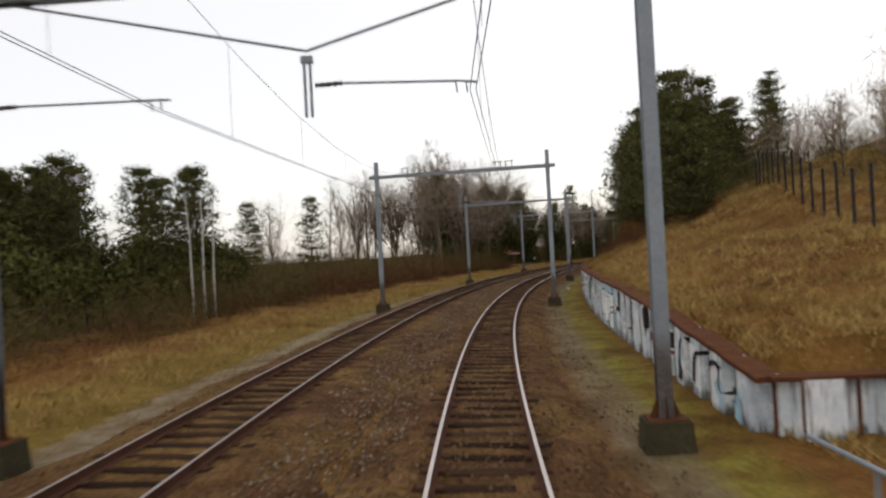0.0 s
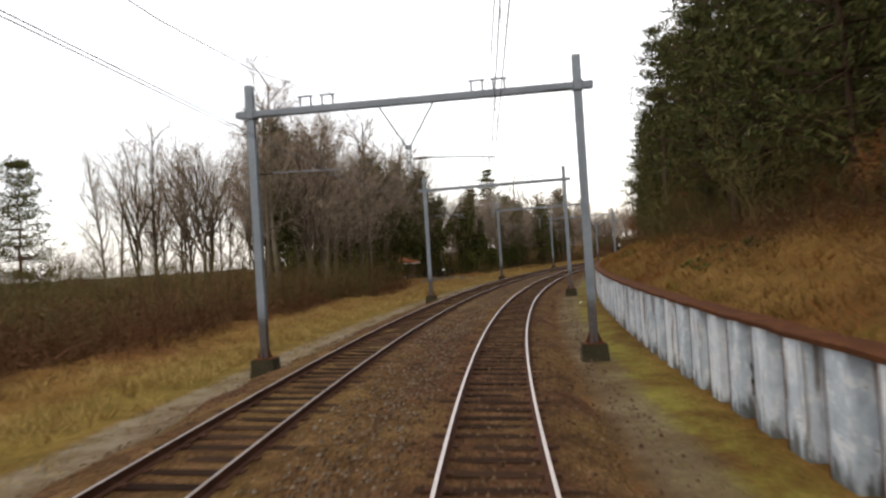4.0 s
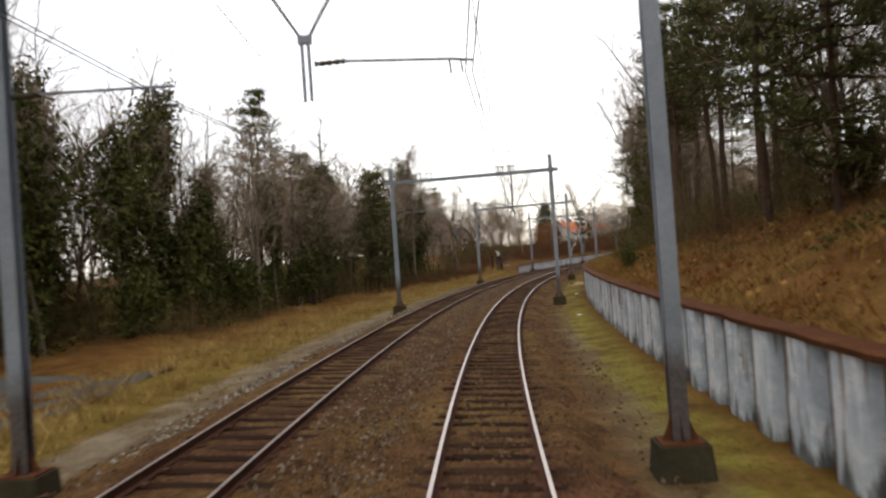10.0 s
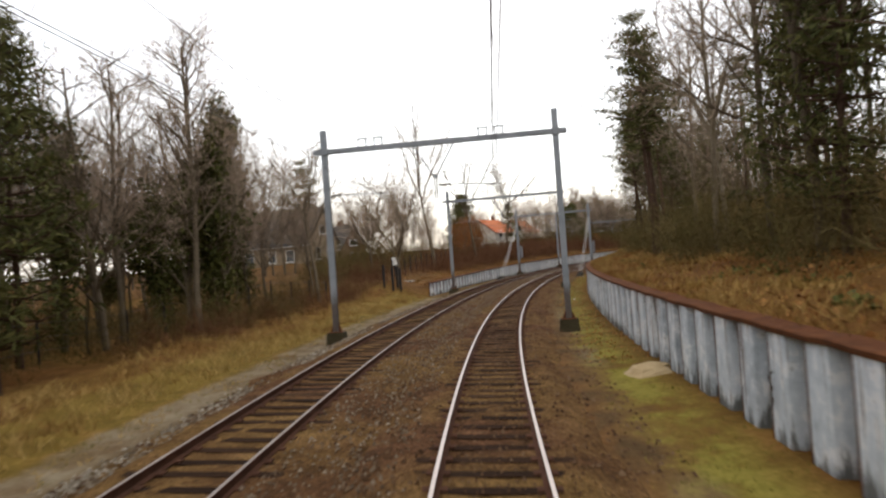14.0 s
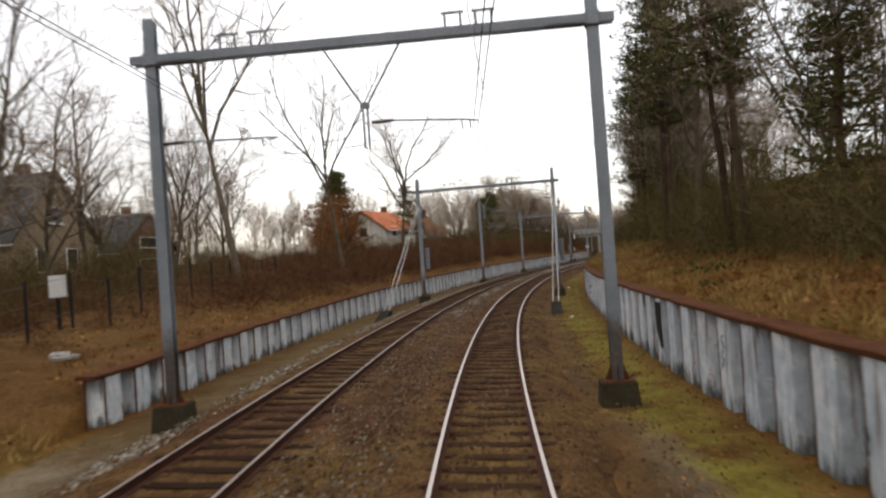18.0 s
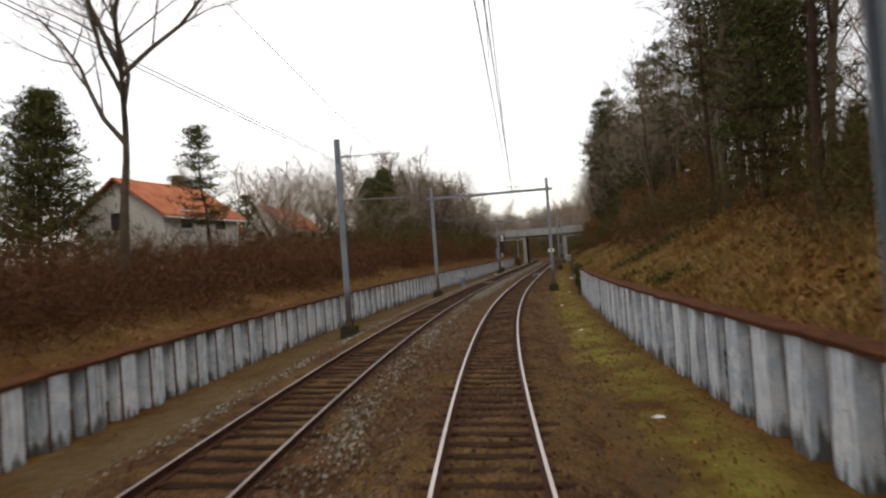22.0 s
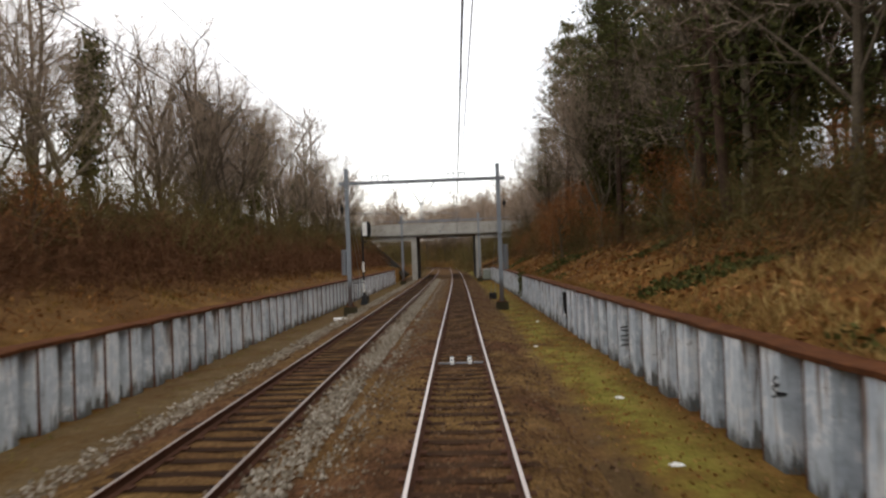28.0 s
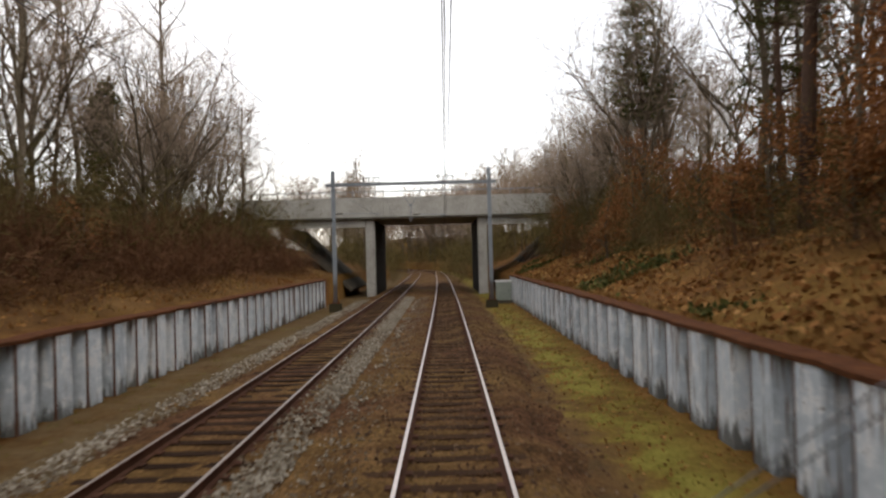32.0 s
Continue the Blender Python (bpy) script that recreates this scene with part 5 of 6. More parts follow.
part("foot", Build().add([(-0.3, -0.25, 0), (0.3, -0.25, 0), (0.3, 0.25, 0), (-0.3, 0.25, 0), (-0.08, -0.08, 0.85), (0.08, -0.08, 0.85), (0.08, 0.08, 0.85), (-0.08, 0.08, 0.85)], [(0, 1, 5, 4), (1, 2, 6, 5), (2, 3, 7, 6), (3, 0, 4, 7), (4, 5, 6, 7)]).mesh("foot", BLACK), sg)
for z0, z1 in ((0.95, 1.85), (2.5, 3.25)):
    part("white_band", Build().tube([(0, 0, z0), (0, 0, z1)], 0.085, 10).mesh("white_band", WHITE), sg, "white painted band")
hd = Build()
ring = [(0.3 * math.cos(a), 0.36 * math.sin(a) + (0.24 if math.sin(a) > 0 else -0.24)) for a in np.linspace(0, 2 * math.pi, 24, endpoint=False)]
hd.add([(x + 0.36, y0, z + 5.72) for y0 in (0.0, 0.16) for x, z in ring], [tuple(range(24))[::-1], tuple(range(24, 48))] + [(i, (i + 1) % 24, 24 + (i + 1) % 24, 24 + i) for i in range(24)])
part("backboard", hd.mesh("backboard", BLACK), sg, "black rounded signal head")
part("rear_box", solid("rear_box", BLACK, ((0.34, -0.16, 5.72), (0.42, 0.32, 0.95)), chamfer=0.04), sg)
part("reflector", solid("reflector", WHITE, ((0.24, -0.335, 5.74), (0.34, 0.02, 1.0))), sg, "plain white rear plate")
part("bracket", Build().tube([(0, 0, 4.75), (0.3, 0, 4.75), (0.36, 0, 5.2)], 0.05, 8).mesh("bracket", BLACK), sg)
part("step", solid("step", BLACK, ((-0.35, 0, 1.7), (0.9, 0.35, 0.05)), ((0.18, 0, 4.35), (0.5, 0.2, 0.04))), sg)
for x in (-0.75, -0.42):
    part("ladder_rail", Build().tube([(x, 0, 0), (x, 0, 1.7)], 0.02, 6).mesh("ladder_rail", BLACK), sg)
for z in (0.45, 0.9, 1.3):
    part("ladder_rung", Build().tube([(-0.75, 0, z), (-0.42, 0, z)], 0.015, 6).mesh("ladder_rung", BLACK), sg)


# ---- cabinets, slabs and trackside bits ----
GREEN_GREY = mottled("grey_green_paint", [(0.3, (0.2, 0.23, 0.2)), (0.7, (0.34, 0.37, 0.33))], 2, 12, 0.6, 0, 0.05)
BLUE = mottled("blue_paint", [(0.3, (0.1, 0.17, 0.3)), (0.7, (0.2, 0.3, 0.45))], 3, 15, 0.7, 0, 0.05)
cb = thing("relay_cabinet", stand(406.0, 4.0, -0.4), "grey-green trackside relay cabinet on a concrete base", "cabinet")
part("body", solid("body", GREEN_GREY, ((0, 0, 0.85), (1.05, 0.6, 1.3)), chamfer=0.03), cb)
part("roof", solid("roof", WHITE, ((0, 0, 1.54), (1.15, 0.7, 0.08))), cb, "pale flat cabinet roof")
part("base", solid("base", DARK_CONCRETE, ((0, 0, 0.05), (1.15, 0.7, 0.35))), cb)
part("door", solid("door", GREEN_GREY, ((0, -0.312, 0.85), (0.9, 0.02, 1.1))), cb)
part("handle", solid("handle", BLACK, ((0.33, -0.335, 0.9), (0.03, 0.03, 0.16))), cb)
bx = thing("track_box", stand(321.7, -7.3, -0.45), "small pale trackside terminal box with blue scrawl", "box")
part("post", solid("post", STEEL_GREY, ((0, 0, 0.5), (0.34, 0.3, 1.1)), chamfer=0.03), bx)
part("lid", solid("lid", WHITE, ((0, 0, 1.09), (0.52, 0.42, 0.09)), chamfer=0.04), bx, "pale lid")
part("scrawl", solid("scrawl", BLUE, ((0, -0.154, 0.55), (0.16, 0.006, 0.75)), ((-0.05, -0.154, 0.2), (0.2, 0.006, 0.12))), bx, "blue paint scrawl")


def slab(s, l, size, spin, mat, label, z=None):
    ob = new("concrete_slab", solid("concrete_slab", mat, ((0, 0, size[2] / 2), size), chamfer=0.03))
    ob.matrix_basis = stand(s, l, (float(lift(s, l)) if z is None else z) + 0.0, spin, 2)
    return tagged(ob, label, "slab")


slab(352.9, -6.9, (0.75, 1.1, 0.1), 12, WHITE, "pale concrete cable cover slab on the gravel")
slab(223.2, -12.6, (0.5, 0.9, 0.12), 30, CONCRETE, "loose concrete slab on the grass")
slab(222.3, -11.8, (0.4, 0.7, 0.1), -20, CONCRETE, "loose concrete slab on the grass")
slab(321.0, 4.3, (0.25, 0.35, 0.2), 40, WHITE, "pale lump of rubble on the moss")
PLANK = mottled("orange_planks", [(0.3, (0.2, 0.1, 0.045)), (0.7, (0.36, 0.2, 0.1))], 2, 20, 0.9, 0, 0.4)
for i, (s, l, w) in enumerate(((319.6, -4.85, 1.3), (321.0, -4.6, 0.9), (322.4, -4.55, 0.8))):
    ob = new("timber_plank", solid("timber_plank", PLANK if i < 2 else SLEEPER, ((0, 0, 0.04), (w, 0.35, 0.09)), chamfer=0.015))
    ob.matrix_basis = stand(s, l + 0.2, -0.17, 10 + 25 * i)
    tagged(ob, "loose timber plank lying between the rails", "plank", "loose planks")
for l in (-0.25, 0.27):
    bl = thing("track_beacon", stand(333.8, l, -0.17), "pale beacon bar bolted to the sleepers", "beacon", "track beacons")
    part("bar", solid("bar", WHITE, ((0, 0, 0.07), (0.1, 0.95, 0.08)), chamfer=0.02), bl)
    part("bolt", Build().tube([(0, 0.3, 0.1), (0, 0.3, 0.16)], 0.03, 8).mesh("bolt", STEEL_GREY), bl)
    part("bolt", Build().tube([(0, -0.3, 0.1), (0, -0.3, 0.16)], 0.03, 8).mesh("bolt", STEEL_GREY), bl)
ob = new("beacon_tie", solid("beacon_tie", STEEL_GREY, ((0, 0, 0.03), (1.3, 0.08, 0.04))))
ob.matrix_basis = stand(333.6, 0, -0.17)
tagged(ob, "thin grey tie bar across the track", "bar")


# ---- anchors, guys and tensioning gear ----
def anchor(s, l, s_top, l_top, z_top, block, r, rod):
    g = thing("guy_anchor", stand(s, l, -0.42), "dark wedge-shaped concrete anchor block with twin steel guys", "anchor", "guy anchors")
    n = 1 if s_top > s else -1
    prof = [(-block * n, 0.0), (0.75 * n, 0.0), (0.6 * n, 0.42), (0.15 * n, 0.5)]
    v = [(x, y, z) for x in (-0.27, 0.27) for y, z in prof]
    part("block", Build().add(v, [(0, 1, 2, 3), (7, 6, 5, 4), (0, 4, 5, 1), (1, 5, 6, 2), (2, 6, 7, 3), (3, 7, 4, 0)]).mesh("block", NEAR_BLACK), g)
    top = stand(s, l, -0.42).inverted() @ Vector(place(s_top, l_top, z_top))
    for q in (-0.16, 0.16):
        part("guy_rod", Build().tube([(q, 0.3 * n, 0.4), (top.x + q * 0.4, top.y, top.z)], r, 6).mesh("guy_rod", rod), g, "steel guy rod")


anchor(241.6, 2.55, 253.2, 2.8, 6.7, 2.2, 0.018, WHITE)
anchor(241.8, -7.0, 253.2, -7.04, 6.7, 1.6, 0.018, WHITE)
anchor(366.9, 2.62, 356.2, 2.75, 6.5, 0.4, 0.011, STEEL_GREY)
anchor(368.6, -7.6, 356.2, -6.75, 6.5, 0.3, 0.011, STEEL_GREY)


def tensioner(s, l, side):
    t = thing("tensioning_gear", stand(s, l, 0), "grey wire tensioning wheel with hanging weights on a mast", "tensioning gear", "tensioning gear")
    x = side * 0.34
    a = np.linspace(0, 2 * math.pi, 21)
    part("wheel", Build().tube([(x, 0.3 * math.cos(q), 6.2 + 0.3 * math.sin(q)) for q in a], 0.03, 6, False).mesh("wheel", BLACK), t, "dark spoked wheel")
    for q in a[:20:5]:
        part("spoke", Build().tube([(x, 0, 6.2), (x, 0.3 * math.cos(q), 6.2 + 0.3 * math.sin(q))], 0.012, 5).mesh("spoke", BLACK), t)
    part("hub", Build().tube([(x - 0.12, 0, 6.2), (x + 0.12, 0, 6.2)], 0.06, 8).mesh("hub", BLACK), t)
    part("cable", Build().tube([(x, 0.28, 6.2), (x, 0.28, 3.7)], 0.01, 5).mesh("cable", COPPER), t)
    for i in range(8):
        part("weight", Build().tube([(x, 0.28, 2.05 + i * 0.2), (x, 0.28, 2.23 + i * 0.2)], 0.17, 10).mesh("weight", STEEL_GREY), t)


for s, l, d in ((253.2, 2.79, 1), (253.2, -7.04, 1), (356.0, 2.66, 1), (356.0, -6.81, -1)):
    tensioner(s, l, d)
sp = thing("mast_plate", stand(303.45, 2.75, 2.83), "small white number plate fixed to a mast", "sign")
part("board", solid("board", WHITE, ((0, 0, 0), (0.48, 0.02, 0.26))), sp)
part("mark", solid("mark", BLACK, ((0, -0.013, 0), (0.1, 0.006, 0.14))), sp, "dark bar")


# ---- return wall, tube rail and fences by the start of the wall ----
rw = thing("wall_end", stand(PILE_0 - 0.05, 4.78, -0.4, 90), "end return of the sheet pile wall with a pale coping", "wall", kind="structure")
for i in range(2):
    m = pose(0, -0.68 - 1.35 * i, 0) @ Matrix.Diagonal((1, 1, 1.0, 1))
    pm = pile_shape(1.0, "pile")
    part("pile", pm, rw, "", m)
part("capping_beam", solid("capping_beam", RUST, ((-0.05, -1.3, 1.02), (0.4, 2.8, 0.07))), rw, "peeling pale coping")
tb = thing("tube_railing", stand(8.3, 4.1, -0.4), "galvanised steel tube railing", "railing")
part("rail_tube", Build().tube([(-0.1, 0.3, 0.85), (0.15, -2.6, 0.8), (0.2, -4, 0.75)], 0.035, 8).mesh("rail_tube", STEEL_GREY), tb)
for y in (-0.9, -3.0):
    part("rail_post", Build().tube([(0.05, y, 0), (0.05, y, 0.82)], 0.03, 8).mesh("rail_post", STEEL_GREY), tb)


def fence(points, height, gap, label, mat, wires=True):
    f = thing("wire_fence", pose(0, 0, 0), label, "fence", "fences")
    tops = []
    for (s0, l0), (s1, l1) in zip(points, points[1:]):
        n = max(1, int(math.hypot(s1 - s0, l1 - l0) / gap))
        for i in range(n):
            s, l = s0 + (s1 - s0) * i / n, l0 + (l1 - l0) * i / n
            p = place(s, l, float(lift(s, l)))
            part("post", FENCE_POST[mat.name], f, "", pose(*p) @ Matrix.Diagonal((1, 1, height, 1)))
            tops.append(p)
    for k in (0.3, 0.6, 0.92) if wires else ():
        part("wire", Build().tube([t + (0, 0, height * k) for t in tops], 0.008, 4).mesh("wire", COPPER), f)
    return f


FENCE_POST = {m.name: Build().box((0, 0, 0.5), (0.09, 0.09, 1.0), chamfer=0.02).mesh("fence_post", m) for m in (BLACK, GREEN_GREY, SLEEPER)}
fence([(14, -20.5), (28, -20.3), (48, -17)], 1.8, 2.2, "dark post and wire fence along the wood", BLACK)
fence([(20, 11.6), (29, 13.0), (46, 15.5)], 2.0, 1.6, "dark steel mesh fence up the dune", BLACK)
fence([(165, -17.5), (190, -17.6), (214, -15.5)], 1.7, 2.6, "dark post and wire fence before the trees", BLACK)
fence([(219.2, -12.6), (224, -14.2), (248, -15.2)], 1.9, 2.1, "dark post and wire fence along the garden path", BLACK)
for s, l in ((217.0, -11.95), (217.6, -11.45), (217.9, -11.8), (217.2, -12.8)):
    gp = thing("gate_post", stand(s, l, float(lift(s, l)) - 0.1, 10), "black timber gate post beside the path", "post", "gate posts")
    part("shaft", Build().box((0, 0, 1.05), (0.2, 0.2, 2.1), chamfer=0.03).mesh("shaft", BLACK), gp)
    part("cap", Build().box((0, 0, 2.12), (0.24, 0.24, 0.06), chamfer=0.03).mesh("cap", BLACK), gp)

mc = thing("meter_box", stand(226.1, -14.7, float(lift(226.1, -14.7)), 8), "small white meter box on a post by the fence", "box")
part("post", solid("post", BLACK, ((0, 0, 0.6), (0.1, 0.1, 1.2))), mc)
part("cabinet", solid("cabinet", WHITE, ((0, 0, 1.5), (0.5, 0.25, 0.75)), chamfer=0.03), mc)
part("lid", solid("lid", WHITE, ((0, -0.13, 1.5), (0.42, 0.02, 0.66))), mc)
gt = thing("steel_gate", stand(136.6, -18.6, -0.45, 20), "low black steel double gate with a small white plate", "gate")
for x in (-1.95, 0.0, 1.95):
    part("gate_post", solid("gate_post", BLACK, ((x, 0, 0.75), (0.12, 0.12, 1.5))), gt)
for x in (-0.98, 0.98):
    b = Build().box((x, 0, 0.12), (1.8, 0.05, 0.06)).box((x, 0, 1.3), (1.8, 0.05, 0.06))
    part("gate_leaf", b.mesh("gate_leaf", BLACK), gt)
    for q in np.arange(-0.8, 0.9, 0.16):
        part("gate_bar", Build().box((x + q, 0, 0.71), (0.03, 0.03, 1.16)).mesh("gate_bar", BLACK), gt)
part("plate", solid("plate", WHITE, ((0.7, -0.05, 1.45), (0.35, 0.02, 0.2))), gt, "small white plate")


# ---- buildings ----
def house(s, l, z, spin, w, d, eave, ridge, roof, wall, label, windows=(), name="house", chimney=True):
    """Gabled house; ridge along local x; windows: (side, x, z, w, h)."""
    h = thing(name, stand(s, l, z, spin), label, name)
    b = Build()
    v = [(-w / 2, -d / 2, -1), (w / 2, -d / 2, -1), (w / 2, d / 2, -1), (-w / 2, d / 2, -1), (-w / 2, -d / 2, eave), (w / 2, -d / 2, eave), (w / 2, d / 2, eave), (-w / 2, d / 2, eave), (-w / 2, 0, ridge - 0.05), (w / 2, 0, ridge - 0.05)]
    b.add(v, [(0, 1, 5, 4), (2, 3, 7, 6), (1, 2, 6, 9, 5), (3, 0, 4, 8, 7), (4, 5, 9, 8), (6, 7, 8, 9)])
    part("wall", b.mesh("wall", wall), h)
    o = 0.45
    drop = (ridge - eave) / (d / 2) * o
    for q in (-1, 1):
        v = [(-w / 2 - o, q * (d / 2 + o), eave - drop + 0.05), (w / 2 + o, q * (d / 2 + o), eave - drop + 0.05), (w / 2 + o, 0, ridge + 0.05), (-w / 2 - o, 0, ridge + 0.05)]
        v += [(x, y, zz + 0.16) for x, y, zz in v]
        part("roof", Build().add(v, [(0, 1, 2, 3), (7, 6, 5, 4), (0, 4, 5, 1), (1, 5, 6, 2), (2, 6, 7, 3), (3, 7, 4, 0)]).mesh("roof", roof), h)
        part("gutter", Build().tube([(-w / 2 - o, q * (d / 2 + o + 0.05), eave - drop), (w / 2 + o, q * (d / 2 + o + 0.05), eave - drop)], 0.07, 6).mesh("gutter", WHITE), h)
    if chimney:
        part("chimney", solid("chimney", BRICK, ((w * 0.28, 0.3, ridge + 0.3), (0.8, 0.6, 1.5))), h)
    for side, x, zz, ww, hh in windows:
        if side in "fb":
            y, m = (-d / 2 if side == "f" else d / 2), 1
            p = pose(x, y, zz, 0, 0, 0 if side == "f" else 180)
        else:
            p = pose(w / 2 if side == "r" else -w / 2, x, zz, 0, 0, 90 if side == "r" else -90)
        fr = part("window", solid("window", WHITE, ((0, -0.03, 0), (ww + 0.16, 0.1, hh + 0.16))), h, "white framed window", p)
        part("pane", solid("pane", GLASS, ((0, -0.085, 0), (ww, 0.02, hh))), fr)
        part("sill", solid("sill", WHITE, ((0, -0.12, -hh / 2 - 0.12), (ww + 0.3, 0.2, 0.06))), fr)
    return h


# local y points along the track and +x to the right, so a spin of 90 turns the front to the line
WIN = [("f", -2.2, 1.6, 1.4, 1.4), ("f", 2.0, 1.6, 1.4, 1.4), ("f", -2.2, 4.1, 1.2, 1.2), ("f", 2.0, 4.1, 1.2, 1.2), ("l", 0, 4.2, 1.2, 1.2), ("r", 0, 4.2, 1.2, 1.2), ("l", -1.5, 1.6, 1.2, 1.3)]
house(295.2, -25.6, 2.7, 84, 9.0, 7, 4.5, 7.0, ROOF, RENDER_WALL, "white rendered house with an orange tiled roof", WIN)
house(313, -34, 2.7, 86, 8.0, 7, 4.5, 6.9, ROOF, RENDER_WALL, "white rendered house with an orange tiled roof", WIN)
house(333.8, -33.8, 2.9, 88, 9.5, 8, 5.0, 8.0, ROOF, RENDER_WALL, "white house with a long orange tiled roof", WIN)
house(252.5, -43.5, 1.0, 0, 13, 9, 5.5, 10.8, DARK_ROOF, TAN_BRICK, "tan brick house with a steep dark roof and white gutters", [("f", -3.5, 3.6, 1.3, 1.6), ("f", 0.5, 3.6, 1.0, 1.6), ("f", 3.5, 3.6, 1.2, 1.6), ("r", -1.6, 3.8, 1.1, 1.7), ("r", 1.6, 3.8, 1.1, 1.7), ("r", 0, 7.4, 1.4, 1.2)])
house(268, -47, 1.0, 0, 12, 9, 4.8, 8.6, DARK_ROOF, BRICK, "low brick house with a dark roof", [("f", 2.0, 2.6, 3.0, 1.2), ("r", 0, 5.6, 2.6, 1.0), ("r", 0, 3.2, 2.6, 1.2)])
house(136.4, -24.9, -0.3, 84, 4.8, 4.0, 2.75, 4.2, ROOF, BRICK, "small brick shed with an orange tiled roof", [("f", -1.2, 1.3, 0.7, 1.2)], "shed", False)


# ---- paint on the piles ----
RIB_S, RIB_X = [0, 0.251, 0.339, 0.989, 1.077, 1.328], [0.05, 0.05, -0.27, -0.27, 0.05, 0.05]


def scrawl(s0, s1, z0, z1, mat, seed, label, name="graffiti"):
    """A patch of paint that follows the ribs of the wall, with an uneven edge."""
    rng = random.Random(seed)
    a, c = rng.uniform(0, 6), rng.uniform(0.8, 1.6)
    prof_s, prof_x = RIB_S, RIB_X
    ss = np.arange(s0, s1, 0.05)
    b = Build()
    n = len(ss)
    k = (ss - PILE_0) % PILE_W
    off = np.interp(k, prof_s, prof_x)
    mid = (s0 + s1) / 2
    edge = np.sqrt(np.clip(1 - ((ss - mid) / ((s1 - s0) / 2)) ** 2, 0, 1)) ** 0.5
    hi = (z0 + z1) / 2 + (z1 - z0) / 2 * edge * (0.85 + 0.15 * np.sin(ss * 5 * c + a))
    lo = (z0 + z1) / 2 - (z1 - z0) / 2 * edge * (0.85 + 0.15 * np.cos(ss * 6 * c + a))
    base = wall_r(ss) + off - (0.034 if mat is BLACK else 0.026)
    v = np.concatenate([place(ss, base, lo), place(ss, base, hi)])
    b.add(v, [(i, i + 1, n + i + 1, n + i) for i in range(n - 1)])
    return tagged(new(name, b.mesh(name, mat)), label, "graffiti", "graffiti")


SILVER = mottled("silver_paint", [(0.3, (0.55, 0.55, 0.55)), (0.7, (0.75, 0.75, 0.76))], 3, 15, 0.6, 0, 0.05)
PALE_BLUE = mottled("pale_blue_paint", [(0.3, (0.25, 0.42, 0.52)), (0.7, (0.4, 0.58, 0.66))], 3, 15, 0.7, 0, 0.05)
MAROON = mottled("maroon_paint", [(0.3, (0.12, 0.03, 0.035)), (0.7, (0.22, 0.06, 0.06))], 3, 15, 0.7, 0, 0.05)


def on_wall(ss, zz, proud):
    return place(ss, wall_r(ss) + np.interp((ss - PILE_0) % PILE_W, RIB_S, RIB_X) - proud, zz)


def line(pts, width, mat, label, proud=0.05):
    """A painted line through points (s, z) on the ribs, with rounded bends."""
    p = np.array(pts, float)
    for _ in range(2):
        q = [p[0]]
        for a, c in zip(p, p[1:]):
            q += [a * 0.75 + c * 0.25, a * 0.25 + c * 0.75]
        p = np.array(q + [p[-1]])
    le = np.concatenate([[0], np.cumsum(np.linalg.norm(np.diff(p, axis=0), axis=1))])
    u = np.linspace(0, le[-1], max(int(le[-1] / 0.035), 3))
    ss, zz = np.interp(u, le, p[:, 0]), np.interp(u, le, p[:, 1])
    d = np.stack([np.gradient(zz), -np.gradient(ss)], -1)
    d /= np.linalg.norm(d, axis=1)[:, None] + 1e-6
    w = width / 2 * np.array([2.0, 1.0])
    n = len(ss)
    v = np.concatenate([on_wall(ss - d[:, 0] * w[0], zz - d[:, 1] * w[1], proud), on_wall(ss + d[:, 0] * w[0], zz + d[:, 1] * w[1], proud)])
    return tagged(new("graffiti", Build().add(v, [(i, i + 1, n + i + 1, n + i) for i in range(n - 1)]).mesh("graffiti", mat)), label, "graffiti", "graffiti")


def field(pts, mat, label, proud=0.03):
    """A painted field within an outline of points (s, z), one span of height at each s."""
    p = np.array(pts + pts[:1], float)
    ss = np.arange(p[:, 0].min() + 0.005, p[:, 0].max(), 0.03)
    lo, hi = np.full(len(ss), 9.0), np.full(len(ss), -9.0)
    for a, c in zip(p, p[1:]):
        if abs(a[0] - c[0]) < 1e-6:
            continue
        inside = (ss >= min(a[0], c[0])) & (ss <= max(a[0], c[0]))
        z = a[1] + (c[1] - a[1]) * (ss - a[0]) / (c[0] - a[0])
        lo, hi = np.where(inside, np.minimum(lo, z), lo), np.where(inside, np.maximum(hi, z), hi)
    keep = hi >= lo
    ss, lo, hi = ss[keep], lo[keep] - 0.012 * np.sin(ss[keep] * 23), hi[keep] + 0.012 * np.sin(ss[keep] * 17)
    n = len(ss)
    v = np.concatenate([on_wall(ss, lo, proud), on_wall(ss, hi, proud)])
    return tagged(new("graffiti", Build().add(v, [(i, i + 1, n + i + 1, n + i) for i in range(n - 1)]).mesh("graffiti", mat)), label, "graffiti", "graffiti")


def strokes(s0, s1, z0, z1, count, mat, seed, label, width=0.05):
    """A tag: one curling line of paint that wanders over a small patch of the wall."""
    rng = random.Random(seed)
    pts = [((s0 + s1) / 2 + (s1 - s0) / 2 * (1 if i % 2 else -1) * rng.uniform(0.2, 1.0), z1 + (z0 - z1) * (i + rng.uniform(-0.6, 0.6)) / (count + 1)) for i in range(count + 2)]
    return line([(s, min(max(z, z0), z1)) for s, z in pts], width, mat, label)


BRIGHT = mottled("bright_white_paint", [(0.3, (0.78, 0.78, 0.76)), (0.7, (0.86, 0.86, 0.84))], 3, 15, 0.6, 0, 0.05)
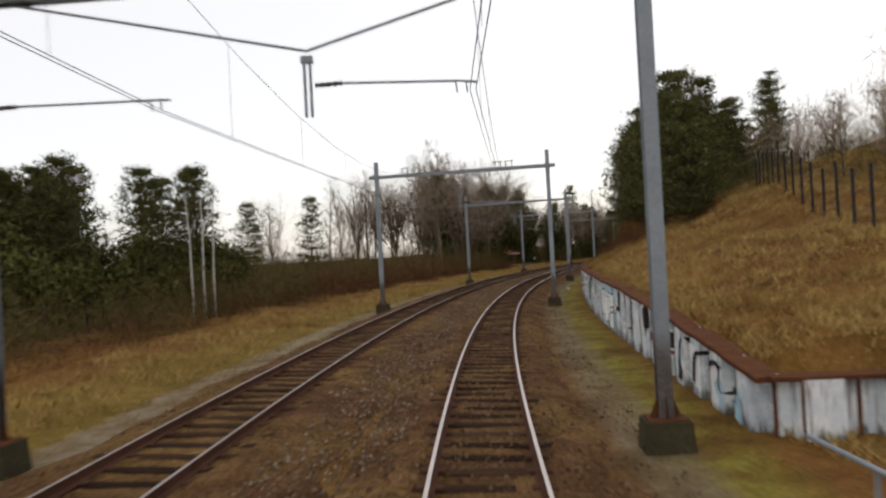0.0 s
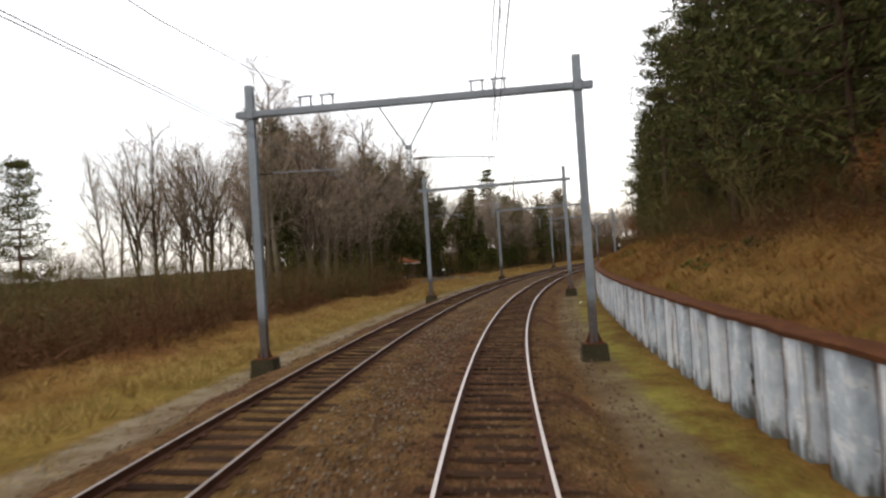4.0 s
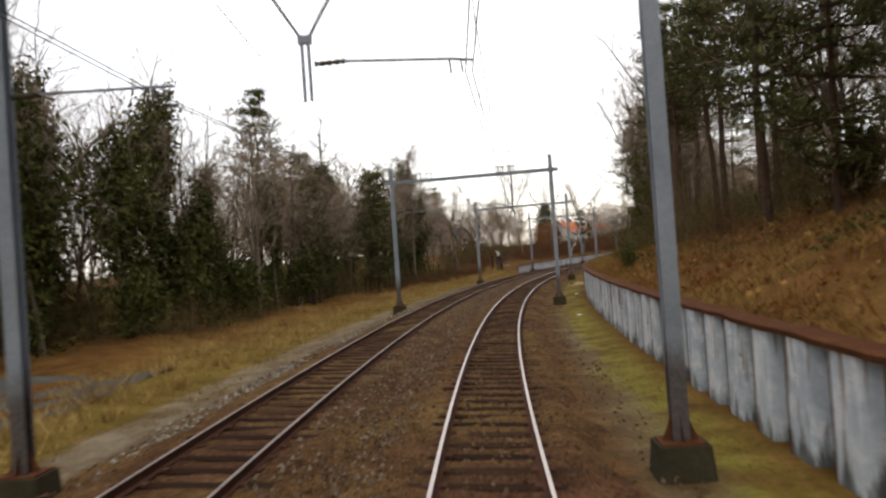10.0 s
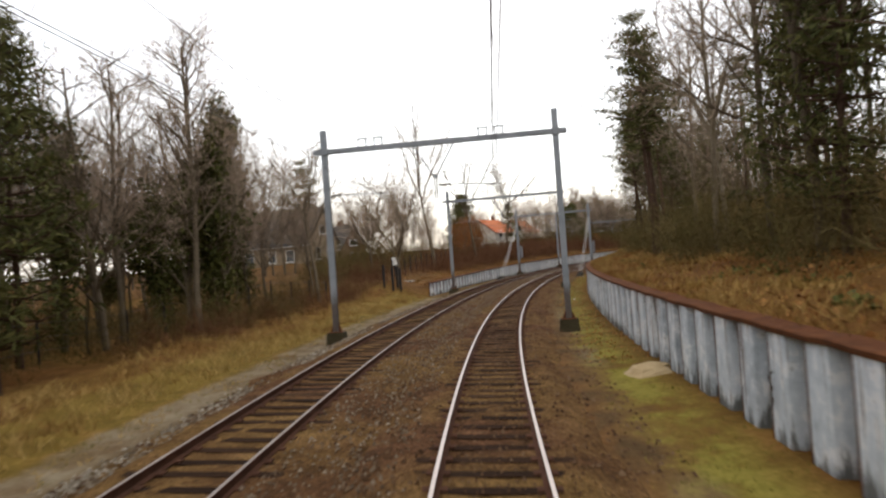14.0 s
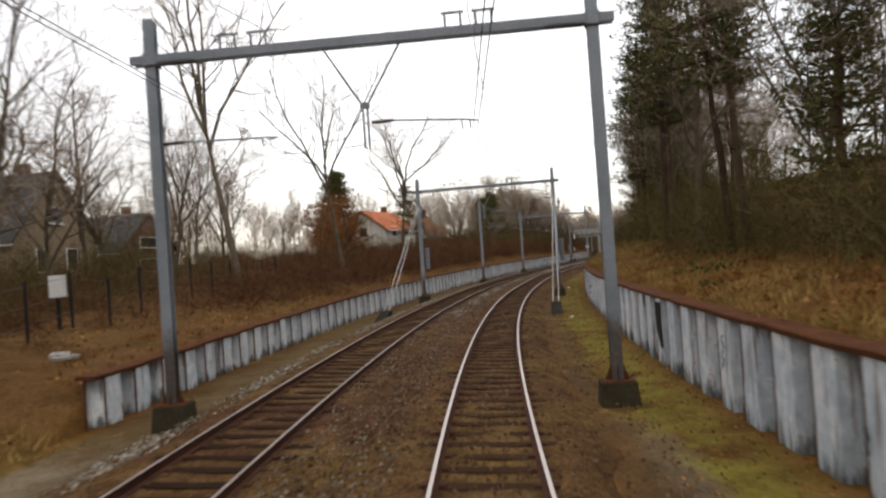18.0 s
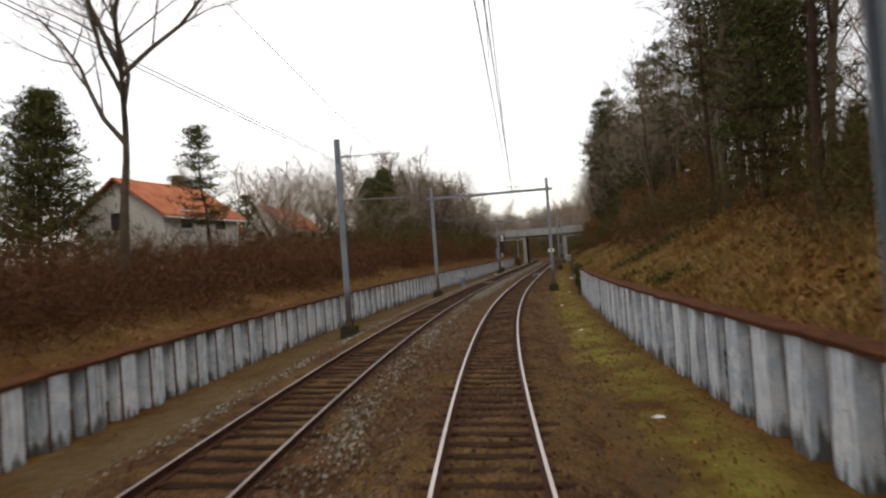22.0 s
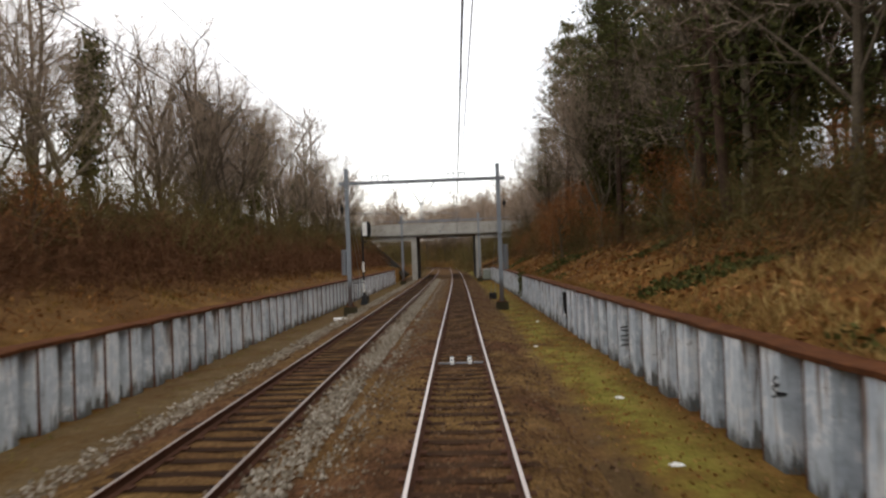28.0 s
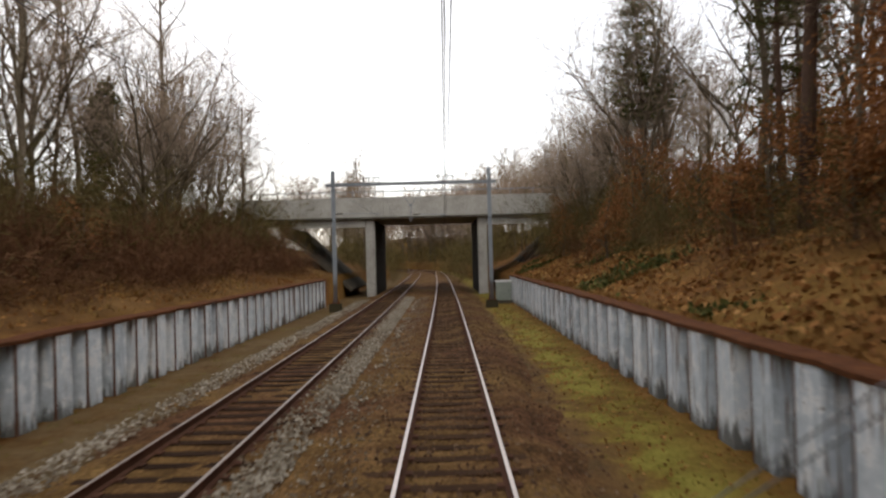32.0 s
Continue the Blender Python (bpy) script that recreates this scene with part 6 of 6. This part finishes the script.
# pale pieces at the start of the wall
field([(15.2, 0.75), (14.3, 0.55), (12.6, 0.4), (12.4, -0.2), (14.2, -0.3), (15.3, -0.1)], SILVER, "silver graffiti field on the pile wall", 0.024)
field([(13.6, 0.15), (12.9, 0.3), (12.2, 0.1), (12.1, -0.3), (13.2, -0.3)], PALE_BLUE, "pale blue graffiti patch on the pile wall", 0.03)
line([(14.9, -0.1), (14.8, 0.55), (14.2, 0.6), (14.0, 0.1)], 0.09, BLACK, "black graffiti outline on the pile wall")
line([(14.0, 0.3), (13.5, 0.6), (13.1, 0.45), (13.3, 0.1), (12.7, -0.1)], 0.09, BLACK, "black graffiti outline on the pile wall")
line([(13.0, 0.45), (12.6, 0.35), (12.4, 0.0)], 0.07, BLACK, "black graffiti outline on the pile wall")
line([(15.98, -0.25), (15.79, 0.83), (15.4, 0.42), (15.28, -0.15)], 0.14, BLACK, "black graffiti letter on the pile wall")
line([(15.7, 0.78), (15.55, 0.4), (15.2, 0.42)], 0.05, WHITE, "white graffiti line on the pile wall", 0.056)
line([(15.55, 0.7), (15.45, 0.3), (15.4, -0.2)], 0.05, WHITE, "white graffiti line on the pile wall", 0.056)
# black letters with white outlines over a maroon band
field([(19.9, 0.45), (18.7, 0.5), (17.4, 0.5), (16.55, 0.68), (16.75, 0.12), (17.3, 0.15), (18.6, 0.28), (19.8, 0.25)], MAROON, "maroon graffiti band on the pile wall", 0.024)
for outline in ([(20.05, 1.08), (19.5, 1.22), (19.0, 1.1), (18.8, 0.75), (19.1, 0.48), (19.95, 0.4)], [(18.5, 1.12), (17.9, 1.12), (17.2, 1.02), (17.3, 0.55), (17.9, 0.42), (18.65, 0.42)], [(17.3, 0.75), (16.95, 0.72), (16.84, 0.5), (17.15, 0.2), (17.25, 0.45)]):
    field(outline, BLACK, "black graffiti letter on the pile wall", 0.034)
    line(outline + outline[:1], 0.05, WHITE, "white outline of a graffiti letter")
line([(19.7, 0.95), (19.25, 0.9), (19.2, 0.6), (19.7, 0.55)], 0.05, WHITE, "white graffiti line on the pile wall")
line([(18.3, 0.5), (18.2, 1.0), (17.9, 0.6), (17.6, 1.0), (17.5, 0.5)], 0.05, WHITE, "white graffiti line on the pile wall")
# white bubble letters on a pale blue ground
field([(29.75, 1.2), (28.0, 1.34), (26.0, 1.34), (24.95, 1.36), (24.9, 0.3), (25.6, -0.3), (27.6, -0.36), (29.5, -0.2)], PALE_BLUE, "pale blue graffiti ground on the pile wall", 0.022)
for outline in ([(29.4, 1.0), (28.9, 1.16), (28.3, 1.2), (27.75, 1.0), (27.5, 0.4), (27.5, -0.16), (28.1, -0.12), (29.2, 0.02), (29.45, 0.5)], [(27.62, 0.97), (26.95, 1.12), (26.25, 1.05), (25.98, 0.8), (26.1, 0.45), (26.7, 0.3), (27.2, -0.14), (27.45, 0.2)], [(26.65, 0.5), (26.2, 0.62), (25.75, 0.55), (25.6, 0.3), (25.6, -0.3), (26.4, -0.3), (27.1, -0.2)], [(25.54, 0.85), (25.25, 0.84), (25.03, 0.7), (25.1, 0.4), (25.5, 0.45)]):
    field(outline, BRIGHT, "white bubble graffiti letter on the pile wall", 0.034)
    line(outline + outline[:1], 0.045, BLACK, "thin black outline of a graffiti letter")
line([(29.1, 0.95), (28.9, 0.65), (28.5, 0.72)], 0.035, BLACK, "thin black graffiti mark on the pile wall", 0.052)
line([(28.2, 0.9), (28.15, 0.6)], 0.035, BLACK, "thin black graffiti mark on the pile wall", 0.052)
line([(26.75, 0.95), (26.65, 0.7)], 0.035, BLACK, "thin black graffiti mark on the pile wall", 0.052)
strokes(23.8, 25.0, 0.7, 1.25, 9, NEAR_BLACK, 10, "dark graffiti tag on the pile wall", 0.05)
strokes(21.0, 22.6, 0.2, 1.1, 8, NEAR_BLACK, 16, "dark graffiti tag on the pile wall", 0.05)
strokes(30.6, 32.0, 0.75, 1.2, 9, BRIGHT, 27, "pale graffiti tag on the pile wall", 0.05)
# black and silver piece with curls
field([(34.3, 1.3), (33.0, 1.38), (31.9, 1.36), (31.8, 0.5), (32.6, 0.4), (33.4, 0.6), (34.2, 0.85)], SILVER, "silver graffiti field on the pile wall", 0.022)
field([(34.35, 1.1), (34.1, 1.22), (33.95, 1.1), (34.0, 0.82), (34.2, 0.82)], BLACK, "black graffiti blob on the pile wall", 0.034)
field([(33.15, 1.25), (32.6, 1.32), (32.5, 1.1), (32.9, 0.84), (33.1, 0.95)], BLACK, "black graffiti blob on the pile wall", 0.034)
field([(32.5, 0.95), (32.2, 1.0), (31.9, 0.8), (32.1, 0.62), (32.5, 0.72)], BLACK, "black graffiti blob on the pile wall", 0.034)
line([(33.9, 0.85), (33.88, 1.2), (33.6, 1.4), (33.3, 1.25), (33.5, 1.1)], 0.09, BLACK, "black graffiti curl on the pile wall")
line([(34.05, 1.25), (33.95, 0.85), (33.4, 0.66), (33.2, 0.8)], 0.05, BRIGHT, "white graffiti curl on the pile wall", 0.056)
line([(32.45, 1.36), (32.3, 1.0), (32.75, 0.75), (32.7, 0.55), (32.2, 0.45)], 0.1, BLACK, "black graffiti curl on the pile wall")
line([(32.6, 1.3), (32.45, 0.95), (32.8, 0.8)], 0.045, BRIGHT, "white graffiti curl on the pile wall", 0.056)
# black blob with white zigzag, and tags
field([(36.95, 1.0), (36.5, 1.16), (35.95, 1.12), (35.9, 0.6), (36.08, 0.15), (36.4, 0.2), (36.7, 0.6)], BLACK, "black graffiti blob on the pile wall", 0.034)
line([(36.85, 0.95), (36.2, 0.9), (36.8, 0.75), (36.2, 0.68), (36.75, 0.55), (36.25, 0.48), (36.6, 0.35)], 0.06, BRIGHT, "white zigzag graffiti on the pile wall")
strokes(35.3, 35.9, 0.2, 1.1, 9, NEAR_BLACK, 28, "faint grey graffiti tag on the pile wall", 0.035)
line([(35.05, 1.42), (34.85, 1.42), (34.82, 1.18), (35.05, 1.18), (35.05, 1.42)], 0.05, BLACK, "black ring tag on the pile wall")
line([(35.0, 1.0), (34.85, 0.7), (35.0, 0.62), (34.75, 0.5)], 0.05, BLACK, "upright black graffiti tag on the pile wall")
line([(34.65, 0.4), (34.5, 0.2), (34.65, 0.1), (34.4, -0.05)], 0.05, BLACK, "upright black graffiti tag on the pile wall")
line([(44.25, 1.25), (44.1, 0.5), (43.6, 0.45), (43.5, 1.1), (43.1, 1.2), (42.85, 0.5)], 0.08, BLACK, "dark graffiti tag on the pile wall")
line([(39.6, 1.15), (39.3, 1.25), (38.9, 1.2), (39.2, 0.95), (39.5, 0.8), (38.9, 0.74)], 0.05, BLACK, "dark graffiti tag on the pile wall")
line([(46.9, 0.72), (46.6, 0.35), (46.2, 0.4), (46.3, 0.0), (45.9, -0.02)], 0.05, BLACK, "dark graffiti tag on the pile wall")
line([(47.95, 1.1), (47.75, 0.85), (47.9, 0.75), (47.5, 0.6), (47.7, 0.5), (47.4, 0.3)], 0.045, BLACK, "dark graffiti tag on the pile wall")
line([(46.1, 0.85), (46.0, 0.6), (46.15, 0.5), (45.8, 0.55), (45.75, 0.3), (45.55, 0.28)], 0.045, BLACK, "dark graffiti tag on the pile wall")
# tags further on
TAGS = ((60, 0.5, 0.2, 1.0), (86, 0.5, 0.9, 1.25), (88.5, 0.5, 0.9, 1.25), (93.5, 0.4, 0.9, 1.25), (103.0, 0.8, 1.1, 1.35), (112.7, 0.4, 0.55, 1.1), (121.8, 0.5, 0.5, 1.3), (116.5, 0.6, 0.2, 1.0), (133, 0.5, 0.1, 1.0), (144, 0.5, 0.2, 1.0), (146.5, 0.5, 0.2, 1.0), (171.5, 0.4, 0.1, 1.0), (196, 0.4, 0.2, 1.0), (212.8, 0.3, 0.2, 0.7), (217.7, 0.4, 0.4, 1.3), (244.1, 0.5, 0.15, 1.25), (253.8, 0.5, 0.3, 1.25), (254.9, 0.3, -0.05, 1.25), (262, 0.4, 0.2, 1.0), (283.5, 0.5, 0.2, 1.0), (297, 0.4, 0.2, 1.0), (323.8, 0.4, 0.7, 1.15), (329.2, 0.3, 0.45, 1.35), (333, 0.5, 0.2, 1.0), (343.8, 0.6, 0.3, 1.2), (353.2, 0.5, 0.1, 1.0), (365, 0.4, 0.2, 1.0), (383, 0.6, 0.2, 1.0))
for i, (s, w, z0, z1) in enumerate(TAGS):
    strokes(s, s + 0.8 * w, z0, z0 + 0.75 * (z1 - z0), 4, BLACK, 100 + i, "small dark graffiti tag on the pile wall", 0.03)
field([(223.8, 1.3), (222.7, 1.32), (222.5, 0.0), (223.2, 0.1), (223.6, 0.6)], NEAR_BLACK, "sooty black graffiti patch on the pile wall")
field([(344.0, 1.2), (343.2, 1.25), (343.0, 0.0), (343.8, 0.2)], BLACK, "black graffiti patch on the pile wall")
strokes(343.1, 343.9, 0.2, 1.15, 6, BRIGHT, 33, "white graffiti marks on the pile wall", 0.05)
scrawl(122.4, 123.2, 0.35, 1.25, MAROON, 30, "maroon graffiti patch on the pile wall")
scrawl(105.0, 105.6, 0.6, 1.05, PALE_BLUE, 31, "pale blue paint patch on the pile wall")


# ---- ivy over the wall ----
def wall_ivy(s0, s1, top, low, n, seed):
    rng = np.random.RandomState(seed)
    s, u = rng.uniform(s0, s1, n), rng.rand(n)
    z = top - (top - low) * u ** 1.4
    c = place(s, wall_r(s) - 0.28 + rng.normal(0, 0.06, n) + 0.4 * np.maximum(z - 1.35, 0), z)
    v, f = leaf_cloud(rng, c, 3, 0.12, 0.07, 1.0, 0.8)
    return tagged(new("wall_ivy", mesh_of("wall_ivy", v, f, IVY)), "dark green ivy hanging over the pile wall", "ivy", "wall ivy", kind="stuff")


for i, (a, b_, low) in enumerate(((298.8, 300.6, -0.1), (301.8, 303.6, 0.0), (295.6, 297.2, -0.3), (318.4, 320.0, 0.5), (363.0, 365.4, -0.1))):
    wall_ivy(a, b_, 1.55, low, 260, 50 + i)


# ---- small things on the ground ----
def lump(name, s, l, size, mat, seed, label, category, z=None):
    """An uneven low heap or crumpled piece."""
    rng = np.random.RandomState(seed)
    v, f = [], []
    rings, n = 4, 9
    for i in range(rings):
        k = i / rings
        for j in range(n):
            a = 2 * math.pi * j / n
            r = math.cos(k * math.pi / 2) * (1 + rng.normal(0, 0.14))
            v.append((math.cos(a) * r * size[0], math.sin(a) * r * size[1], size[2] * (math.sin(k * math.pi / 2) + rng.normal(0, 0.05)) - 0.02))
    v.append((0, 0, size[2]))
    for i in range(rings - 1):
        f += [(i * n + j, i * n + (j + 1) % n, (i + 1) * n + (j + 1) % n, (i + 1) * n + j) for j in range(n)]
    f += [((rings - 1) * n + j, (rings - 1) * n + (j + 1) % n, rings * n) for j in range(n)]
    ob = new(name, mesh_of(name, v, f, mat))
    ob.matrix_basis = stand(s, l, float(lift(s, l)) if z is None else z, rng.uniform(0, 360))
    return tagged(ob, label, category)


SAND = mottled("sand", [(0.3, (0.28, 0.2, 0.11)), (0.7, (0.45, 0.35, 0.21))], 2, 25, 0.95, 0, 0.4)
lump("sand_heap", 178.4, 4.0, (0.55, 0.8, 0.25), SAND, 1, "small heap of pale yellow sand by the wall", "heap")
lump("plastic_bag", 105.4, 9.0, (0.35, 0.3, 0.28), PALE_BLUE, 2, "crumpled pale blue plastic bag on the slope", "bag")
for i, (s, l) in enumerate(((347.4, 3.84), (324.6, 3.3), (300.4, 3.9), (237.8, 3.2), (338.7, 2.75), (314.0, 3.4), (329.5, 3.6), (289.0, 3.1), (276.5, 3.3), (262.0, 3.2), (205.0, 3.6), (166.0, 3.9), (90.0, 3.4), (56.5, 3.3), (150.5, 3.6))):
    lump("litter_scrap", s, l, (0.09, 0.14, 0.05), WHITE, 10 + i, "small white scrap of litter on the moss", "litter")
lump("litter_scrap", 144.7, -0.95, (0.1, 0.12, 0.08), WHITE, 40, "small white lump between the rails", "litter", -0.17)

for i, (s, l) in enumerate(((36.4, -17.9), (36.9, -17.5), (37.3, -17.1))):
    bt = thing("birch_stem", stand(s, l, float(lift(s, l)) - 0.1, 40 * i), "slender pale birch stem without branches", "tree", "birch stems")
    part("stem", Build().tube([(0, 0, 0), (0.12 * (i - 1), 0.1, 2.5), (-0.15 + 0.2 * i, 0.1, 5.2), (0.3 * (i - 1), 0, 7.6)], [0.09, 0.075, 0.05, 0.02], 6).mesh("stem", PALE_BARK, True), bt)
    part("twig", Build().tube([(-0.15 + 0.2 * i, 0.1, 5.2), (0.5, 0.3, 6.6)], [0.03, 0.01], 4).mesh("twig", PALE_BARK), bt)

# tarmac apron before the gate
ap_s, ap_l = np.meshgrid(np.linspace(129.5, 138.5, 10), np.linspace(-18.2, -11.5, 8), indexing="ij")
ap_s2 = ap_s + (ap_l + 14) * 0.35
ap_v = place(ap_s2, ap_l, lift(ap_s2, ap_l) + 0.035).reshape(-1, 3)
ap_i = np.arange(80).reshape(10, 8)
ap_f = np.stack([ap_i[:-1, :-1], ap_i[:-1, 1:], ap_i[1:, 1:], ap_i[1:, :-1]], -1).reshape(-1, 4)
tagged(new("pavement", mesh_of("pavement", ap_v, ap_f, mottled("old_tarmac", [(0.3, (0.05, 0.045, 0.038)), (0.7, (0.12, 0.11, 0.095))], 0.8, 12, 0.95, 0, 0.3), True)), "patch of worn grey tarmac before the gate", "pavement", kind="structure")


# ---- loose stones, grass and leaves: past counting, joined ----
def scatter(n, s0, s1, l0, l1, seed):
    rng = np.random.RandomState(seed)
    return rng, rng.uniform(s0, s1, n), rng.uniform(l0, l1, n)


def stones(name, n, s0, s1, bands, size, mat, seed, label, rag=0.0, gap=-2.0):
    rng = np.random.RandomState(seed)
    s = rng.uniform(s0, s1, n)
    k = rng.randint(0, len(bands), n)
    lo, hi, zz = (np.array([b[i] for b in bands])[k] for i in range(3))
    l = lo + (hi - lo) * rng.rand(n) + rng.normal(0, rag, n)
    keep = np.sin(s * 0.71 + l * 2) * np.sin(s * 0.23 + 1) + rng.uniform(-1, 1, n) > gap
    s, l, zz = s[keep], l[keep], zz[keep]
    n = len(s)
    rel2 = l < -2.4
    a = cant(s)
    own = np.where(rel2, l - space(s), l)
    z = (0.7535 - own) * np.sin(a) * (np.abs(own) < 2.2) + zz - 0.14 * np.maximum(np.abs(own) - 1.45, 0)
    c = place(s, l, z)
    r = size * rng.uniform(0.5, 1.5, (n, 1))
    th = rng.uniform(0, 6.28, n)
    vs = []
    for q in range(4):
        aa = th + q * 1.57 + rng.uniform(-0.3, 0.3, n)
        vs.append(c + np.stack([np.cos(aa), np.sin(aa), 0 * aa - 0.35], -1) * r * rng.uniform(0.7, 1.2, (n, 1)))
    vs.append(c + np.stack([rng.normal(0, 0.25, n), rng.normal(0, 0.25, n), rng.uniform(0.4, 0.9, n)], -1) * r)
    v = np.stack(vs, 1).reshape(-1, 3)
    i = np.arange(n)[:, None, None] * 5
    f = (i + np.array([[0, 1, 4], [1, 2, 4], [2, 3, 4], [3, 0, 4]])[None]).reshape(-1, 3)
    return tagged(new(name, mesh_of(name, v, f, mat)), label, "ballast", kind="stuff")


stones("ballast_stones", 46000, 2, 300, [(-3.3, -0.95, -0.145), (0.95, 2.9, -0.145), (-7.0, -5.5, -0.2), (-0.6, 0.6, -0.175), (-2.9, -1.3, -0.14)], 0.035, STONES, 1, "rust-brown broken ballast stones")
stones("ballast_stones", 18000, 300, 412, [(-3.0, -0.95, -0.145), (0.95, 2.4, -0.145), (-6.6, -5.3, -0.2), (-0.6, 0.6, -0.175)], 0.035, STONES, 2, "brown broken ballast stones")
stones("ballast_stones", 26000, 2, 412, [(-3.5, -1.35, -0.145)], 0.036, MID_STONES, 6, "grey-brown broken ballast stones between the tracks", 0.1)
stones("pale_ballast", 22000, 100, 255, [(-7.2, -6.0, -0.24)], 0.045, PALE_STONES, 3, "pale grey ballast stones on the shoulder", 0.25, -0.1)
stones("pale_ballast", 7000, 238, 300, [(-3.0, -2.4, -0.14), (-6.9, -5.9, -0.2)], 0.042, PALE_STONES, 4, "pale grey ballast stones between the tracks", 0.12, 0.0)
stones("pale_ballast", 34000, 296, 412, [(-3.1, -2.1, -0.14), (-2.95, -2.4, -0.13), (-6.9, -5.9, -0.2)], 0.042, PALE_STONES, 5, "pale grey ballast stones between the tracks", 0.12, -0.6)


def blades(name, n, s0, s1, l0, l1, height, width, mat, seed, label, clump=0.5, category="grass"):
    rng, s, l = scatter(n // 6, s0, s1, l0, l1, seed)
    keep = np.sin(s * 0.9 + l * 1.7) * np.sin(l * 2.3 - s * 0.4) + rng.uniform(-1, 1, len(s)) > -clump
    s, l = np.repeat(s[keep], 6), np.repeat(l[keep], 6)
    m = len(s)
    s, l = s + rng.normal(0, 0.09, m), l + rng.normal(0, 0.09, m)
    c = place(s, l, lift(s, l) - 0.02)
    h = height * rng.uniform(0.4, 1.3, m)
    a = rng.uniform(0, 6.28, m)
    w = np.stack([np.cos(a), np.sin(a), 0 * a], -1) * width
    tip = c + np.stack([rng.normal(0, 0.5, m) * h, rng.normal(0, 0.5, m) * h, h * rng.uniform(0.5, 1.0, m)], -1)
    v = np.stack([c - w, c + w, tip], 1).reshape(-1, 3)
    return tagged(new(name, mesh_of(name, v, np.arange(3 * m).reshape(-1, 3), mat)), label, category, kind="stuff")


blades("dry_grass", 80000, 10, 50, 4.95, 20, 0.34, 0.016, STRAW, 20, "golden dune grass on the slope", 0.7)
blades("dry_grass", 52000, 250, 330, 4.97, 9.5, 0.42, 0.015, STRAW, 25, "straw-coloured grass on the slope", 0.1)
blades("dry_grass", 18000, 160, 262, 4.97, 9, 0.36, 0.014, STRAW, 26, "straw-coloured grass behind the wall", 0.1)
blades("dry_grass", 90000, 40, 170, 4.95, 13, 0.34, 0.017, DRY_GRASS, 11, "tufts of straw-coloured dune grass on the slope", 0.8)
blades("dry_grass", 40000, 160, 275, 4.95, 11, 0.4, 0.014, DRY_GRASS, 12, "tufts of straw-coloured grass behind the wall")
blades("dry_grass", 40000, 270, 412, 4.95, 10, 0.32, 0.014, DRY_GRASS, 13, "tufts of dry grass on the slope", -0.1)
blades("dry_grass", 80000, 0, 219, -13.8, -9.3, 0.5, 0.014, STRAW, 14, "tufts of pale dry grass along the verge", 0.3)
blades("dry_grass", 16000, 0, 219, -9.3, -7.8, 0.16, 0.012, STRAW, 18, "short dry grass along the verge", 0.0)
blades("dry_grass", 30000, 216, 412, -12, -9.5, 0.35, 0.013, DRY_GRASS, 15, "dry grass on the bank behind the low wall", 0.0)
blades("green_grass", 54000, 0, 412, 2.4, 4.65, 0.09, 0.012, GREEN_GRASS, 16, "short mossy grass beside the wall", 0.2)
blades("green_grass", 30000, 0, 412, -9.1, -7.3, 0.12, 0.012, GREEN_GRASS, 17, "short green grass on the verge", 0.0)


blades("dry_grass", 52000, 13, 412, 4.88, 5.4, 0.27, 0.012, DRY_GRASS, 19, "dry grass hanging along the top of the wall", 0.6)


def leaves(n, s0, s1, l0, l1, seed, size=0.1):
    rng, s, l = scatter(n, s0, s1, l0, l1, seed)
    c = place(s, l, lift(s, l) + 0.02)
    v, f = leaf_cloud(rng, c, 1, size, 0.01, 0.3, 0.8)
    return tagged(new("fallen_leaves", mesh_of("fallen_leaves", v, f, LITTER)), "brown fallen leaves on the ground", "leaves", kind="stuff")


leaves(26000, 80, 412, 5, 16, 21, 0.16)
leaves(11000, 180, 412, 2.6, 4.6, 22, 0.06)
leaves(20000, 258, 412, 5, 13, 24, 0.2)
leaves(8000, 217, 412, -14, -9.6, 23, 0.12)


def low_ivy(n, s0, s1, l0, l1, seed, need):
    """Patches of ivy and bramble leaves creeping over the slope."""
    rng, s, l = scatter(n, s0, s1, l0, l1, seed)
    keep = np.sin(s * 0.37 + 0.9) * np.sin(l * 0.8 + s * 0.13) + 0.5 * np.sin(s * 1.1 + l) + rng.normal(0, 0.12, n) > need
    s, l = s[keep], l[keep]
    c = place(s, l, lift(s, l) + 0.06 + 0.12 * rng.rand(len(s)))
    v, f = leaf_cloud(rng, c, 2, 0.15, 0.07, 0.6, 0.75)
    return tagged(new("ground_ivy", mesh_of("ground_ivy", v, f, IVY)), "dark green ivy creeping over the slope", "ivy", kind="stuff")


low_ivy(52000, 262, 412, 5.2, 13, 31, 0.66)
low_ivy(16000, 60, 250, 6, 12, 32, 0.85)
